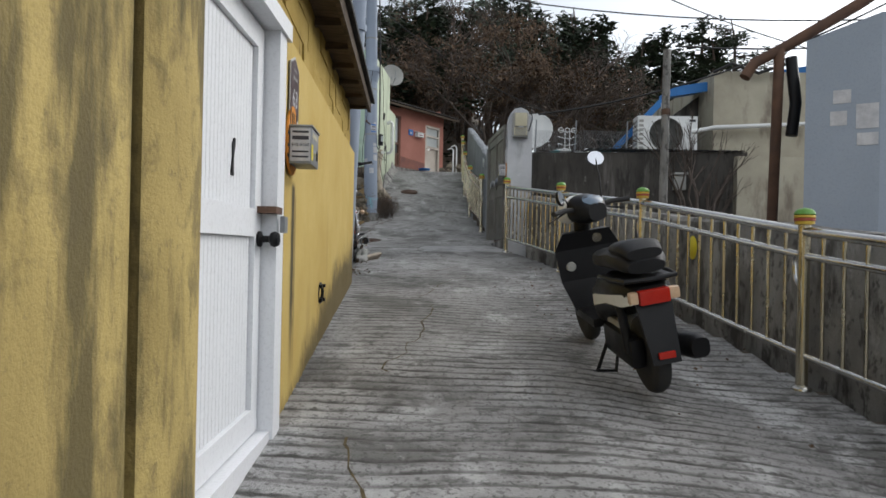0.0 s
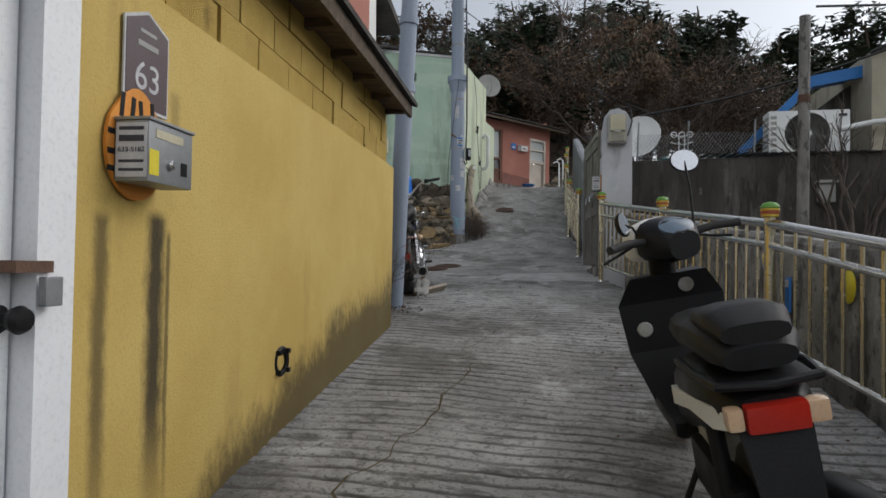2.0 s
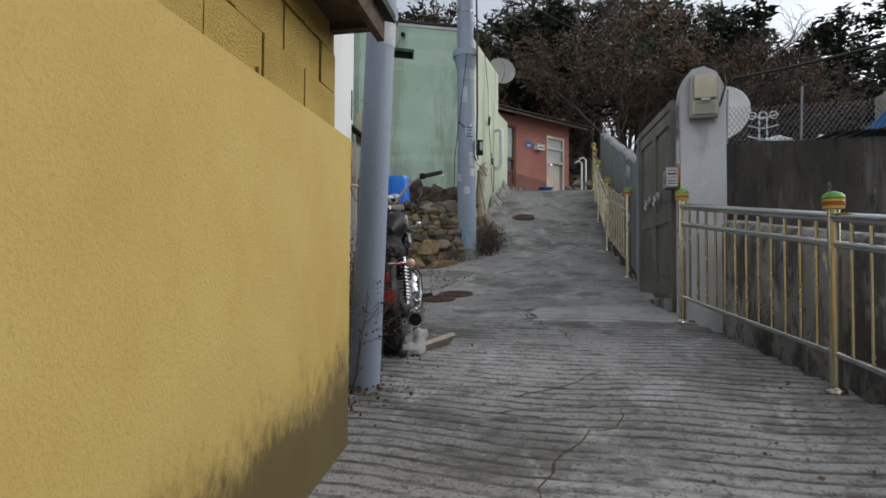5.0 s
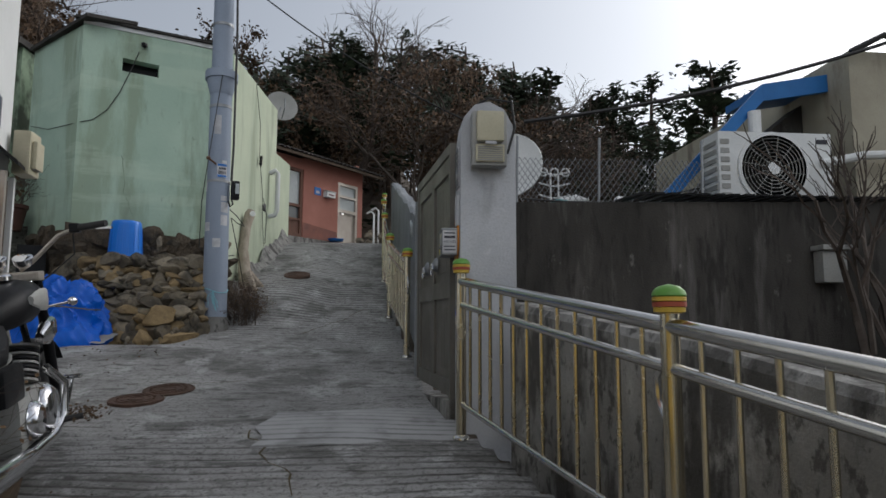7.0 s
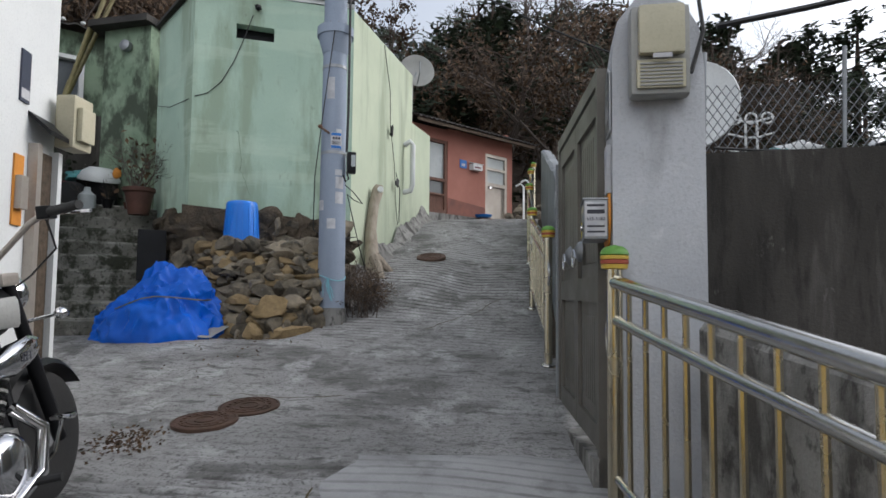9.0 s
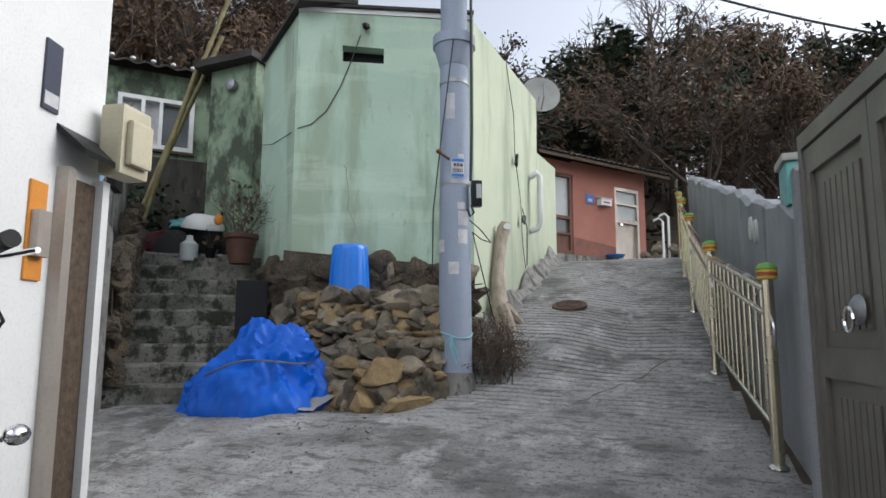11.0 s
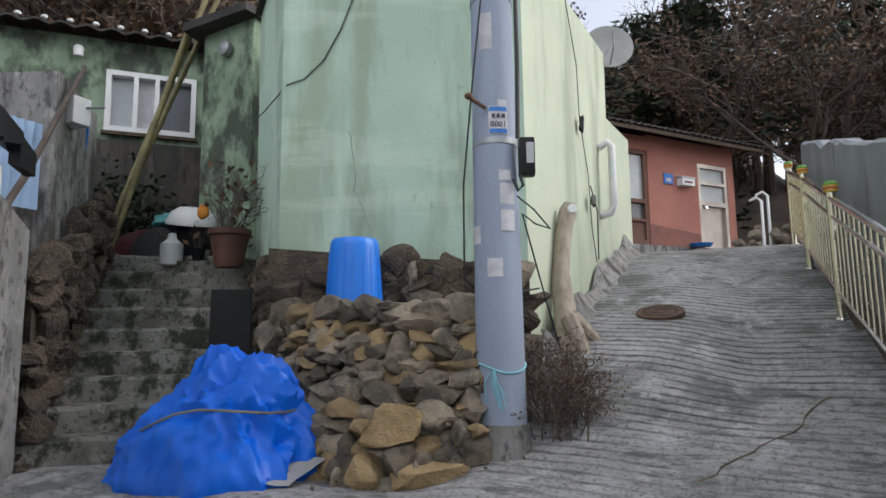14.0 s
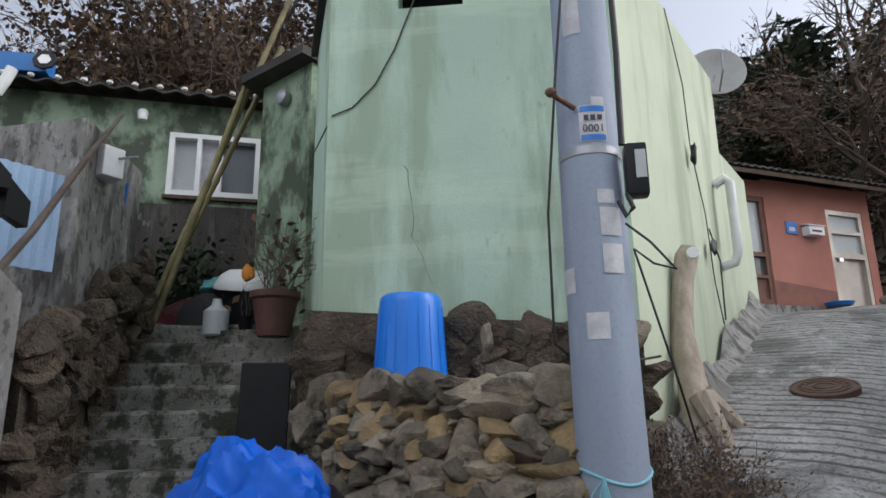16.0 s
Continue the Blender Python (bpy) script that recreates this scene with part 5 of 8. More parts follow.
def bare_tree(x, y, h, seed, depth=6, label="bare leafless tree on the hillside", group="hillside bare trees", leaves=0, spread=0.55):
    rng = random.Random(seed)
    z0 = ground_z(x, y) - 0.15
    t = thing("bare_tree", (x, y, z0), label, "tree", group=group)
    m = Mesh()
    lean = Vector((rng.gauss(0, 0.12), rng.gauss(0, 0.12), 1)).normalized()
    tw = Mesh()
    branchy(m, Vector((x, y, z0)), lean, h * 0.27, 0.012 * h + 0.02, depth, rng, spread, (tw, depth - 3))
    part("trunk", m, m_bare, t, smooth=False)
    part("twig_crown", tw, m_bare, t, smooth=False)
    m = tw
    if leaves:
        lf = Mesh()
        pts = m.v
        for i in range(leaves):
            c = Vector(pts[rng.randrange(len(pts) // 3, len(pts))]) + Vector((rng.gauss(0, 0.1), rng.gauss(0, 0.1), rng.gauss(0, 0.1)))
            u2 = Vector((rng.gauss(0, 1), rng.gauss(0, 1), rng.gauss(0, 1))).normalized() * 0.09
            v2 = u2.orthogonal().normalized() * 0.05
            lf.add([c - v2, c + u2, c + v2, c - u2], [(0, 1, 2, 3)])
        part("crown", lf, m_brown_leaf, t)
    return t


def woods():
    rng = random.Random(77)
    n = 0
    first = []
    for i in range(6):
        first.append(pine(-3 + i * 1.3, 38 + (i % 3) * 2.2, rng.uniform(7.5, 10.0), 100 + i, rng.uniform(-0.08, 0.08)))
    for i in range(52):
        x = rng.uniform(-22, 14)
        y = rng.uniform(29.5, 54)
        if x > 4 + (y - 29) * 0.2 or (x > -1 and i % 4):
            continue
        src = first[i % 6]
        z = ground_z(x, y) - 0.2
        k = rng.uniform(0.8, 1.15)
        c = copy_thing(src, pose(x, y, z, 0, 0, rng.uniform(0, 360)))
        c.scale = (k, k, k)
    bare = []
    for i in range(5):
        bare.append(bare_tree(-6 + i * 2.6, 29.5 + (i % 2) * 2.5, rng.uniform(8.5, 11), 300 + i, 7, leaves=3800 if i % 2 else 500))
    for i in range(150):
        x = rng.uniform(-26, 17)
        y = rng.uniform(27.8, 50)
        if i > 105:
            x = rng.uniform(-28, -7)
        if x < -7:
            y = rng.uniform(22.5, 42)
        if -4.5 < x < 1.2 and y < 31:
            y += 4
        if x > 8 + (y - 29) * 0.25:
            continue
        z = ground_z(x, y) - 0.15
        k = rng.uniform(0.65, 1.1)
        if x > 1:
            k *= 0.82
        c = copy_thing(bare[(0, 2, 4)[i % 3] if x > -3 else i % 5], pose(x, y, z, 0, 0, rng.uniform(0, 360)))
        c.scale = (k, k, k)
    # thick leaf-brown copse behind the upper house
    for i in range(46):
        x = rng.uniform(-32, -8.5)
        y = rng.uniform(21.5, 31) if x > -13 else rng.uniform(16.5, 30)
        k = rng.uniform(0.6, 0.95)
        c = copy_thing(bare[(1, 3, 1, 0)[i % 4]], pose(x, y, ground_z(x, y) - 0.15, 0, 0, rng.uniform(0, 360)))
        c.scale = (k, k, k)
    # brown wood close behind the upper house
    for i in range(26):
        x, y = rng.uniform(-17.5, -10.8), rng.uniform(20.5, 26)
        k = rng.uniform(0.85, 1.15)
        c = copy_thing(bare[(1, 3, 1, 0)[i % 4]], pose(x, y, ground_z(x, y) - 0.15, 0, 0, rng.uniform(0, 360)))
        c.scale = (k, k, k)
    # dark pine belt along the crest
    for i in range(34):
        x, y = rng.uniform(2, 17), rng.uniform(42, 54)
        k = rng.uniform(1.1, 1.4)
        c = copy_thing(first[i % 6], pose(x, y, ground_z(x, y) - 0.2, 0, 0, rng.uniform(0, 360)))
        c.scale = (k, k, k)
    # pines on the skyline to the valley side
    for x, y, h, k in ((11.5, 27, 0, 0.72), (13.5, 33, 1, 0.85), (16.5, 36, 2, 0.7), (10.0, 36, 3, 0.8), (8.5, 21.5, 4, 0.62)):
        c = copy_thing(first[h], pose(x, y, ground_z(x, y) - 0.3, 0, 0, 40 * h))
        c.scale = (k, k, k)


woods()


# ---- scooter parked by the railing ----
def wheel(parent, c, r, w, m, rim_mat, spokes=5):
    wh = part("wheel", Mesh().lathe([(r * 0.62, -w * 0.42), (r * 0.80, -w * 0.5), (r * 0.95, -w * 0.36), (r, -w * 0.12), (r, w * 0.12), (r * 0.95, w * 0.36), (r * 0.80, w * 0.5), (r * 0.62, w * 0.42)],
              28, m @ Matrix.Translation(c) @ pose(0, 0, 0, 0, 90, 0)), m_rubber, parent, "black rubber tyre", smooth=True)
    rim = Mesh().lathe([(r * 0.52, -w * 0.3), (r * 0.63, -w * 0.38), (r * 0.63, w * 0.38), (r * 0.52, w * 0.3)], 24, m @ Matrix.Translation(c) @ pose(0, 0, 0, 0, 90, 0))
    part("rim", rim, rim_mat, wh, smooth=True)
    for k in range(spokes):
        a = 2 * math.pi * k / spokes
        p = Vector(c)
        q = p + Vector((0, math.cos(a), math.sin(a))) * r * 0.55
        part("spoke", Mesh().tube([m @ p, m @ q], r * 0.07, 6), rim_mat, wh)
    part("hub", Mesh().lathe([(r * 0.16, -w * 0.45), (r * 0.16, w * 0.45)], 14, m @ Matrix.Translation(c) @ pose(0, 0, 0, 0, 90, 0)), rim_mat, wh, smooth=True)
    return wh


def loft(rings, m, cap=True):
    """Skin through rings of equal point counts (local points)."""
    n = len(rings[0])
    vs = [m @ Vector(p) for r in rings for p in r]
    fs = []
    for i in range(len(rings) - 1):
        for k in range(n):
            fs.append((i * n + k, i * n + (k + 1) % n, (i + 1) * n + (k + 1) % n, (i + 1) * n + k))
    if cap:
        fs += [tuple(range(n - 1, -1, -1)), tuple(range((len(rings) - 1) * n, len(rings) * n))]
    return Mesh().add(vs, fs)


def oval(y, z, w, h, n=14, power=0.75, tilt=0.0):
    """A rounded-square ring across the vehicle, at y, centre height z."""
    out = []
    for k in range(n):
        a = 2 * math.pi * k / n
        c, s = math.cos(a), math.sin(a)
        zz = h * math.copysign(abs(s) ** power, s)
        out.append((w * math.copysign(abs(c) ** power, c), y + tilt * zz, z + zz))
    return out


def mirror(parent, base, stem_end, face, size, m, name="mirror"):
    """A rear-view mirror: stem, shell and glass; face is the way that the glass looks."""
    st = part(name, Mesh().tube([m @ Vector(base), m @ (Vector(base).lerp(Vector(stem_end), 0.5) + Vector((0.01, 0, 0.01))), m @ Vector(stem_end)], 0.006, 8), m_black, parent, smooth=True)
    q = Vector(face).normalized().to_track_quat("Z", "Y").to_matrix().to_4x4()
    mm = m @ Matrix.Translation(stem_end) @ q @ Matrix.Diagonal((size[0], size[1], 1, 1))
    part("shell", Mesh().lathe([(0.55, -0.03), (0.9, -0.018), (1.0, 0.0), (0.97, 0.004)], 22, mm), m_black, st, smooth=True)
    part("mirror_glass", Mesh().lathe([(0.001, 0.0045), (0.93, 0.0045), (0.93, 0.006), (0.001, 0.006)], 22, mm), m_mirror, st)


def scooter():
    base = (1.36, 4.17, lane(4.17))
    s = thing("scooter", base, "black scooter with white trim leaning on its stand", "scooter")
    m = pose(base[0], base[1], base[2], 6, 0, 5) @ pose(0, 0, 0, 0, -11, 0)
    wheel(s, (0, 0, 0.225), 0.225, 0.10, m, m_black)
    wheel(s, (0, 1.24, 0.225), 0.225, 0.095, m, m_black)
    # tail bodywork, seat and light
    part("tail_body", loft([oval(-0.16, 0.60, 0.10, 0.05), oval(-0.10, 0.60, 0.135, 0.08), oval(0.1, 0.56, 0.15, 0.12), oval(0.35, 0.52, 0.15, 0.15), oval(0.55, 0.45, 0.13, 0.16)], m), m_black, s, smooth=True)
    for sx in (-1, 1):
        part("side_panel", loft([[(sx * (0.118 + 0.012 * q), y, z) for q, y, z in r] for r in (
            [(-0.6, -0.15, 0.555), (0.2, -0.15, 0.555), (0.2, -0.15, 0.60), (-0.6, -0.15, 0.60)],
            [(1.0, -0.05, 0.53), (2.2, -0.05, 0.53), (2.2, -0.05, 0.60), (1.0, -0.05, 0.60)],
            [(1.6, 0.2, 0.51), (3.0, 0.2, 0.51), (3.0, 0.2, 0.56), (1.6, 0.2, 0.56)],
            [(1.0, 0.45, 0.45), (3.2, 0.45, 0.45), (3.2, 0.45, 0.52), (1.0, 0.45, 0.52)])], m), m_whiteplastic, s, "cream white tail panel", smooth=True)
    part("tail_light", Mesh().cbox((-0.085, -0.205, 0.555), (0.085, -0.15, 0.635), 0.015, m), m_red, s, "red tail light", smooth=True)
    for sx in (-1, 1):
        part("turn_signal", Mesh().cbox((sx * 0.108 - 0.027, -0.195, 0.565), (sx * 0.115 + 0.027, -0.14, 0.63), 0.014, m), m_amber, s, "pale amber turn signal", smooth=True)
    seat = part("seat", loft([oval(-0.13, 0.75, 0.105, 0.035), oval(-0.06, 0.77, 0.14, 0.06), oval(0.12, 0.775, 0.15, 0.065), oval(0.26, 0.755, 0.15, 0.06), oval(0.45, 0.74, 0.13, 0.06), oval(0.60, 0.72, 0.07, 0.045)], m), m_vinyl, s, smooth=True)
    part("seat_hump", loft([oval(-0.12, 0.82, 0.10, 0.03), oval(-0.04, 0.845, 0.125, 0.045), oval(0.10, 0.84, 0.125, 0.04), oval(0.18, 0.81, 0.10, 0.02)], m), m_vinyl, seat, smooth=True)
    rack = part("rear_rack", Mesh().tube([m @ Vector(p) for p in ((-0.15, 0.28, 0.66), (-0.165, 0.0, 0.685), (-0.14, -0.16, 0.69), (0, -0.20, 0.69), (0.14, -0.16, 0.69), (0.165, 0.0, 0.685), (0.15, 0.28, 0.66))], 0.014, 8), m_black, s, smooth=True)
    part("plate", Mesh().cbox((-0.13, -0.17, 0.675), (0.13, 0.0, 0.695), 0.006, m), m_black, rack)
    part("fender", loft([oval(-0.17, 0.45, 0.075, 0.10, power=0.6), oval(-0.20, 0.34, 0.08, 0.03, power=0.6)], m), m_black, s)
    fl = part("mudguard", Mesh().add([m @ Vector(p) for p in ((-0.10, -0.165, 0.56), (0.10, -0.165, 0.56), (0.075, -0.265, 0.24), (-0.075, -0.265, 0.24), (-0.10, -0.14, 0.56), (0.10, -0.14, 0.56), (0.075, -0.245, 0.24), (-0.075, -0.245, 0.24))],
              [(0, 1, 2, 3), (5, 4, 7, 6), (1, 0, 4, 5), (3, 2, 6, 7), (2, 1, 5, 6), (0, 3, 7, 4)]), m_black, s)
    part("reflector", Mesh().cbox((-0.045, -0.272, 0.27), (0.045, -0.252, 0.305), 0.004, m), m_red, s, "small red reflector")
    part("engine", Mesh().cbox((-0.13, -0.08, 0.17), (-0.05, 0.42, 0.34), 0.03, m), m_black, s, smooth=True)
    part("engine", Mesh().cbox((-0.09, 0.15, 0.18), (0.09, 0.45, 0.38), 0.03, m), m_grey_plastic, s, smooth=True)
    part("exhaust", loft([oval(-0.28, 0.30, 0.05, 0.055), oval(-0.24, 0.30, 0.065, 0.07), oval(0.0, 0.26, 0.065, 0.07), oval(0.18, 0.22, 0.035, 0.035)], m @ Matrix.Translation((0.18, 0, 0))), m_black, s, "black exhaust silencer", smooth=True)
    part("shock_absorber", Mesh().tube([m @ Vector((-0.12, -0.02, 0.25)), m @ Vector((-0.12, 0.05, 0.55))], 0.028, 10), m_black, s, smooth=True)
    # floor board and leg shield
    part("floor_board", Mesh().cbox((-0.15, 0.55, 0.27), (0.15, 0.98, 0.33), 0.02, m), m_black, s, smooth=True)
    sh = part("leg_shield", loft([
        [(-0.15, 0.92, 0.30), (0.15, 0.92, 0.30), (0.15, 0.97, 0.30), (-0.15, 0.97, 0.30)],
        [(-0.22, 0.98, 0.52), (0.22, 0.98, 0.52), (0.20, 1.06, 0.52), (-0.20, 1.06, 0.52)],
        [(-0.235, 1.00, 0.74), (0.235, 1.00, 0.74), (0.20, 1.09, 0.74), (-0.20, 1.09, 0.74)],
        [(-0.17, 0.97, 0.86), (0.17, 0.97, 0.86), (0.15, 1.07, 0.86), (-0.15, 1.07, 0.86)]], m), m_black, s)
    part("front_cowl", loft([oval(1.05, 0.55, 0.12, 0.2), oval(1.16, 0.60, 0.11, 0.22), oval(1.26, 0.62, 0.06, 0.14)], m), m_whiteplastic, s, "white front cowl", smooth=True)
    part("front_fender", loft([oval(0.98, 0.40, 0.055, 0.04), oval(1.12, 0.47, 0.065, 0.03), oval(1.3, 0.47, 0.065, 0.03), oval(1.46, 0.36, 0.05, 0.03)], m), m_whiteplastic, s, smooth=True)
    part("emblem", Mesh().lathe([(0.001, 0), (0.034, 0.0), (0.034, 0.008), (0.001, 0.008)], 18, m @ pose(0.075, 0.985, 0.80, 90, 0, 0)), m_chrome, sh, "bright round lock plate")
    part("hook", Mesh().lathe([(0.001, 0), (0.036, 0.0), (0.03, 0.012), (0.001, 0.014)], 18, m @ pose(-0.135, 0.985, 0.62, 90, 0, 0)), m_grey_plastic, sh)
    # handlebar head, turned a little
    hm = m @ Matrix.Translation((0, 1.02, 0.0)) @ pose(0, 0, 0, 0, 0, 24) @ Matrix.Translation((0, -1.02, 0.0))
    head = part("handlebar_cover", loft([oval(0.84, 0.99, 0.08, 0.06), oval(0.90, 1.01, 0.125, 0.095), oval(1.00, 1.02, 0.14, 0.10), oval(1.12, 0.98, 0.07, 0.06)], hm), m_black, s, smooth=True)
    part("head_cowl", loft([oval(1.015, 1.02, 0.142, 0.090), oval(1.05, 1.02, 0.152, 0.098), oval(1.12, 1.005, 0.135, 0.09), oval(1.21, 0.97, 0.07, 0.05)], hm), m_whiteplastic, s, smooth=True)
    # The bluish reflection on the oval cover is put into its base colour.
    q = hm @ pose(0, 0.882, 1.078, 38, 0, 0) @ Matrix.Diagonal((0.085, 0.055, 1, 1))
    part("instrument_glass", Mesh().lathe([(0.001, 0.012), (0.5, 0.01), (1.0, 0.0), (1.0, -0.02)], 20, q), surface("instrument_glass", (0.10, 0.14, 0.19), (0.08, 0.12, 0.17), 0.12, 4, 60, 0.0, spec=0.7), head, "instrument glass with bluish reflection in its colour", smooth=True)
    part("stem", Mesh().tube([hm @ Vector((0, 1.03, 0.95)), m @ Vector((0, 1.10, 0.6))], 0.06, 10), m_black, s, smooth=True)
    for sx in (-1, 1):
        part("grip", Mesh().tube([hm @ Vector((sx * 0.10, 0.96, 1.02)), hm @ Vector((sx * 0.22, 0.93, 1.035)), hm @ Vector((sx * 0.34, 0.89, 1.03))], [0.02, 0.018, 0.019], 12), m_rubber, s, smooth=True)
        part("lever", Mesh().tube([hm @ Vector((sx * 0.17, 0.99, 1.01)), hm @ Vector((sx * 0.26, 0.98, 0.985)), hm @ Vector((sx * 0.34, 0.95, 0.97))], 0.007, 6), m_black, s)
    mirror(s, (0.16, 0.97, 1.06), (0.265, 1.10, 1.35), (-0.05, -1, 0.34), (0.078, 0.058), hm)
    mirror(s, (-0.14, 0.97, 1.06), (-0.21, 0.96, 1.12), (0.45, -1, 0.2), (0.038, 0.055), hm)
    # stand and kick lever
    part("stand", Mesh().tube([m @ Vector((-0.10, 0.40, 0.25)), m @ Vector((-0.20, 0.42, 0.03)), m @ Vector((-0.26, 0.44, 0.012))], 0.012, 8), m_black, s)
    part("stand", Mesh().tube([m @ Vector((-0.06, 0.34, 0.24)), m @ Vector((-0.14, 0.22, 0.08)), m @ Vector((-0.26, 0.20, 0.11))], 0.011, 8), m_black, s)


scooter()


def motorbike():
    base = (-1.30, 9.60, ground_z(-1.30, 9.60))
    b = thing("motorcycle", base, "black cruiser motorcycle with chrome engine beside the white wall", "motorcycle")
    m = pose(base[0], base[1], base[2], 5.5, 0, 13) @ pose(0, 0, 0, 0, -6, 0) @ Matrix.Scale(1.12, 4)
    wheel(b, (0, 0, 0.30), 0.30, 0.15, m, m_chrome, 9)
    wheel(b, (0, 1.36, 0.30), 0.29, 0.11, m, m_chrome, 9)

    def arc(c, r, a0, a1, w, th, n=10):
        rings = []
        for k in range(n + 1):
            a = radians(a0 + (a1 - a0) * k / n)
            ring = []
            for rr, ww in ((r, w), (r + th, w * 0.7), (r + th, -w * 0.7), (r, -w)):
                ring.append((ww, c[0] + rr * math.cos(a), c[1] + rr * math.sin(a)))
            rings.append(ring)
        return loft(rings, m)
    part("rear_fender", arc((0, 0.30), 0.33, 30, 200, 0.10, 0.03), m_black, b, smooth=True)
    part("front_fender", arc((1.36, 0.30), 0.315, 35, 190, 0.075, 0.025), m_black, b, smooth=True)
    part("tank", loft([oval(0.62, 0.80, 0.05, 0.05), oval(0.72, 0.84, 0.13, 0.10), oval(0.92, 0.87, 0.16, 0.12), oval(1.08, 0.88, 0.13, 0.10), oval(1.16, 0.89, 0.05, 0.05)], m), m_black, b, "black fuel tank with pale flash", smooth=True)
    for sx in (-1, 1):
        part("tank_flash", loft([oval(0.80, 0.88, 0.015, 0.02, 8), oval(0.93, 0.875, 0.02, 0.055, 8), oval(1.07, 0.87, 0.012, 0.06, 8)], m @ Matrix.Translation((sx * 0.145, 0, 0))), m_grey_plastic, b, smooth=True)
    part("filler_cap", Mesh().lathe([(0.05, 0.0), (0.05, 0.02), (0.04, 0.03), (0.001, 0.032)], 16, m @ pose(0, 0.9, 0.985)), m_chrome, b, smooth=True)
    part("seat", loft([oval(-0.05, 0.70, 0.10, 0.04), oval(0.1, 0.70, 0.13, 0.05), oval(0.28, 0.66, 0.13, 0.05), oval(0.42, 0.66, 0.15, 0.06), oval(0.6, 0.72, 0.10, 0.06), oval(0.7, 0.78, 0.05, 0.04)], m), m_vinyl, b, smooth=True)
    part("side_cover", Mesh().cbox((0.12, 0.28, 0.45), (0.17, 0.55, 0.62), 0.03, m), m_black, b, smooth=True)
    air = part("air_cover", loft([oval(0.98, 0.70, 0.02, 0.03), oval(1.08, 0.715, 0.035, 0.06), oval(1.2, 0.74, 0.03, 0.055), oval(1.26, 0.75, 0.015, 0.03)], m @ Matrix.Translation((0.15, -0.1, -0.02))), m_chrome, b, "chrome cover lettered EFI", smooth=True)
    letters("lettering", "EFI", 0.05, m @ pose(0.188, 1.03, 0.70, 90, 0, 90), m_print, air)
    part("crankcase", Mesh().cbox((-0.15, 0.52, 0.20), (0.15, 1.02, 0.45), 0.05, m), m_grey_plastic, b, smooth=True)
    part("clutch_cover", Mesh().lathe([(0.001, 0.05), (0.09, 0.045), (0.12, 0.02), (0.125, 0.0)], 22, m @ pose(0.155, 0.88, 0.33, 0, 90, 0)), m_chrome, b, smooth=True)
    part("side_case", Mesh().lathe([(0.001, 0.045), (0.07, 0.04), (0.09, 0.02), (0.095, 0.0)], 22, m @ pose(0.155, 0.66, 0.32, 0, 90, 0)), m_chrome, b, smooth=True)
    for y, tilt in ((0.66, -22), (0.92, 22)):
        for k in range(9):
            part("cylinder_fin", Mesh().lathe([(0.085, 0), (0.085, 0.012)], 14, m @ pose(0.03, y + 0.02 * math.copysign(1, tilt), 0.46, -tilt, 0, 0) @ Matrix.Translation((0, 0, 0.022 * k))), m_black if k % 2 else m_grey_plastic, b)
    part("exhaust_pipe", Mesh().tube([m @ Vector(p) for p in ((0.14, 0.98, 0.52), (0.20, 1.06, 0.42), (0.20, 1.02, 0.26), (0.20, 0.80, 0.20), (0.20, 0.3, 0.21))], 0.028, 12), m_chrome, b, smooth=True)
    part("silencer", Mesh().tube([m @ Vector(p) for p in ((0.20, 0.45, 0.21), (0.20, 0.3, 0.22), (0.20, -0.32, 0.27), (0.20, -0.36, 0.275))], [0.035, 0.055, 0.06, 0.05], 16), m_chrome, b, "chrome exhaust silencer", smooth=True)
    # black disc on the closed end paints the shade of a hollow pipe
    part("silencer_mouth", Mesh().tube([m @ Vector((0.20, -0.362, 0.275)), m @ Vector((0.20, -0.366, 0.275))], 0.045, 16), m_black, b)
    part("frame", Mesh().tube([m @ Vector(p) for p in ((0, 1.14, 0.80), (0.09, 1.08, 0.35), (0.10, 0.95, 0.16), (0.10, 0.4, 0.18), (0.08, 0.05, 0.33))], 0.02, 8), m_black, b, smooth=True)
    for sx in (-1, 1):
        fk = part("fork", Mesh().tube([m @ Vector((sx * 0.10, 1.10, 1.0)), m @ Vector((sx * 0.10, 1.22, 0.64)), m @ Vector((sx * 0.09, 1.37, 0.29))], [0.026, 0.032, 0.03], 12), m_black if sx > 0 else m_grey_plastic, b, smooth=True)
        part("shock_absorber", Mesh().tube([m @ Vector((sx * 0.14, 0.02, 0.32)), m @ Vector((sx * 0.14, 0.14, 0.64))], 0.02, 10), m_chrome, b, smooth=True)
        for k in range(11):
            s0 = k / 11
            part("spring_coil", Mesh().lathe([(0.03, -0.006), (0.037, 0.0), (0.03, 0.006)], 12, m @ Matrix.Translation(Vector((sx * 0.14, 0.03 + 0.10 * s0, 0.36 + 0.25 * s0)))), m_chrome, b)
        part("turn_signal", Mesh().blob(m @ Vector((sx * 0.2, -0.2, 0.62)), (0.035, 0.04, 0.035), 2, 0.02, 2), m_amber, b, smooth=True)
        part("signal_stalk", Mesh().tube([m @ Vector((sx * 0.05, -0.15, 0.62)), m @ Vector((sx * 0.19, -0.2, 0.62))], 0.01, 6), m_chrome, b)
        part("turn_signal", Mesh().blob(m @ Vector((sx * 0.24, 1.2, 0.84)), (0.028, 0.035, 0.028), 2, 0.02, 2), m_chrome, b, smooth=True)
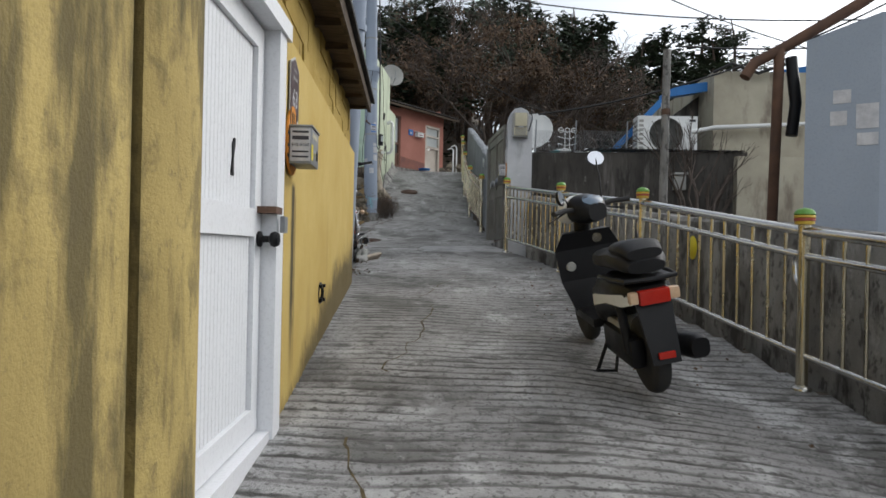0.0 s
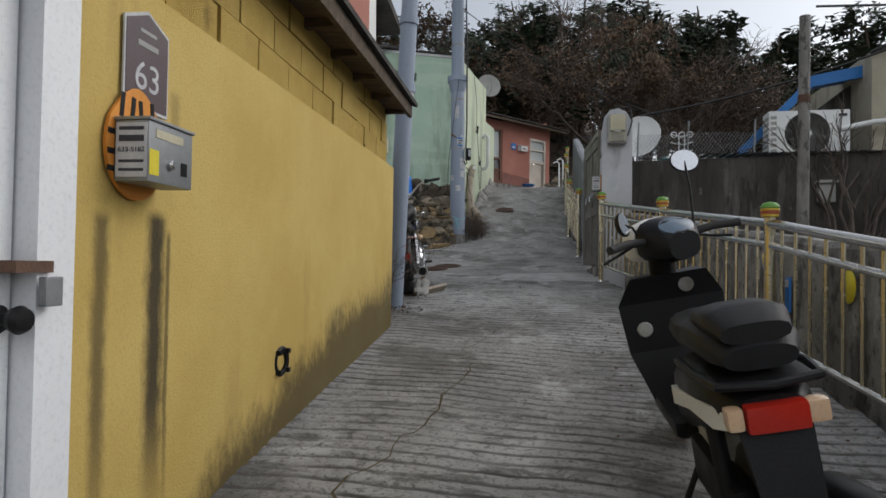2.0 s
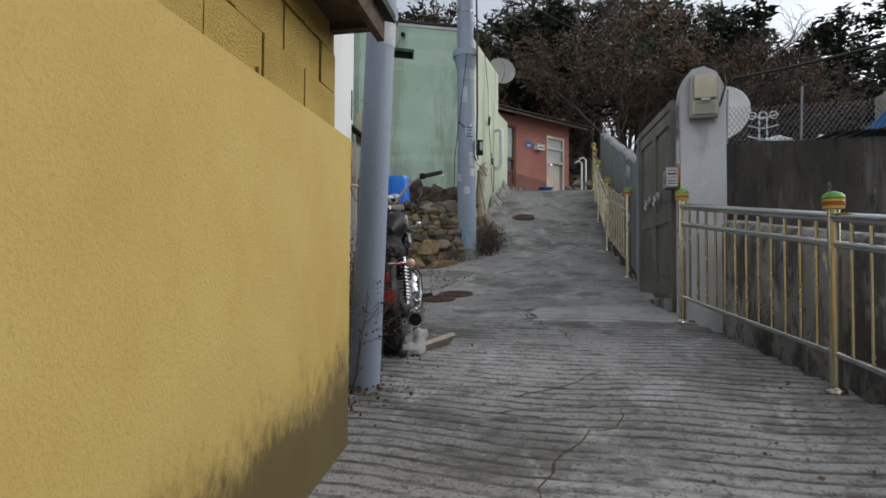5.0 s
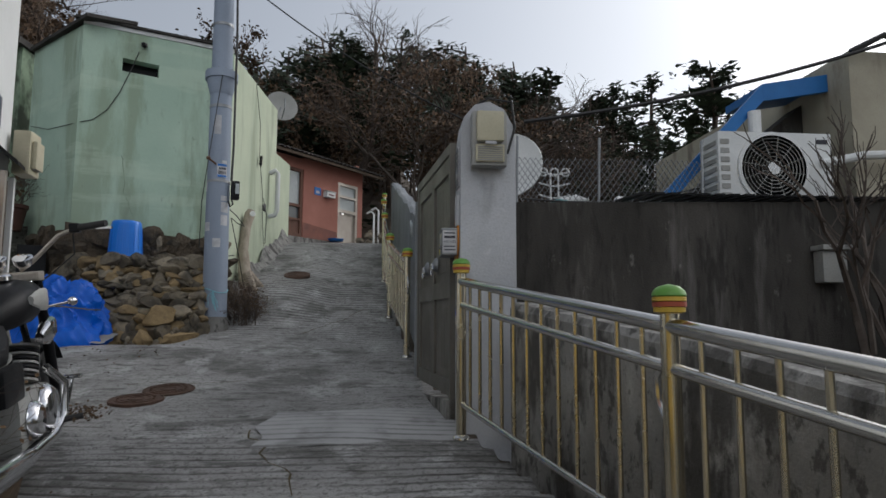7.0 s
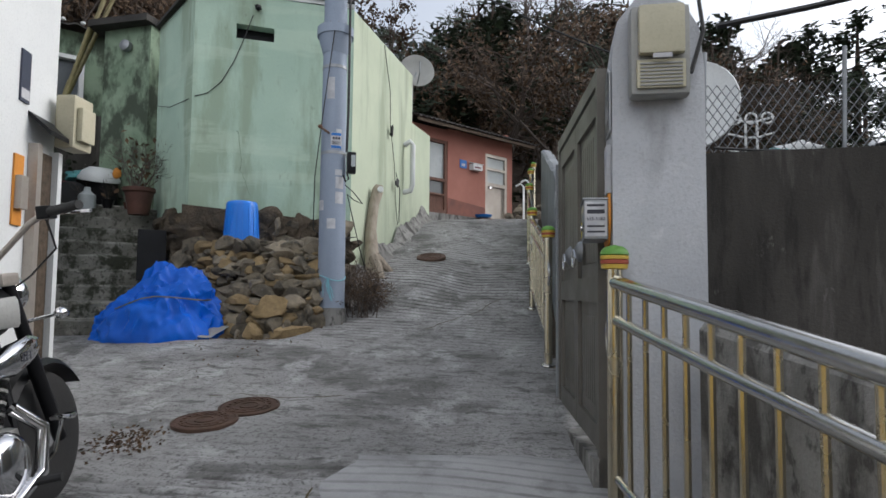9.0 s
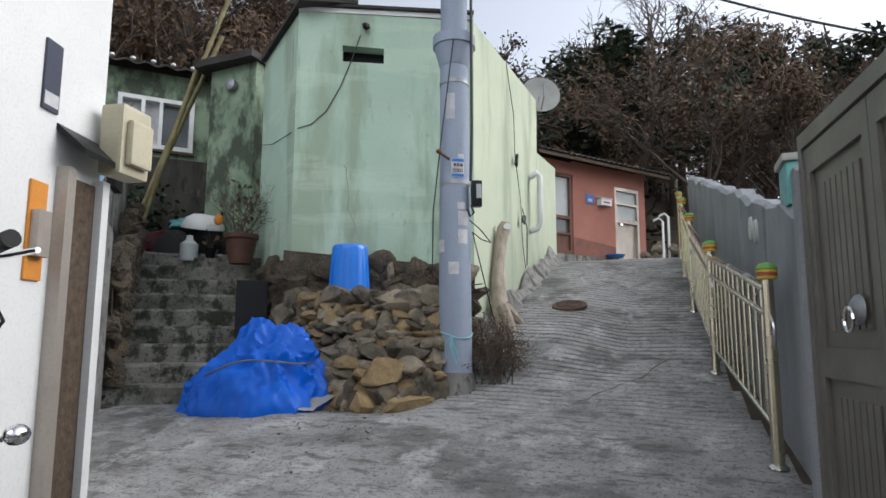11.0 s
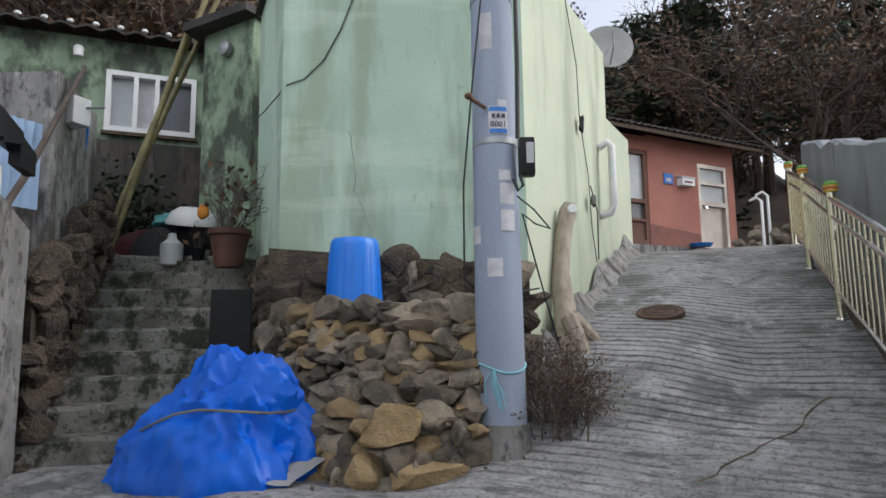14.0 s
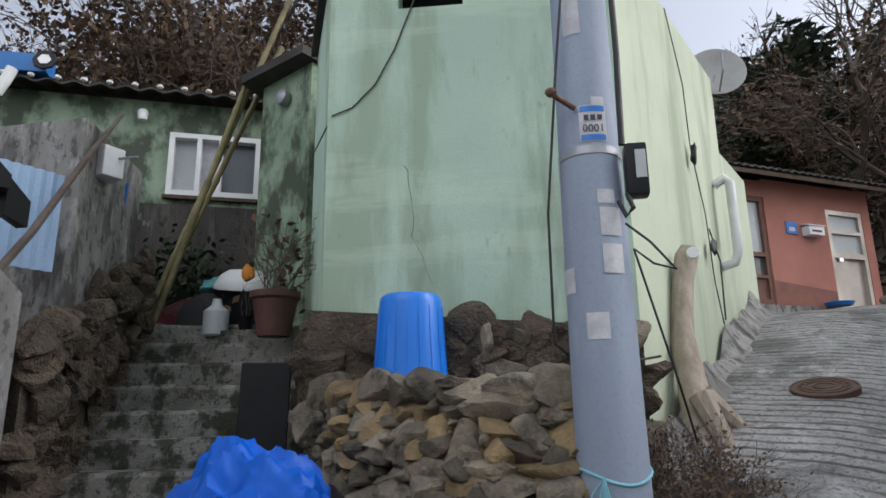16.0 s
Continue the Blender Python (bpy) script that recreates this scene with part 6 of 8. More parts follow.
        part("signal_stalk", Mesh().tube([m @ Vector((sx * 0.12, 1.18, 0.82)), m @ Vector((sx * 0.24, 1.2, 0.84))], 0.008, 6), m_chrome, b)
        hb = [(sx * 0.04, 1.06, 1.03), (sx * 0.10, 1.05, 1.07), (sx * 0.22, 1.08, 1.20), (sx * 0.32, 1.02, 1.235), (sx * 0.46, 0.95, 1.245)]
        part("handlebar", Mesh().tube([m @ Vector(p) for p in hb], 0.013, 10), m_alu, b, smooth=True)
        part("grip", Mesh().tube([m @ Vector((sx * 0.34, 1.01, 1.236)), m @ Vector((sx * 0.48, 0.94, 1.248))], 0.02, 12), m_rubber, b, smooth=True)
        part("lever", Mesh().tube([m @ Vector((sx * 0.31, 1.06, 1.23)), m @ Vector((sx * 0.40, 1.04, 1.23)), m @ Vector((sx * 0.50, 0.98, 1.225))], 0.007, 6), m_chrome, b)
        part("switch_block", Mesh().cbox((-0.025, -0.03, -0.025), (0.025, 0.03, 0.025), 0.008, m @ Matrix.Translation((sx * 0.315, 1.03, 1.235))), m_black, b)
        part("foot_peg", Mesh().tube([m @ Vector((sx * 0.16, 0.95, 0.24)), m @ Vector((sx * 0.30, 0.97, 0.25))], 0.018, 8), m_rubber, b)
        part("cable", Mesh().tube([m @ Vector((sx * 0.30, 1.05, 1.22)), m @ Vector((sx * 0.28, 1.14, 1.10)), m @ Vector((sx * 0.16, 1.16, 1.0)), m @ Vector((0.02, 1.12, 0.9))], 0.005, 5), m_wire, b)
    part("yoke", Mesh().cbox((-0.13, 1.03, 0.97), (0.13, 1.14, 1.02), 0.012, m), m_alu, b)
    part("headlamp", Mesh().lathe([(0.03, -0.10), (0.075, -0.05), (0.085, 0.0), (0.08, 0.02), (0.001, 0.03)], 20, m @ pose(0, 1.26, 0.93, -90, 0, 0)), m_chrome, b, smooth=True)
    for sx in (-0.06, 0.06):
        part("gauge", Mesh().lathe([(0.03, 0), (0.045, 0.02), (0.048, 0.05), (0.04, 0.055), (0.001, 0.055)], 18, m @ pose(sx, 1.06, 1.05, 25, 0, 0)), m_chrome, b, smooth=True)
    part("tail_light", Mesh().cbox((-0.06, -0.31, 0.52), (0.06, -0.24, 0.58), 0.012, m), m_red, b, "red tail light")
    part("number_plate", Mesh().cbox((-0.085, -0.345, 0.36), (0.085, -0.335, 0.47), 0.003, m), m_red, b, "dark red reflector plate")
    part("brake_pedal", Mesh().tube([m @ Vector((0.16, 0.98, 0.22)), m @ Vector((0.2, 1.12, 0.3)), m @ Vector((0.22, 1.16, 0.42))], 0.009, 6), m_chrome, b)
    part("pedal_pad", Mesh().cbox((0.18, 1.14, 0.42), (0.27, 1.18, 0.44), 0.006, m), m_chrome, b)
    part("stand", Mesh().tube([m @ Vector((-0.1, 0.7, 0.2)), m @ Vector((-0.26, 0.78, 0.0))], 0.014, 8), m_black, b)


motorbike()


# ---- blue barrel, tarpaulin bundle, stump, manholes ----
def barrel():
    b = thing("barrel", (-3.09, 15.86, 2.79), "blue plastic barrel standing upside down on the stone wall", "barrel")
    m = Matrix.Translation((-3.09, 15.86, 2.79)) @ Matrix.Diagonal((0.82, 0.82, 1.0, 1))
    part("body", Mesh().lathe([(0.27, 0.0), (0.275, 0.02), (0.272, 0.05), (0.25, 0.30), (0.235, 0.52), (0.228, 0.555), (0.21, 0.575), (0.18, 0.58), (0.001, 0.578)], 36, m), m_blue, b, smooth=True)
    for k in range(18):
        a = 2 * math.pi * k / 18
        part("rib", Mesh().tube([m @ Vector((0.273 * math.cos(a), 0.273 * math.sin(a), 0.06)), m @ Vector((0.237 * math.cos(a), 0.237 * math.sin(a), 0.50))], 0.003, 5), m_blue, b, smooth=True)


def tarp():
    t = thing("tarpaulin_bundle", (-3.45, 14.85, 1.68), "heap wrapped in creased blue tarpaulin tied with cord", "tarpaulin")
    bm = bmesh.new()
    bmesh.ops.create_icosphere(bm, subdivisions=6, radius=1)
    c = Vector((-3.58, 14.98, 1.66))
    ax = pose(0, 0, 0, 0, 0, 22)
    for p in bm.verts:
        q = p.co.copy()
        if q.z < 0:
            q.z *= 0.10
        k = 1 + 0.16 * noise.noise(q * 1.6 + Vector((3, 1, 0)))
        ridge = abs(noise.noise(q * 2.6 + Vector((0, 5, 2)))) + 0.6 * abs(noise.noise(q * 5.5 + Vector((1, 2, 3)))) + 0.22 * abs(noise.noise(q * 11 + Vector((4, 2, 3))))
        k += 0.07 - 0.23 * ridge
        taper = 1.04 - 0.45 * smooth01((-q.x - 0.05) / 1.0)
        flare = 1 + 0.12 * smooth01((0.3 - q.z) / 0.3)
        band = 1 - 0.05 * math.exp(-((q.z - 0.52) / 0.05) ** 2)
        v = Vector((q.x * 0.70 * k * flare * band, q.y * 0.44 * k * flare * band, (q.z if q.z < 0 else abs(q.z) ** 0.75) * 0.80 * k * taper))
        p.co = c + ax @ v
    bm.verts.index_update()
    me = Mesh()
    me.v = [tuple(p.co) for p in bm.verts]
    me.f = [tuple(p.index for p in f.verts) for f in bm.faces]
    bm.free()
    part("sheet", me, m_tarp, t, smooth=True)
    ring = []
    for k in range(25):
        a = 2 * math.pi * k / 24
        q = Vector((math.cos(a), math.sin(a), 0.52))
        r = math.sqrt(1 - 0.52 ** 2)
        ring.append(c + ax @ Vector((q.x * r * 0.66, q.y * r * 0.46, 0.60 * 0.82 * (1 - 0.25 * smooth01(-q.x)) + 0.02 * math.sin(3 * a))))
    part("cord", Mesh().tube(ring, 0.008, 6), m_bamboo, t, "thin straw cord")
    sk = thing("grey_sheet", (-3.0, 14.75, 1.66), "grey plastic sheet scrap under the tarpaulin", "plastic sheet")
    sm = Mesh()
    n = 8
    for i in range(n + 1):
        for j in range(n + 1):
            x, y = -3.42 + 0.55 * i / n + 0.06 * j / n, 14.56 + 0.32 * j / n + 0.24 * i / n
            sm.v.append((x, y, ground_z(x, y) + 0.03 + 0.10 * j / n + 0.03 * noise.noise((x * 6, y * 6, 0))))
    sm.f = [(j * (n + 1) + i, j * (n + 1) + i + 1, (j + 1) * (n + 1) + i + 1, (j + 1) * (n + 1) + i) for i in range(n) for j in range(n)]
    part("sheet", sm, m_grey_plastic, sk, smooth=True)


def stump():
    s = thing("dead_stump", (-1.72, 17.2, 2.3), "bleached dead tree stump against the green wall", "tree stump")
    pts = [(-1.62, 16.95, 2.2), (-1.66, 17.05, 2.6), (-1.74, 17.25, 3.1), (-1.74, 17.4, 3.5), (-1.70, 17.45, 3.72), (-1.68, 17.45, 3.80)]
    m = Mesh().tube(pts, [0.22, 0.12, 0.085, 0.09, 0.085, 0.045], 14)
    m.v = [tuple(Vector(p) + 0.05 * Vector((noise.noise((p[0] * 5, p[1] * 5, p[2] * 2)), noise.noise((p[0] * 5, p[1] * 5, p[2] * 2 + 9)), 0))) for p in m.v]
    m.v = [(x - 0.11, y + 0.22, z + 0.07) for x, y, z in m.v]
    part("trunk", m, m_deadwood, s, smooth=True)
    part("root", Mesh().tube([(-1.71, 17.12, 2.75), (-1.59, 17.07, 2.5), (-1.53, 17.02, 2.3)], [0.08, 0.06, 0.03], 8), m_deadwood, s, smooth=True)
    part("root", Mesh().tube([(-1.71, 17.22, 2.75), (-1.53, 17.37, 2.55), (-1.47, 17.42, 2.42)], [0.08, 0.05, 0.03], 8), m_deadwood, s, smooth=True)
    part("knot", Mesh().lathe([(0.03, 0), (0.05, 0.01), (0.045, 0.03), (0.02, 0.03)], 12, pose(-1.75, 17.58, 3.78, 80, 0, 20)), m_whiteplastic, s)


def manhole(x, y, r):
    z = ground_z(x, y)
    tilt = math.degrees(math.atan((ground_z(x, y + 0.2) - ground_z(x, y - 0.2)) / 0.4))
    h = thing("manhole_cover", (x, y, z), "round rusty cast iron manhole cover set in the concrete", "manhole cover", group="manhole covers")
    m = pose(x, y, z + 0.022, tilt, 0, 0)
    part("ring", Mesh().lathe([(r, -0.06), (r, 0.0), (r * 0.93, 0.004), (r * 0.93, -0.02)], 40, m), m_manhole, h)
    part("lid", Mesh().lathe([(0.001, 0.001), (r * 0.91, 0.001), (r * 0.92, -0.02)], 40, m), m_manhole, h)
    for q in (0.78, 0.56, 0.32):
        part("raised_ring", Mesh().lathe([(r * q, 0.0), (r * q, 0.007), (r * q - 0.012, 0.007), (r * q - 0.012, 0.0)], 36, m), m_manhole, h)
    for k in range(16):
        a = 2 * math.pi * k / 16
        part("stud", Mesh().box((-0.012, -0.012, 0), (0.012, 0.012, 0.008), m @ Matrix.Translation((r * 0.67 * math.cos(a), r * 0.67 * math.sin(a), 0))), m_manhole, h)


barrel()
tarp()
stump()
manhole(-1.58, 12.43, 0.222)
manhole(-1.43, 12.79, 0.222)
manhole(-1.06, 18.1, 0.225)


# ---- signs and mailboxes ----
def house_sign(name, label, place, text, mat_board):
    """An upright plate with a peaked top; place: world pose, x along the plate, z out of it."""
    s = thing(name, tuple(place.translation), label, "sign")
    poly = [(-0.11, -0.16), (0.11, -0.16), (0.11, 0.12), (0.0, 0.17), (-0.11, 0.12)]

    def slab(k, z0, z1):
        vs = [place @ Vector((x * k, y * k, z)) for z in (z0, z1) for x, y in poly]
        n = len(poly)
        return Mesh().add(vs, [tuple(range(n - 1, -1, -1)), tuple(range(n, 2 * n))] + [(i, (i + 1) % n, n + (i + 1) % n, n + i) for i in range(n)])
    part("border", slab(1.0, 0.0, 0.006), m_paper, s)
    part("face", slab(0.93, 0.0062, 0.008), mat_board, s)
    letters("number", text, 0.13, place @ Matrix.Translation((0, -0.055, 0.0085)), m_paper, s)
    for k, (w, h) in enumerate(((0.10, 0.018), (0.08, 0.012))):
        part("script_bar", Mesh().box((-w / 2, 0.045 + k * 0.045, 0.0082), (w / 2, 0.045 + k * 0.045 + h, 0.0095), place), m_grey_plastic, s)
    return s


def plate_brown():
    return surface("brown_enamel", (0.10, 0.07, 0.075), (0.085, 0.06, 0.065), 0.35, 4, 60, 0.0)


house_sign("house_number", "brown and white house number plate 63 on yellow wall", pose(wall_x(3.82) + 0.006, 3.82, 2.065, 90, 0, 94) @ Matrix.Diagonal((1.12, 1.0, 1, 1)), "63", plate_brown())


def tiger_mailbox(base, m, f=1):
    """Metal letter box on an orange striped board; local x along the wall, y up, z out."""
    b = thing("mailbox", base, "dented steel mailbox on an orange tiger striped board", "mailbox")
    brd = Mesh()
    rim = []
    for k in range(28):
        a = 2 * math.pi * k / 28
        rim.append((0.17 * math.cos(a), 0.02 + 0.19 * math.sin(a) + 0.035 * max(0, math.sin(a)) * abs(math.cos(a * 2))))
    n = len(rim)
    brd.add([m @ Vector((x, y, z)) for z in (0.0, 0.012) for x, y in rim], [tuple(range(n - 1, -1, -1)), tuple(range(n, 2 * n))] + [(i, (i + 1) % n, n + (i + 1) % n, n + i) for i in range(n)])
    board = part("board", brd, m_orange, b, "orange tiger shaped board with black stripes")
    for x in (-0.12, -0.06, 0.02, 0.09):
        part("stripe", Mesh().box((x, 0.11, 0.0122), (x + 0.022, 0.20, 0.014), m @ pose(0, 0, 0, 0, 0, 6 * (1 if x > 0 else -1))), m_black, board)
    for y in (-0.08, -0.02, 0.05):
        part("stripe", Mesh().box((-0.165, y, 0.0122), (-0.13, y + 0.02, 0.014), m), m_black, board)
    part("box", Mesh().cbox((-0.13, -0.115, 0.013), (0.15, 0.10, 0.13), 0.008, m), m_galv, b, smooth=True)
    part("lid", Mesh().cbox((-0.135, 0.1005, 0.012), (0.155, 0.112, 0.137), 0.004, m), m_galv, b)
    part("slot", Mesh().box((-0.09, 0.045, 0.1302), (0.08, 0.075, 0.132), m), m_cream, b)
    part("lock", Mesh().lathe([(0.018, 0), (0.018, 0.01), (0.001, 0.012)], 14, m @ pose(0.0, -0.04, 0.13)), m_chrome, b)
    part("key_hole", Mesh().box((0.07, -0.07, 0.1302), (0.11, -0.02, 0.132), m), m_black, b)
    part("sticker", Mesh().box((-0.125, -0.09, 0.1302), (-0.07, 0.0, 0.1315), m), m_yellowtape, b, "yellow sticker")
    side = part("paper_label", Mesh().cbox((min(-0.1325 * f, -0.1305 * f), -0.10, 0.02), (max(-0.1325 * f, -0.1305 * f), 0.09, 0.125), 0.0004, m @ Matrix.Translation((0.0205 if f < 0 else 0, 0, 0))), m_paper, b, "white paper label with phone number")
    letters("phone_number", "633-5182", 0.024, m @ Matrix.Translation((-0.1335 if f > 0 else 0.154, -0.005, 0.0725)) @ pose(0, 0, 0, 0, -90 * f, 0), m_print, side)
    for y, h in ((0.07, 0.012), (0.035, 0.022), (-0.045, 0.010), (-0.075, 0.010)):
        part("script_bar", Mesh().box((-0.1338, y - h / 2, 0.03), (-0.1326, y + h / 2, 0.115), m if f > 0 else m @ Matrix.Translation((0.2872, 0, 0))), m_print, side)
    return b


tiger_mailbox((wall_x(3.77), 3.77, 1.64), pose(wall_x(3.77) + 0.006, 3.77, 1.755, 90, 0, 94) @ Matrix.Diagonal((0.9, 0.86, 0.95, 1)))
tiger_mailbox((1.04, 11.46, 2.5), pose(1.05, 11.47, 2.60, 90, 0, -90) @ Matrix.Diagonal((0.9, 0.86, 0.95, 1)), -1)
house_sign("house_number", "navy and white house number plate 66 on the gate pillar", pose(1.05, 11.42, 3.17, 90, 0, -90), "66", m_navy)
jp = thing("pillar_plate", (1.045, 11.42, 2.85), "small grey stone name plate on the gate pillar", "sign")
part("plate", Mesh().cbox((1.032, 11.34, 2.72), (1.0545, 11.46, 2.95), 0.004), m_pillar, jp)

vent = thing("wall_vent", (wall_x(5.06), 5.06, 0.9), "round black plastic pipe ring in yellow wall", "vent pipe")
part("ring", Mesh().lathe([(0.048, -0.02), (0.075, 0.0), (0.078, 0.012), (0.066, 0.02), (0.048, 0.014), (0.045, -0.02)], 22, pose(wall_x(5.06) + 0.003, 5.06, 0.91, 0, 90, -3)), m_black, vent, smooth=True)
part("plug", Mesh().lathe([(0.001, 0.002), (0.046, 0.002), (0.046, -0.01)], 18, pose(wall_x(5.06) + 0.003, 5.06, 0.91, 0, 90, -3)), m_yellow, vent)
for k in range(4):
    a = math.pi / 4 + k * math.pi / 2
    part("clip", Mesh().cbox((-0.012, -0.012, 0), (0.012, 0.012, 0.035), 0.003, pose(wall_x(5.06) + 0.003, 5.06 + 0.07 * math.cos(a), 0.91 + 0.07 * math.sin(a), 0, 90, 0)), m_black, vent)


# ---- stickers, lamp and rope on the tall pole ----
def on_pole(z):
    s = (z - 1.7) / 8.1
    return -1.772 - 0.162 * s, 15.536 + 0.352 * s, (0.1565 if s < 0.2 else 0.1555 - 0.05 * (s - 0.2))


def beside_pole(x, y, z):
    """A place given from the pole's axis (-1.66 - 0.017 z', 15.52), carried over to the leaning shaft."""
    s = (z - 1.7) / 8.1
    return x - 0.112 - 0.022 * s, y + 0.016 + 0.322 * s, z


def wrap(z0, z1, a0, a1, out=0.003):
    """A patch bent round the pole between two heights and bearings (degrees; -90 faces down the lane)."""
    m = Mesh()
    n = 8
    for z in (z0, z1):
        x, y, r = on_pole(z)
        for rr in (r + 0.0005, r + out):
            for k in range(n + 1):
                a = radians(a0 + (a1 - a0) * k / n)
                m.v.append((x + rr * math.cos(a), y + rr * math.sin(a), z))
    w = n + 1
    for k in range(n):
        m.f.append((w + k, w + k + 1, 3 * w + k + 1, 3 * w + k))
        m.f.append((2 * w + k, 2 * w + k + 1, 3 * w + k + 1, 3 * w + k)[::-1])
    return m


def pole_fittings():
    sg = thing("pole_number_sign", (-1.6, 15.37, 3.9), "white and blue pole number sign reading 0001", "sign")
    part("board", wrap(3.94, 4.135, -84, -34), m_paper, sg)
    part("band", wrap(4.098, 4.13, -82, -36, 0.0045), m_hose, sg)
    part("band", wrap(3.945, 3.975, -82, -36, 0.0045), m_hose, sg)
    x, y, r = on_pole(4.0)
    a = radians(-59)
    pl = pose(x + (r + 0.006) * math.cos(a), y + (r + 0.006) * math.sin(a), 4.005, 90, 0, 31)
    letters("number", "0001", 0.055, pl, m_print, sg)
    for k in range(3):
        part("script_bar", Mesh().box((-0.045 + 0.033 * k, 0.045, -0.001), (-0.022 + 0.033 * k, 0.072, 0.001), pl), m_print, sg)
    st = thing("pole_stickers", (-1.66, 15.35, 3.0), "torn white paper stickers on the blue-grey pole", "sticker")
    for z0, z1, a0, a1 in ((4.55, 4.82, -105, -70), (3.46, 3.60, -60, -20), (3.28, 3.42, -60, -22), (3.62, 3.69, -62, -30), (2.98, 3.10, -95, -58), (3.20, 3.32, -150, -112), (4.13, 4.18, -60, -35), (3.75, 3.9, -170, -140)):
        part("paper", wrap(z0, z1, a0, a1), m_paper, st)
    lb = thing("pole_lamp", (-1.5, 15.45, 3.7), "small black flood lamp with solar face on the pole", "lamp")
    mm = pose(*beside_pole(-1.47, 15.50, 3.78), 0, 0, 25)
    part("case", Mesh().cbox((-0.045, -0.05, -0.13), (0.06, 0.05, 0.13), 0.02, mm), m_black, lb, smooth=True)
    part("lens", Mesh().cbox((0.0, -0.056, -0.05), (0.05, -0.05, 0.09), 0.003, mm), m_frosted, lb)
    part("cord", Mesh().tube([beside_pole(*q) for q in ((-1.50, 15.46, 3.66), (-1.47, 15.44, 3.58), (-1.50, 15.43, 3.54), (-1.53, 15.42, 3.62))], 0.012, 6), m_wire, lb)
    rp = thing("rope", (-1.66, 15.4, 2.3), "frayed pale cyan rope tied round the pole", "rope")
    pts = []
    x, y, r = on_pole(2.4)
    for k in range(25):
        a = 2 * math.pi * k / 24
        pts.append((x + (r + 0.007) * math.cos(a), y + (r + 0.007) * math.sin(a), 2.40 + 0.03 * math.sin(2 * a)))
    part("loop", Mesh().tube(pts, 0.007, 6), m_rope, rp)
    rng = random.Random(5)
    for k in range(7):
        dx = rng.uniform(-0.07, 0.07)
        part("strand", Mesh().tube([(x + 0.02, y - r - 0.012, 2.40), (x + dx * 0.6, y - r - 0.02, 2.33), (x + dx + 0.03, y - r - 0.015, 2.25 - rng.random() * 0.12)], 0.004, 4), m_rope, rp)
    cb = thing("pole_cables", (-1.55, 15.45, 5.0), "black cables hanging along the pole", "cable")
    part("conduit", Mesh().tube([beside_pole(*q) for q in ((-1.60, 15.41, 8.5), (-1.51, 15.42, 6.0), (-1.49, 15.42, 4.4), (-1.50, 15.43, 3.9))], 0.016, 8), m_wire, cb)
    part("cable", Mesh().tube([beside_pole(*q) for q in ((-1.66, 15.33, 5.4), (-1.78, 15.33, 4.3), (-1.86, 15.36, 3.6), (-1.88, 15.42, 2.98), (-1.80, 15.6, 2.86), (-1.6, 16.2, 2.95))], 0.007, 6), m_wire, cb)
    part("cable", Mesh().tube([beside_pole(*q) for q in ((-1.50, 15.40, 3.5), (-1.42, 15.5, 3.42), (-1.34, 15.6, 3.30), (-1.44, 15.6, 3.34), (-1.5, 15.5, 3.40), (-1.40, 15.7, 2.8), (-1.45, 16.2, 2.5))], 0.006, 6), m_wire, cb)
    part("bracket", Mesh().tube([beside_pole(*q) for q in ((-1.70, 15.36, 4.12), (-1.76, 15.24, 4.16))], 0.014, 8), m_rust, cb)
    part("insulator", Mesh().blob(beside_pole(-1.765, 15.23, 4.17), (0.03, 0.03, 0.025), 1, 0.05, 2), m_rust, cb)


pole_fittings()


def wires():
    def sag(a, b, d, n=14):
        a, b = Vector(a), Vector(b)
        return [a.lerp(b, k / n) - Vector((0, 0, d * 4 * (k / n) * (1 - k / n))) for k in range(n + 1)]
    for k, (a, b, d, r) in enumerate((((-1.72, 15.5, 6.9), (2.4, 14.6, 4.2), 0.25, 0.010), ((-1.8, 15.5, 7.7), (9.0, 11.2, 5.3), 0.5, 0.014), ((1.6, 11.6, 3.6), (7.5, 11.4, 5.6), 0.3, 0.016),
                                      ((-1.8, 15.5, 8.3), (14.0, 15.0, 8.0), 0.8, 0.010), ((-1.2, 9.6, 7.2), (8.0, 12.5, 4.8), 0.5, 0.010), ((1.6, 11.7, 3.0), (4.5, 12.6, 3.7), 0.2, 0.008),
                                      ((-1.8, 15.5, 8.6), (-1.2, 9.6, 7.3), 0.2, 0.012), ((-1.8, 15.5, 8.0), (-9.0, 19.0, 7.6), 0.3, 0.010), ((2.55, 7.5, 3.5), (9.5, 9.0, 4.9), 0.3, 0.010), ((-1.2, 9.6, 7.0), (12, 9.0, 7.5), 0.5, 0.010))):
        w = thing("overhead_wire", a, "thin black overhead cable", "cable", group="overhead wires")
        part("wire", Mesh().tube(sag(a, b, d), r, 5), m_wire, w)


wires()


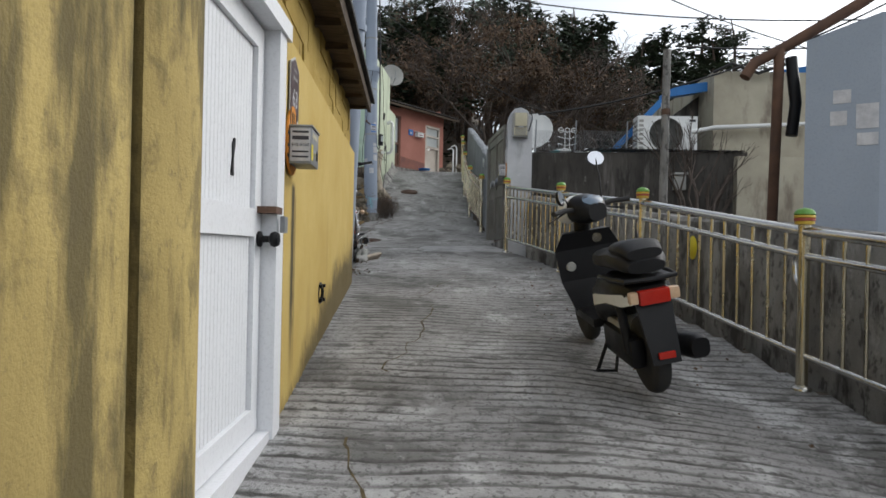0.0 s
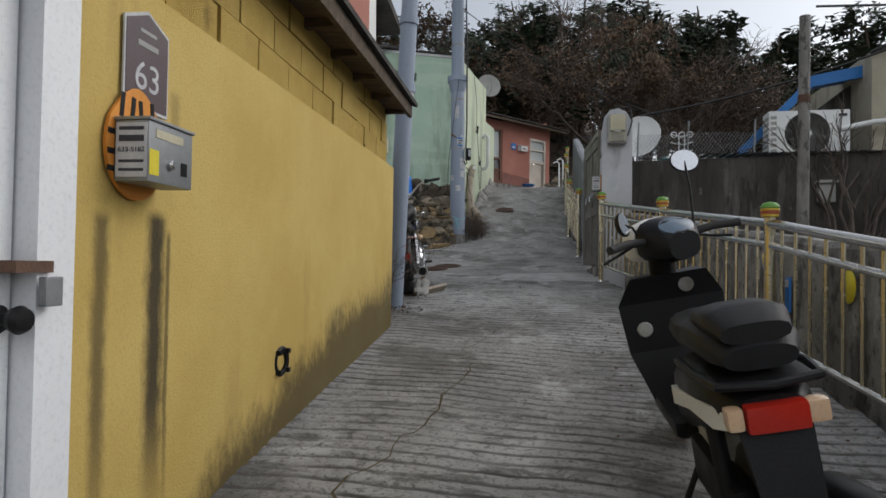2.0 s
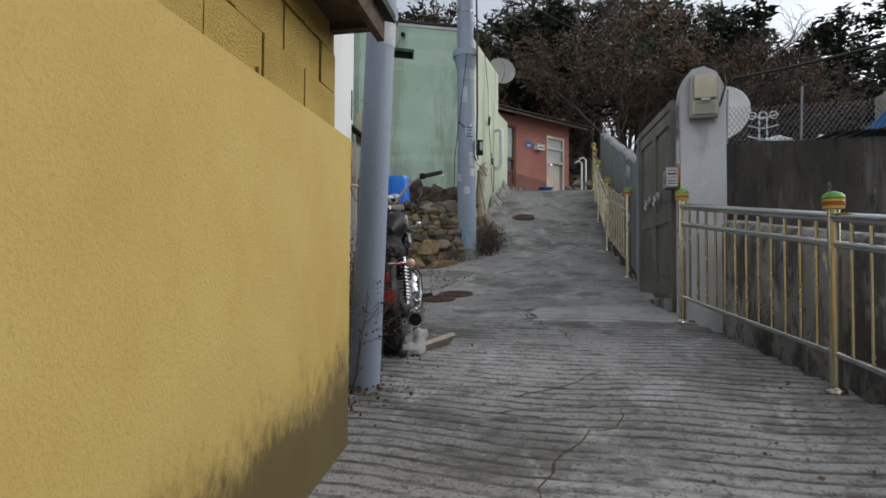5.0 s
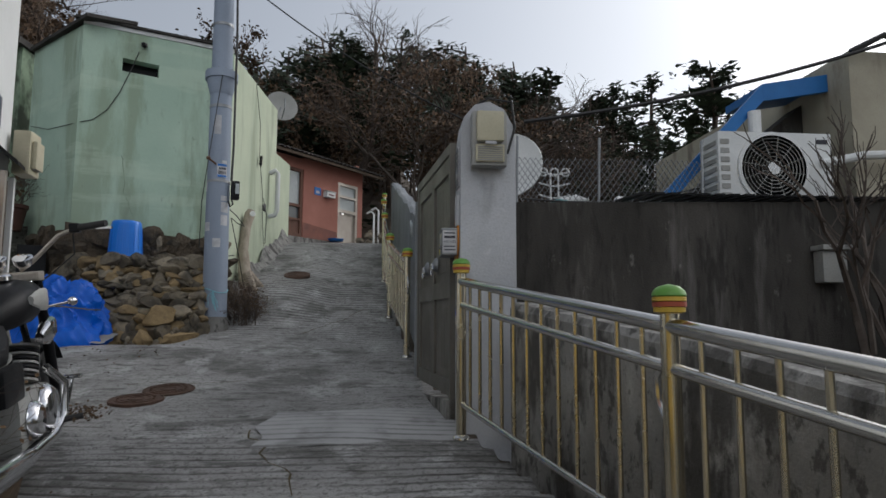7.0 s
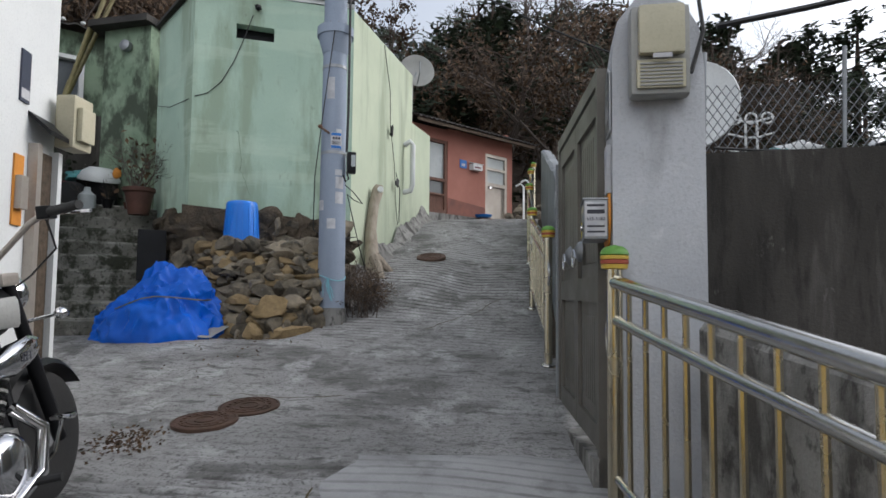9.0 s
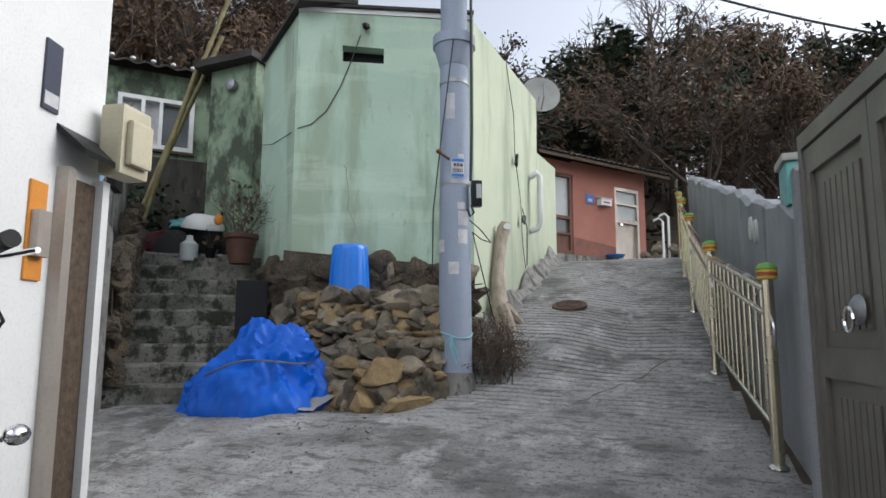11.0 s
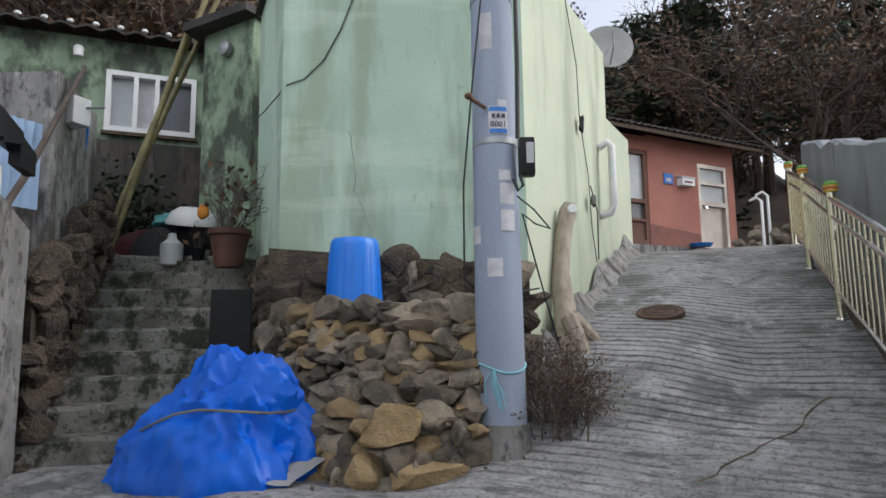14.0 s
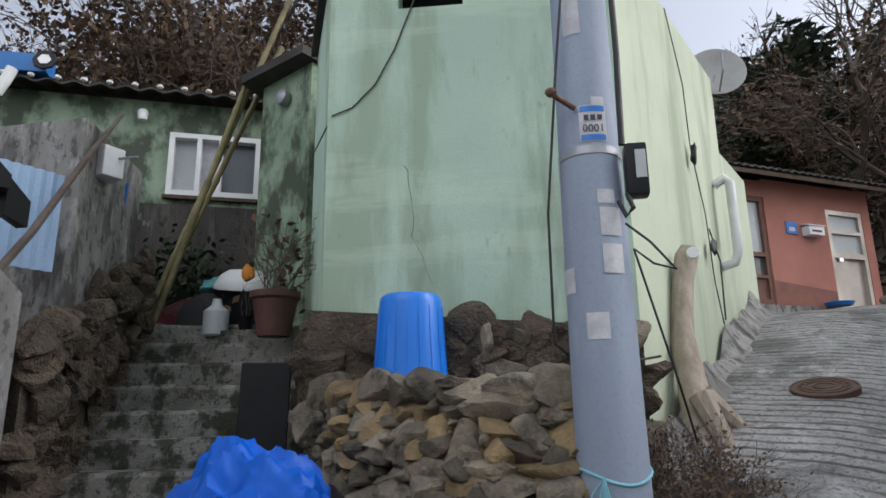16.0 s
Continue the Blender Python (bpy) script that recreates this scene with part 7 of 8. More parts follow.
# ---- valley side: neighbour's yard ----
def air_conditioner():
    a = thing("air_conditioner", (4.18, 12.6, 3.12), "white outdoor air conditioner unit with round fan grille", "air conditioner")
    part("case", Mesh().cbox((3.64, 12.50, 3.13), (4.70, 12.84, 3.80), 0.02), m_whiteplastic, a, smooth=True)
    c = pose(4.14, 12.497, 3.465, 90, 0, 0)
    # flat dark disc in place of the shaded hollow behind the grille
    part("fan_recess", Mesh().lathe([(0.001, 0.0), (0.30, 0.0), (0.30, 0.003), (0.001, 0.003)], 36, c), m_dark_concrete, a)
    for k in range(9):
        r = 0.04 + k * 0.033
        part("grille_ring", Mesh().lathe([(r, 0.012), (r + 0.006, 0.016), (r + 0.006, 0.012)], 32, c), m_grey_plastic, a)
    for k in range(12):
        an = 2 * math.pi * k / 12
        part("grille_spoke", Mesh().tube([c @ Vector((0.03 * math.cos(an), 0.03 * math.sin(an), 0.012)), c @ Vector((0.31 * math.cos(an + 0.35), 0.31 * math.sin(an + 0.35), 0.012))], 0.004, 4), m_grey_plastic, a)
    part("hub", Mesh().lathe([(0.001, 0.02), (0.055, 0.018), (0.06, 0.01)], 20, c), m_whiteplastic, a)
    part("rim", Mesh().lathe([(0.30, 0.0), (0.30, 0.02), (0.33, 0.015), (0.335, 0.0)], 36, c), m_whiteplastic, a, smooth=True)
    for k in range(7):
        z = 3.2 + k * 0.08
        part("side_vent", Mesh().box((3.632, 12.53, z), (3.642, 12.80, z + 0.04)), m_grey_plastic, a)
        part("front_vent", Mesh().box((3.66, 12.494, z), (3.74, 12.501, z + 0.045)), m_grey_plastic, a)
    part("label", Mesh().box((4.55, 12.495, 3.70), (4.66, 12.499, 3.74)), m_print, a)
    for x in (3.75, 4.6):
        part("foot", Mesh().box((x, 12.48, 3.05), (x + 0.06, 12.86, 3.129)), m_grey_plastic, a)
    a.matrix_basis = Matrix.Translation((-0.22, -0.50, -0.10)) @ a.matrix_basis


air_conditioner()


def neighbour():
    h = thing("blue_roof_house", (5.5, 13.5, 1.0), "cream rendered house with peeling walls and blue roof edge", "house")
    part("wall", Mesh().prism([(5.05, 12.6), (6.75, 12.6), (6.75, 17), (5.05, 17)], 0.0, 4.65), m_creamwall, h)
    part("wall", Mesh().prism([(3.5, 13.3), (5.04, 13.3), (5.04, 13.55), (3.5, 13.55)], 0.0, [3.15, 4.36, 4.36, 3.15]), m_dark_concrete, h)
    part("wall", Mesh().prism([(5.13, 11.75), (6.6, 11.75), (6.6, 11.95), (5.13, 11.95)], -0.2, 3.0), m_creamwall, h)
    part("roof", Mesh().prism([(4.381, 12.95), (7.0, 12.95), (7.0, 13.6), (4.381, 13.6)], [4.34, 4.80, 4.80, 4.34], [4.42, 4.88, 4.88, 4.42]), m_bluepaint, h)
    part("fascia", Mesh().prism([(3.20, 12.90), (4.38, 12.90), (4.38, 12.945), (3.20, 12.945)], [3.0, 4.25, 4.25, 3.0], [3.16, 4.42, 4.42, 3.16]), m_bluepaint, h)
    part("fascia", Mesh().prism([(4.381, 12.90), (7.0, 12.90), (7.0, 12.945), (4.381, 12.945)], [4.25, 4.70, 4.70, 4.25], [4.42, 4.88, 4.88, 4.42]), m_bluepaint, h)
    part("roof_pipe", Mesh().tube([(4.25, 12.85, 3.85), (4.25, 12.85, 4.12)], 0.06, 12), m_whiteplastic, h)
    part("gutter_pipe", Mesh().tube([(4.6, 12.45, 3.52), (5.0, 12.42, 3.60), (6.7, 12.45, 3.7)], 0.04, 10), m_whiteplastic, h)
    part("cable", Mesh().tube([(5.0, 12.5, 4.6), (5.3, 12.45, 4.75), (5.8, 12.5, 4.6), (6.4, 12.4, 4.8)], 0.03, 6), m_wire, h)
    h.matrix_basis = Matrix.Translation((-0.24, -0.45, -0.10)) @ h.matrix_basis
    st = thing("wall_meter", (4.0, 11.65, 2.2), "old grey meter box on the dark wall", "meter box")
    part("case", Mesh().cbox((3.86, 11.33, 2.32), (4.06, 11.449, 2.57), 0.02), m_grey_plastic, st, smooth=True)
    part("hood", Mesh().cbox((3.84, 11.29, 2.57), (4.08, 11.449, 2.61), 0.01), m_grey_plastic, st)
    # panel clad shed and pipes close by
    p = thing("panel_shed", (3.9, 6.6, 0.5), "smooth grey-blue panel clad shed with paper notices", "shed")
    part("body", Mesh().prism([(3.43, 6.5), (3.93, 6.2), (5.6, 6.2), (5.6, 8.5), (4.75, 8.5)], 0.0, [3.25, 3.42, 3.46, 3.4, 3.25]), m_panel, p)
    dn = Vector((0.5, -0.3, 0)).normalized()
    nn = Vector((-0.3, -0.5, 0)).normalized()
    for s0, z0, w, hh in ((0.22, 2.64, 0.14, 0.12), (0.20, 2.44, 0.13, 0.13), (0.40, 2.40, 0.17, 0.22), (0.41, 2.25, 0.16, 0.11)):
        q = [Vector((3.43, 6.5, 0)) + dn * s + nn * d for s, d in ((s0, 0.001), (s0, 0.004), (s0 + w, 0.004), (s0 + w, 0.001))]
        part("notice", Mesh().prism([(v.x, v.y) for v in q], z0, z0 + hh), m_paper, p)
    q = thing("iron_post", (3.72, 7.6, 0.5), "rusty brown iron post carrying a pipe", "post")
    part("post", Mesh().tube([(3.62, 7.55, 0.2), (3.70, 7.55, 3.5)], 0.055, 12), m_rust, q, smooth=True)
    part("pipe", Mesh().tube([(3.35, 7.6, 3.2), (3.45, 7.6, 3.36), (3.75, 7.55, 3.52), (4.3, 7.2, 3.85), (5.4, 6.9, 4.6)], 0.06, 12), m_rust, q, smooth=True)
    part("hose_wrap", Mesh().tube([(3.80, 7.5, 3.4), (3.86, 7.5, 2.9), (3.82, 7.5, 2.55)], 0.06, 10), m_black, q, smooth=True)
    cp = thing("concrete_post", (2.66, 8.2, 0.5), "thin grey concrete post with cables", "post")
    part("post", Mesh().tube([(2.66, 8.2, 0.0), (2.69, 8.2, 3.68)], [0.055, 0.045], 12), m_concrete, cp, smooth=True)
    part("band", Mesh().tube([(2.685, 8.2, 2.9), (2.685, 8.2, 2.97)], 0.053, 12), m_rust, cp)
    d2 = thing("satellite_dish", (1.75, 13.3, 2.9), "pale round satellite dish behind the pillar", "satellite dish")
    part("reflector", Mesh().lathe([(0.001, -0.05), (0.16, -0.035), (0.30, 0.0), (0.36, 0.04), (0.355, 0.048), (0.29, 0.01), (0.15, -0.025), (0.001, -0.04)], 26, pose(1.69, 12.85, 3.53, 75, 0, -20)), m_whiteplastic, d2, smooth=True)
    part("mast", Mesh().tube([(1.72, 12.95, 2.4), (1.72, 12.95, 3.5)], 0.025, 8), m_galv, d2)
    rk = thing("drying_rack", (2.6, 14.5, 2.0), "white ornamental iron rack above the yard wall", "rack")
    for x in (2.55, 2.65):
        part("upright", Mesh().tube([(x, 14.5, 1.4), (x, 14.5, 3.85)], 0.012, 8), m_whiteplastic, rk)
    for z in (3.55, 3.7, 3.85):
        part("rung", Mesh().tube([(2.4, 14.5, z + 0.04), (2.55, 14.5, z), (2.65, 14.5, z), (2.8, 14.5, z + 0.04)], 0.010, 8), m_whiteplastic, rk)
    for x in (2.46, 2.6, 2.74):
        part("ring", Mesh().tube([(x + 0.05 * math.cos(k * 0.6283), 14.5, 3.88 + 0.05 * math.sin(k * 0.6283)) for k in range(11)], 0.010, 6), m_whiteplastic, rk)
    fence = thing("wire_mesh_fence", (2.4, 12.15, 2.9), "chain link mesh panel along the wall top", "fence")
    for i in range(2):
        mm = Mesh()
        for k in range(-8, 44):
            x0 = 1.62 + k * 0.048
            pts = []
            for j in range(7):
                z = 2.93 + j * 0.085
                x = x0 + (j * 0.06 if i == 0 else -j * 0.06)
                if 1.55 < x < 3.28:
                    pts.append((x, 12.15 + 0.004 * i + 0.03 * math.sin(x * 4), z))
            if len(pts) > 1:
                mm.tube(pts, 0.0032, 3, cap=False)
        part("mesh", mm, m_galv, fence)
    for x in (1.6, 2.3, 3.2):
        part("post", Mesh().tube([(x, 12.16, 2.6), (x + 0.03, 12.16, 3.62)], 0.012, 8), m_galv, fence)
    fence.matrix_basis = Matrix.Translation((-0.03, -0.30, -0.06)) @ fence.matrix_basis
    rng = random.Random(9)
    for i in range(16):
        bt = thing("plastic_bottle", (1.9 + i * 0.08, 12.05, 2.92), "crumpled clear plastic bottle on the wall top", "bottle", group="bottles on the wall")
        rot = pose(0, 0, 0, rng.uniform(60, 110), rng.uniform(0, 360), rng.uniform(0, 360))
        part("body", Mesh().lathe([(0.001, -0.12), (0.045, -0.115), (0.048, 0.0), (0.042, 0.06), (0.016, 0.11), (0.016, 0.13), (0.001, 0.132)], 12, Matrix.Translation((1.9 + i * 0.075, 12.05 + rng.uniform(-0.1, 0.1), 2.955 + rng.uniform(0, 0.1))) @ rot), m_teal if i % 4 == 1 else m_whiteplastic, bt, smooth=True)
    sup = solid("wall_dark_ledge", Mesh().box((1.55, 11.66, 0.5), (3.5, 12.3, 2.90)), m_dark_concrete, "concrete ledge behind the yard wall", "ledge")
    fl = thing("float", (2.6, 6.9, 1.3), "yellow plastic float hung on the low wall", "float")
    part("disc", Mesh().lathe([(0.001, 0.03), (0.08, 0.025), (0.12, 0.0)], 18, pose(2.56, 6.9, 1.31, 0, -90, 0)), m_yellowtape, fl, smooth=True)
    bs = thing("blue_board", (2.4, 7.6, 1.2), "narrow blue sign board on the low wall", "sign")
    part("board", Mesh().cbox((2.375, 7.55, 1.08), (2.39, 7.66, 1.36), 0.003), m_hose, bs)
    part("stripe", Mesh().box((2.371, 7.57, 1.28), (2.3745, 7.64, 1.34)), m_paper, bs)
    # blue-white junk on the grey wall and pipes at its far end
    jk = thing("water_meter_box", (0.98, 14.3, 3.2), "pale blue plastic box and pipes on the grey wall", "box")
    part("box", Mesh().cbox((0.90, 14.1, 3.22), (1.12, 14.4, 3.50), 0.03), m_teal, jk, smooth=True)
    part("lid", Mesh().cbox((0.88, 14.08, 3.50), (1.14, 14.42, 3.55), 0.015), m_grey_plastic, jk)
    part("pipe", Mesh().tube([(0.95, 13.9, 3.2), (0.93, 13.9, 3.4), (0.95, 14.1, 3.42)], 0.025, 8), m_galv, jk)
    ds = thing("wall_disc", (0.83, 15.2, 3.2), "pale round plate fixed to the grey wall", "plate")
    for y in (15.2, 15.42):
        part("disc", Mesh().lathe([(0.001, 0.02), (0.09, 0.018), (0.10, 0.0)], 20, pose(0.845 - 0.042 * (y - 15.2), y, 3.22 + 0.28 * (y - 15.2), 0, -90, 0)), m_frosted, ds)
    fp = thing("garden_pipes", (0.0, 24.4, 4.15), "white plastic pipes and rubble at the top of the lane", "pipe")
    for x, y, t in ((0.10, 24.6, 4.95), (0.22, 24.9, 5.1)):
        part("pipe", Mesh().tube([(x, y, 4.1), (x, y, t), (x - 0.08, y, t + 0.08), (x - 0.2, y, t + 0.02)], 0.026, 10), m_whiteplastic, fp, smooth=True)
    for i in range(14):
        rb = thing("garden_stone", (-0.3 + 0.09 * i, 25.2, 4.2), "rough garden stone beside the house", "stone", group="garden stones")
        part("stone", Mesh().blob((-0.35 + rng.random() * 0.9, 24.7 + rng.random() * 1.0, 4.22 + rng.random() * 0.25), (0.12, 0.1, 0.09), i, 0.3, 2), m_rock, rb)


neighbour()


# ---- upper left: house with the white window, and the clutter before it ----
def window_house():
    h = thing("window_house", (-8.0, 18.3, 3.3), "old mouldy green house with corrugated roof and white window", "house")
    a, b = Vector((-10.007, 15.829, 0)), Vector((-6.71, 19.317, 0))
    d = (b - a).normalized()
    n = Vector((d.y, -d.x, 0))

    def seg(s0, s1, d0, d1):
        pts = [a + d * s0 + n * d0, a + d * s0 + n * d1, a + d * s1 + n * d1, a + d * s1 + n * d0]
        return [(p.x, p.y) for p in pts]
    L = (b - a).length
    w0, w1, z0, z1 = 2.40, 3.60, 5.51, 6.41
    for s0, s1, q0, q1 in ((0, w0, 3.0, 6.86), (w0, w1, 3.0, z0), (w0, w1, z1, 6.86), (w1, L, 3.0, 6.86)):
        part("wall", Mesh().prism(seg(s0, s1, -0.2, 0.0), q0, q1), m_green_old, h)
    part("dado", Mesh().prism(seg(1.9, L, 0.001, 0.03), 3.2, 5.38), m_dark_concrete, h)
    win = part("window", Mesh().prism(seg(w0, w1, -0.12, -0.10), z0, z1), m_glass, h, "white sliding window with curtain behind")
    for s0, s1, q0, q1 in ((w0, w0 + 0.07, z0, z1), (w1 - 0.07, w1, z0, z1), (w0 + 0.07, w1 - 0.07, z1 - 0.07, z1), (w0 + 0.07, w1 - 0.07, z0, z0 + 0.08), (w0 + 0.36, w0 + 0.42, z0 + 0.08, z1 - 0.07), (w0 + 0.64, w0 + 0.70, z0 + 0.08, z1 - 0.07)):
        part("frame", Mesh().prism(seg(s0, s1, -0.099, 0.04), q0, q1), m_whiteplastic, win)
    part("curtain", Mesh().prism(seg(w0 + 0.07, w0 + 0.36, -0.099, -0.09), z0 + 0.08, z1 - 0.07), m_frosted, win)
    part("curtain", Mesh().prism(seg(w0 + 0.42, w0 + 0.64, -0.099, -0.09), z0 + 0.08, z1 - 0.07), m_paper, win)
    part("sill", Mesh().prism(seg(w0 - 0.03, w1 + 0.03, 0.0, 0.07), z0 - 0.05, z0 - 0.002), m_wood, win)
    rings = []
    for k in range(136):
        s0 = -0.5 + k * 0.03875
        hz = 0.025 * math.cos(s0 * 2 * math.pi / 0.31)
        e0, e1 = a + d * s0 + n * 0.32, a + d * s0 - n * 2.5
        rings.append([(e0.x, e0.y, 6.86 + hz), (e1.x, e1.y, 7.7 + hz), (e1.x, e1.y, 7.74 + hz), (e0.x, e0.y, 6.89 + hz)])
    roof = skin(rings)
    part("roof", roof, m_roofing, h)
    for k in range(15):
        p = a + d * (0.1 + 0.31 * k) + n * 0.31
        part("roof_bolt", Mesh().blob((p.x, p.y, 6.93), (0.05, 0.05, 0.035), k, 0.05, 1), m_whiteplastic, h)
    p = a + d * 2.05
    part("lamp", Mesh().lathe([(0.001, 0), (0.06, 0.0), (0.07, 0.12), (0.05, 0.15), (0.001, 0.15)], 14, pose(p.x + 0.07, p.y - 0.07, 6.52)), m_whiteplastic, h, smooth=True)
    col = thing("green_outhouse", (-6.2, 18.1, 3.3), "mouldy green plaster outhouse corner", "outhouse")
    part("wall", Mesh().prism([(-6.35, 17.42), (-5.45, 17.30), (-5.3, 18.9), (-6.75, 19.1)], 3.2, 6.42), m_green_old, col)
    part("roof", Mesh().prism([(-6.5, 17.2), (-5.4, 17.1), (-5.3, 18.95), (-6.85, 19.15)], 6.425, 6.53), m_roofing, col)
    part("vent_cap", Mesh().lathe([(0.04, 0), (0.09, 0.02), (0.09, 0.1), (0.03, 0.13)], 14, pose(-5.87, 17.35, 6.10, 85, 0, -5)), m_galv, col, smooth=True)
    bl = thing("blue_awning", (-9.6, 16.8, 6.9), "blue painted sheet awning with flower emblem", "awning")
    part("sheet", Mesh().prism([(-11.0, 14.7), (-9.15, 16.25), (-9.35, 16.45), (-11.2, 14.9)], [7.05, 6.98, 6.98, 7.05], [7.33, 7.22, 7.22, 7.33]), m_bluepaint, bl)
    part("emblem", Mesh().lathe([(0.001, 0.02), (0.14, 0.02), (0.15, 0.0)], 8, pose(-9.1, 16.2, 7.1, 80, 0, 45)), m_black, bl)
    part("petal", Mesh().lathe([(0.06, 0.03), (0.08, 0.03), (0.08, 0.021)], 6, pose(-9.1, 16.2, 7.1, 80, 0, 45)), m_whiteplastic, bl)
    part("pipe", Mesh().tube([(-9.35, 15.95, 6.95), (-9.4, 15.9, 6.75), (-9.45, 15.85, 6.6)], 0.07, 10), m_whiteplastic, bl)


window_house()


def clutter():
    rng = random.Random(31)
    for k, (p, q) in enumerate((((-6.95, 16.5, 3.42), (-6.35, 17.9, 8.2)), ((-7.1, 16.6, 3.42), (-6.5, 17.8, 7.2)), ((-6.85, 16.55, 3.42), (-6.52, 17.32, 6.55)))):
        bp = thing("bamboo_pole", p, "long weathered bamboo pole leaning against the roof", "pole", group="bamboo poles")
        m = Mesh()
        a, b = Vector(p), Vector(q)
        n = 16
        pts, rs = [], []
        for i in range(n + 1):
            c = a.lerp(b, i / n)
            pts += [c, c.lerp(b, 0.004)]
            rs += [0.038, 0.03]
        part("cane", Mesh().tube(pts[:-1], rs[:-1], 8), m_bamboo, bp, smooth=True)
    pn = thing("plastic_board", (-4.45, 16.1, 2.4), "flat black plastic panel standing on the steps", "panel")
    part("board", Mesh().cbox((-0.17, -0.02, 0), (0.17, 0.02, 0.66), 0.008, pose(-4.27, 15.78, 2.36, -6, 0, 35)), m_black, pn)
    pot = thing("plant_pot", (-5.3, 17.0, 3.37), "large terracotta pot with bare twigs", "plant pot")
    part("pot", Mesh().lathe([(0.001, 0.0), (0.17, 0.0), (0.24, 0.34), (0.27, 0.36), (0.27, 0.42), (0.23, 0.42), (0.22, 0.38)], 20, Matrix.Translation((-4.98, 16.5, 3.30)) @ Matrix.Diagonal((0.8, 0.8, 0.9, 1))), m_terracotta, pot, smooth=True)
    tw = Mesh()
    for i in range(14):
        branchy(tw, Vector((-5.0 + rng.uniform(-0.1, 0.1), 16.55 + rng.uniform(-0.1, 0.1), 3.6)), Vector((rng.gauss(0, 0.4), rng.gauss(0, 0.4), 1)).normalized(), 0.35, 0.008, 4, rng, 0.6)
    part("twig_crown", tw, m_bare, pot)
    lv = Mesh()
    for i in range(60):
        c = Vector((-5.1 + rng.gauss(0, 0.22), 16.7 + rng.gauss(0, 0.2), 4.05 + rng.gauss(0, 0.3)))
        u2 = Vector((rng.gauss(0, 1), rng.gauss(0, 1), rng.gauss(0, 1))).normalized() * 0.05
        lv.add([c, c + u2 + u2.orthogonal() * 0.4, c + u2 * 2, c + u2 - u2.orthogonal() * 0.4], [(0, 1, 2, 3)])
    part("leaves", lv, m_brown_leaf, pot)
    part("fruit", Mesh().blob((-5.35, 16.5, 3.9), (0.06, 0.06, 0.08), 2, 0.1, 2), m_orange, pot, "orange plastic scrap")
    sh = thing("shrub", (-8.0, 17.4, 3.37), "dark evergreen shrub below the window", "shrub")
    lv = Mesh()
    for i in range(900):
        c = Vector((-7.9 + rng.gauss(0, 0.3), 17.6 + rng.gauss(0, 0.25), 4.15 + rng.gauss(0, 0.30)))
        u2 = Vector((rng.gauss(0, 1), rng.gauss(0, 1), rng.gauss(0, 1))).normalized() * 0.06
        lv.add([c, c + u2 + u2.orthogonal() * 0.4, c + u2 * 2, c + u2 - u2.orthogonal() * 0.4], [(0, 1, 2, 3)])
    part("leaves", lv, m_needles, sh)
    part("stem", Mesh().tube([(-7.9, 17.6, 3.3), (-7.9, 17.6, 4.5)], 0.03, 6), m_bare, sh)
    bas = thing("basin", (-6.7, 17.0, 3.37), "maroon plastic basin at the stair top", "basin")
    part("bowl", Mesh().lathe([(0.22, 0.0), (0.34, 0.24), (0.36, 0.25), (0.33, 0.25), (0.2, 0.02)], 24, pose(-6.72, 17.0, 3.52, 35, 0, 20)), m_maroon, bas, smooth=True)
    tub = thing("wash_tub", (-6.0, 16.9, 3.37), "white plastic tub upturned on clutter", "tub")
    part("bowl", Mesh().lathe([(0.30, 0.0), (0.30, 0.03), (0.24, 0.14), (0.15, 0.20), (0.001, 0.21)], 24, pose(-6.05, 17.05, 3.90, 8, 10, 0)), m_whiteplastic, tub, smooth=True)
    part("stand", Mesh().cbox((-6.3, 16.85, 3.37), (-5.82, 17.2, 3.89), 0.03), m_black, tub)
    tl = thing("teal_bag", (-6.4, 16.95, 3.7), "crumpled teal plastic bag", "bag")
    part("bag", Mesh().blob((-6.38, 16.95, 3.95), (0.14, 0.12, 0.08), 4, 0.4, 3), m_teal, tl, smooth=True)
    tyr = thing("black_tub", (-6.3, 16.75, 3.37), "round black rubber tub", "tub")
    part("ring", Mesh().lathe([(0.16, -0.08), (0.25, -0.06), (0.27, 0.0), (0.25, 0.06), (0.16, 0.08)], 22, pose(-6.3, 16.78, 3.60, 75, 0, 25)), m_rubber, tyr, smooth=True)
    wb = thing("water_bottle", (-5.85, 16.65, 3.37), "clear pale blue water jug", "jug")
    part("jug", Mesh().lathe([(0.10, 0.0), (0.12, 0.02), (0.12, 0.24), (0.05, 0.30), (0.04, 0.36), (0.001, 0.36)], 16, Matrix.Translation((-5.9, 16.62, 3.37))), m_frosted, wb, smooth=True)
    for i in range(6):
        jar = thing("kimchi_jar", (-7.4, 17.2, 3.37), "dark glazed clay jar in the cluttered yard", "jar", group="clay jars")
        k = rng.uniform(0.7, 1.1)
        part("jar", Mesh().lathe([(0.10 * k, 0), (0.17 * k, 0.15 * k), (0.17 * k, 0.28 * k), (0.11 * k, 0.36 * k), (0.13 * k, 0.38 * k), (0.001, 0.42 * k)], 18, Matrix.Translation((-8.2 + i * 0.42, 17.3 + rng.uniform(-0.1, 0.2), 3.37))), m_rust if i % 2 else m_black, jar, smooth=True)
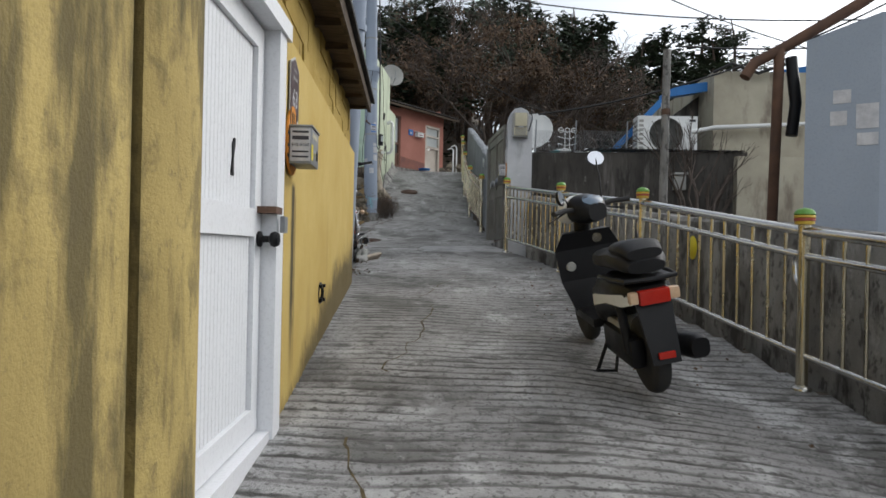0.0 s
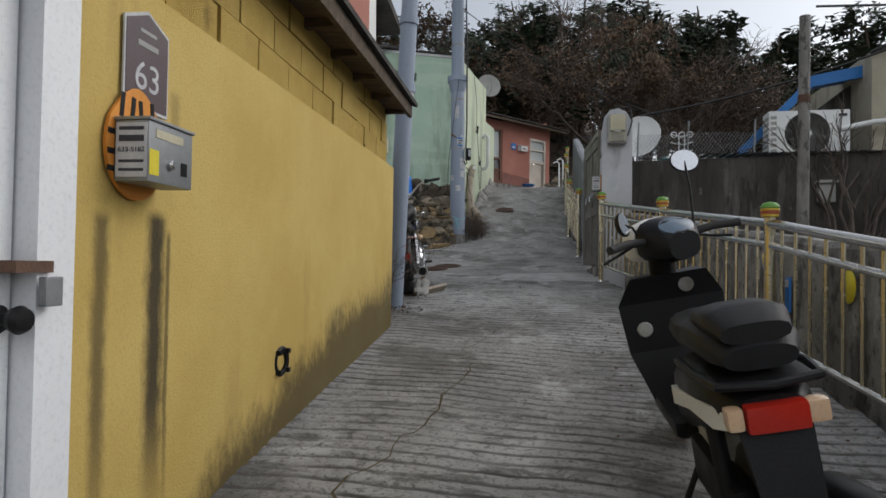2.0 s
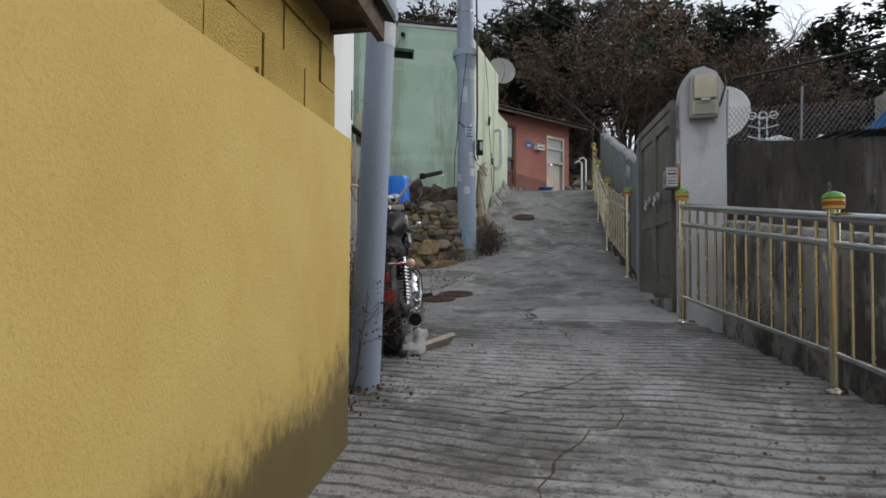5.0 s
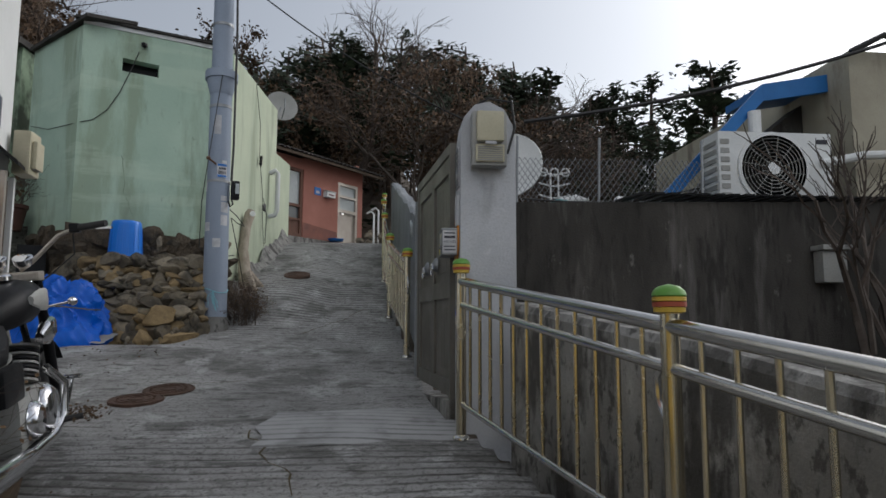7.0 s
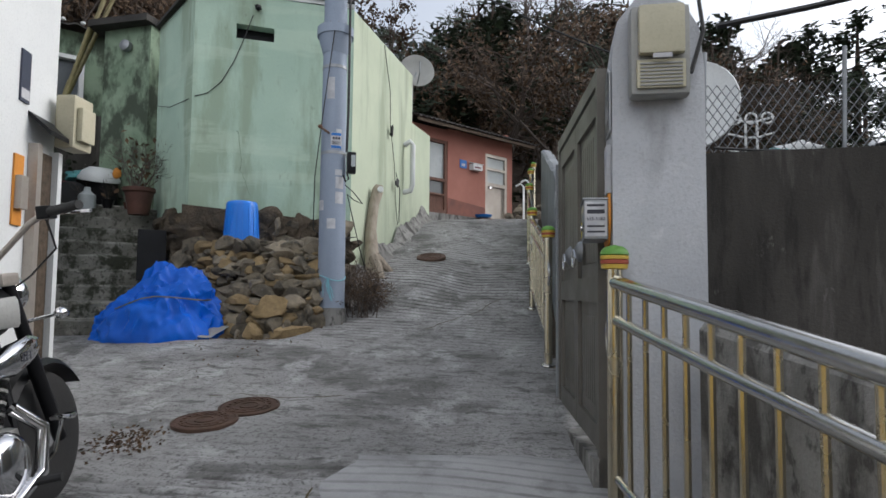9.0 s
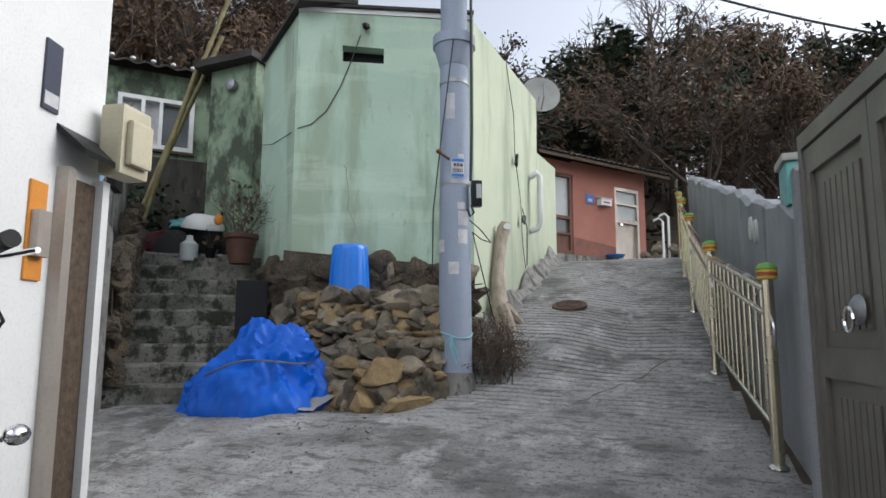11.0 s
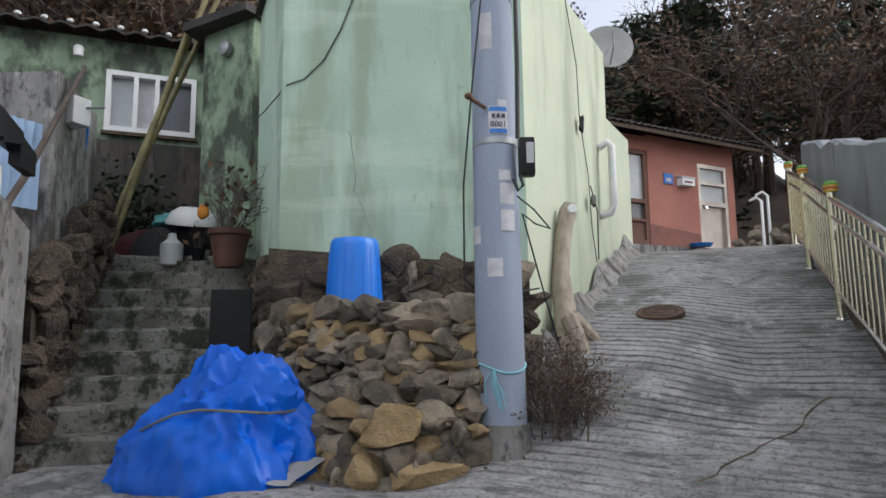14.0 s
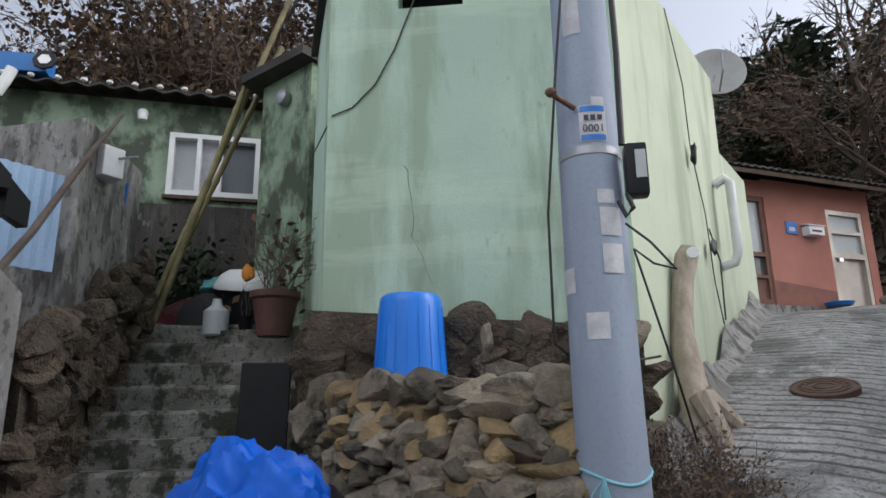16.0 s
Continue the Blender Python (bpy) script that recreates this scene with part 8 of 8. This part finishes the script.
    for i in range(9):
        k = rng.uniform(0.6, 1.0)
        px, py = -6.9 + 0.2 * i, 16.9 + rng.uniform(-0.15, 0.25)
        fp = thing("flower_pot", (px, py, 3.42), "small dark plastic flower pot with dry stalks", "flower pot", group="flower pots")
        part("pot", Mesh().lathe([(0.07 * k, 0.0), (0.11 * k, 0.18 * k), (0.12 * k, 0.2 * k), (0.10 * k, 0.2 * k), (0.09 * k, 0.16 * k)], 16, Matrix.Translation((px, py, 3.42))), (m_black, m_terracotta, m_grey_plastic)[i % 3], fp, smooth=True)
        stalk = Mesh()
        for j in range(3):
            branchy(stalk, Vector((px, py, 3.42 + 0.12 * k)), Vector((rng.gauss(0, 0.3), rng.gauss(0, 0.3), 1)).normalized(), 0.16, 0.005, 3, rng, 0.6)
        part("stalk", stalk, m_bare, fp)
    hs = thing("garden_hose", (-6.5, 16.0, 4.3), "coiled blue garden hose on the wall", "hose")
    for k in range(4):
        dx = 0.02 * k
        part("coil", Mesh().tube([(-6.28 - dx, 15.82, 4.75), (-6.40 - dx, 15.85, 4.3), (-6.55 - dx, 15.95, 3.8), (-6.62 - dx, 16.0, 3.55), (-6.5 - dx, 15.93, 3.6), (-6.36 - dx, 15.85, 4.2), (-6.26 - dx, 15.82, 4.73)], 0.014, 6), m_hose, hs, smooth=True)
    part("nozzle", Mesh().cbox((-6.5, 15.86, 4.2), (-6.38, 15.92, 4.5), 0.02), m_orange, hs)
    fl = thing("flood_light", (-5.95, 15.5, 4.75), "white flood light box on the block wall", "lamp")
    part("case", Mesh().cbox((-6.0, 15.32, 4.58), (-5.78, 15.5, 4.84), 0.015), m_whiteplastic, fl)
    part("arm", Mesh().tube([(-5.78, 15.45, 4.75), (-5.6, 15.5, 4.74)], 0.012, 6), m_galv, fl)
    sb = thing("blue_sheet", (-5.5, 14.9, 3.9), "pale blue corrugated plastic sheet leaning on the block wall", "sheet")
    rings = []
    for k in range(41):
        y0 = 14.2 + k * 0.02
        wv = 0.012 * math.cos(k * math.pi / 2)
        rings.append([(-5.72 + wv, y0, 3.7), (-5.715 + wv, y0, 3.7), (-5.715 + wv, y0, 4.45), (-5.72 + wv, y0, 4.45)])
    cs = skin(rings)
    part("sheet", cs, surface("pale_blue_plastic", (0.30, 0.42, 0.58), (0.25, 0.36, 0.50), 0.5, 3, 60, 0.05), sb)
    stk = thing("branch_prop", (-5.4, 14.6, 3.2), "crooked wooden branch propped on the wall", "branch")
    part("branch", Mesh().tube([(-5.2, 14.3, 3.3), (-5.4, 14.7, 3.9), (-5.62, 15.1, 4.6), (-5.9, 15.5, 5.2)], [0.03, 0.028, 0.025, 0.015], 7), m_bare, stk)


clutter()


# ---- small plants, litter ----
def dry_plant(x, y, h, n, seed, label, spread=0.5):
    rng = random.Random(seed)
    z = ground_z(x, y)
    t = thing("dry_plant", (x, y, z), label, "plant")
    m = Mesh()
    for i in range(n):
        branchy(m, Vector((x + rng.gauss(0, 0.10), y + rng.gauss(0, 0.10), z - 0.02)), Vector((rng.gauss(0, spread), rng.gauss(0, spread), 1)).normalized(), h * 0.36, 0.007, 4, rng, 0.55)
    part("stem", m, m_bare, t)
    lv = Mesh()
    pts = m.v
    for i in range(n * 40):
        c = Vector(pts[rng.randrange(len(pts))]) + Vector((rng.gauss(0, 0.02), rng.gauss(0, 0.02), rng.gauss(0, 0.02)))
        u2 = Vector((rng.gauss(0, 1), rng.gauss(0, 1), rng.gauss(0, 1))).normalized() * 0.012
        lv.add([c, c + u2 + u2.orthogonal() * 0.5, c + u2 * 2, c + u2 - u2.orthogonal() * 0.5], [(0, 1, 2, 3)])
    part("foliage", lv, m_brown_leaf, t)


dry_plant(-1.47, 8.95, 1.15, 12, 51, "withered brown weed bush beside the pole", 0.12)
dry_plant(-1.42, 8.6, 0.8, 8, 52, "withered brown weed bush beside the yellow wall", 0.12)
dry_plant(-1.44, 15.80, 0.55, 26, 53, "brown twiggy bush beside the tall pole", 0.35)
dry_plant(-1.50, 16.05, 0.6, 20, 54, "brown twiggy bush on the lane's edge", 0.35)
bare_tree(4.05, 10.95, 3.7, 641, 6, "bare young tree with knobbly grey branches behind the railing", "yard trees", spread=0.24)

rag = thing("rubbish_bags", (-1.15, 9.7, 1.05), "torn pale sacks and planks dumped beside the pole", "rubbish")
part("sack", Mesh().blob((-1.14, 9.6, 1.13), (0.09, 0.13, 0.12), 6, 0.6, 3), m_grey_plastic, rag, smooth=True)
part("plank", Mesh().cbox((-0.02, -0.25, 0), (0.02, 0.25, 0.16), 0.004, pose(-1.2, 9.7, 1.06, 30, 20, 10)), m_wood, rag)
part("plank", Mesh().cbox((-0.02, -0.2, 0), (0.02, 0.25, 0.12), 0.004, pose(-1.05, 9.75, 1.05, 10, 40, -20)), m_deadwood, rag)


def litter():
    rng = random.Random(90)
    m = Mesh()
    for cx, cy, s, n in ((-1.25, 8.6, 0.12, 260), (-1.85, 11.95, 0.10, 260), (-1.3, 9.6, 0.2, 160), (1.5, 8.0, 0.6, 90), (-2.3, 14.6, 0.4, 70), (-1.25, 8.2, 0.12, 90), (1.9, 5.6, 0.5, 60)):
        for i in range(n):
            x, y = rng.gauss(cx, s), rng.gauss(cy, s * 1.4)
            z = ground_z(x, y) + rng.uniform(0.004, 0.03)
            u2 = Vector((rng.gauss(0, 1), rng.gauss(0, 1), rng.gauss(0, 0.35))).normalized() * rng.uniform(0.008, 0.019)
            v2 = u2.orthogonal() * 0.5
            c = Vector((x, y, z))
            m.add([c - u2, c + v2, c + u2, c - v2], [(0, 1, 2, 3)])
    tagged(new("leaf_litter", m.data("leaf_litter", m_brown_leaf)), "scattered brown dead leaves on the concrete", "leaves", "", "stuff")
    g = Mesh()
    for i in range(420):
        x, y = rng.uniform(-2.95, -2.0), rng.uniform(15.62, 15.95)
        h = rng.uniform(0.03, 0.12)
        a = rng.uniform(0, 6.28)
        g.add([(x, y, 2.75), (x + 0.008 * math.cos(a), y + 0.008 * math.sin(a), 2.75), (x + 0.04 * math.cos(a + 1), y + 0.04 * math.sin(a + 1), 2.76 + h)], [(0, 1, 2)])
    tagged(new("grass_tuft", g.data("grass_tuft", m_grass)), "short green grass on top of the stone wall", "grass", "", "stuff")
    cr = Mesh()
    for (x, y, dx, dy, n) in ((-0.15, 6.9, 0.02, 0.10, 16), (-0.4, 8.3, 0.09, 0.03, 9), (-0.25, 8.6, 0.05, 0.09, 8), (0.1, 1.9, -0.02, 0.10, 14), (0.7, 2.1, 0.10, -0.03, 12), (-1.9, 13.05, 0.10, 0.02, 10), (-0.6, 15.3, 0.05, 0.12, 12), (-0.2, 4.4, 0.01, 0.12, 20), (0.05, 10.2, -0.05, 0.11, 12)):
        for i in range(n):
            x2, y2 = x + dx + rng.gauss(0, 0.03), y + dy + rng.gauss(0, 0.03)
            p, q = Vector((x, y, 0)), Vector((x2, y2, 0))
            s = (q - p).normalized().cross(Vector((0, 0, 1))) * rng.uniform(0.003, 0.008)
            cr.add([(v.x, v.y, ground_z(v.x, v.y) + 0.018 * noise.noise((v.x * 0.9, v.y * 0.9, 3)) + 0.006 * noise.noise((v.x * 6, v.y * 6, 1)) + 0.003) for v in (p - s, p + s, q + s, q - s)], [(0, 1, 2, 3)])
            x, y = x2, y2
    tagged(new("road_cracks", cr.data("road_cracks", m_dark_brown)), "dark cracks in the concrete lane", "cracks", "", "stuff")


litter()


def aprons():
    """Rough concrete fillet along the green wall, and the paler slab before the gate."""
    m = Mesh()
    nu, nv = 60, 8
    for i in range(nu + 1):
        y = 16.45 + 5.0 * i / nu
        for j in range(nv + 1):
            s = j / nv
            x = -1.86 + 0.42 * s * (0.85 + 0.35 * noise.noise((y * 0.9, 3, 0)))
            z = lane(y) + 0.42 * (1 - s) ** 1.6 * (0.8 + 0.5 * noise.noise((y * 1.1, 8, 0))) + 0.10 * noise.noise((x * 6, y * 4, 2)) * (1 - s) - 0.01
            m.v.append((x, y, z))
    m.f = [(i * (nv + 1) + j, i * (nv + 1) + j + 1, (i + 1) * (nv + 1) + j + 1, (i + 1) * (nv + 1) + j) for i in range(nu) for j in range(nv)]
    solid("bank_concrete", m, m_concrete, "rough lumpy concrete fillet along the green wall", "bank", smooth=True)
    p = Mesh()
    nu, nv = 16, 24
    for i in range(nu + 1):
        for j in range(nv + 1):
            s, t = i / nu, j / nv
            x = -0.35 + 1.40 * t + 0.10 * noise.noise((s * 3, 1, 0)) * (1 - t)
            y = 11.15 + 0.95 * s - 0.12 * (1 - t) + 0.06 * noise.noise((t * 4, 6, 0))
            z = ground_z(min(x, rail_x(y) + 0.05), y) + 0.018 * noise.noise((x * 0.9, y * 0.9, 3)) + 0.016 * math.sin(math.pi * min(1, max(0, s))) ** 0.3
            p.v.append((x, y, z))
    p.f = [(i * (nv + 1) + j, i * (nv + 1) + j + 1, (i + 1) * (nv + 1) + j + 1, (i + 1) * (nv + 1) + j)[::-1] for i in range(nu) for j in range(nv)]
    solid("slab_patch", p, surface("pale_patched_concrete", (0.40, 0.40, 0.40), (0.30, 0.30, 0.30), 0.85, 2, 70, 0.5, grooves=True, stains=[((0.17, 0.17, 0.165), 3, (1, 1, 1), 0.56, 0.66, 0.6)]), "paler concrete slab patch before the gate", "slab", smooth=True)


aprons()
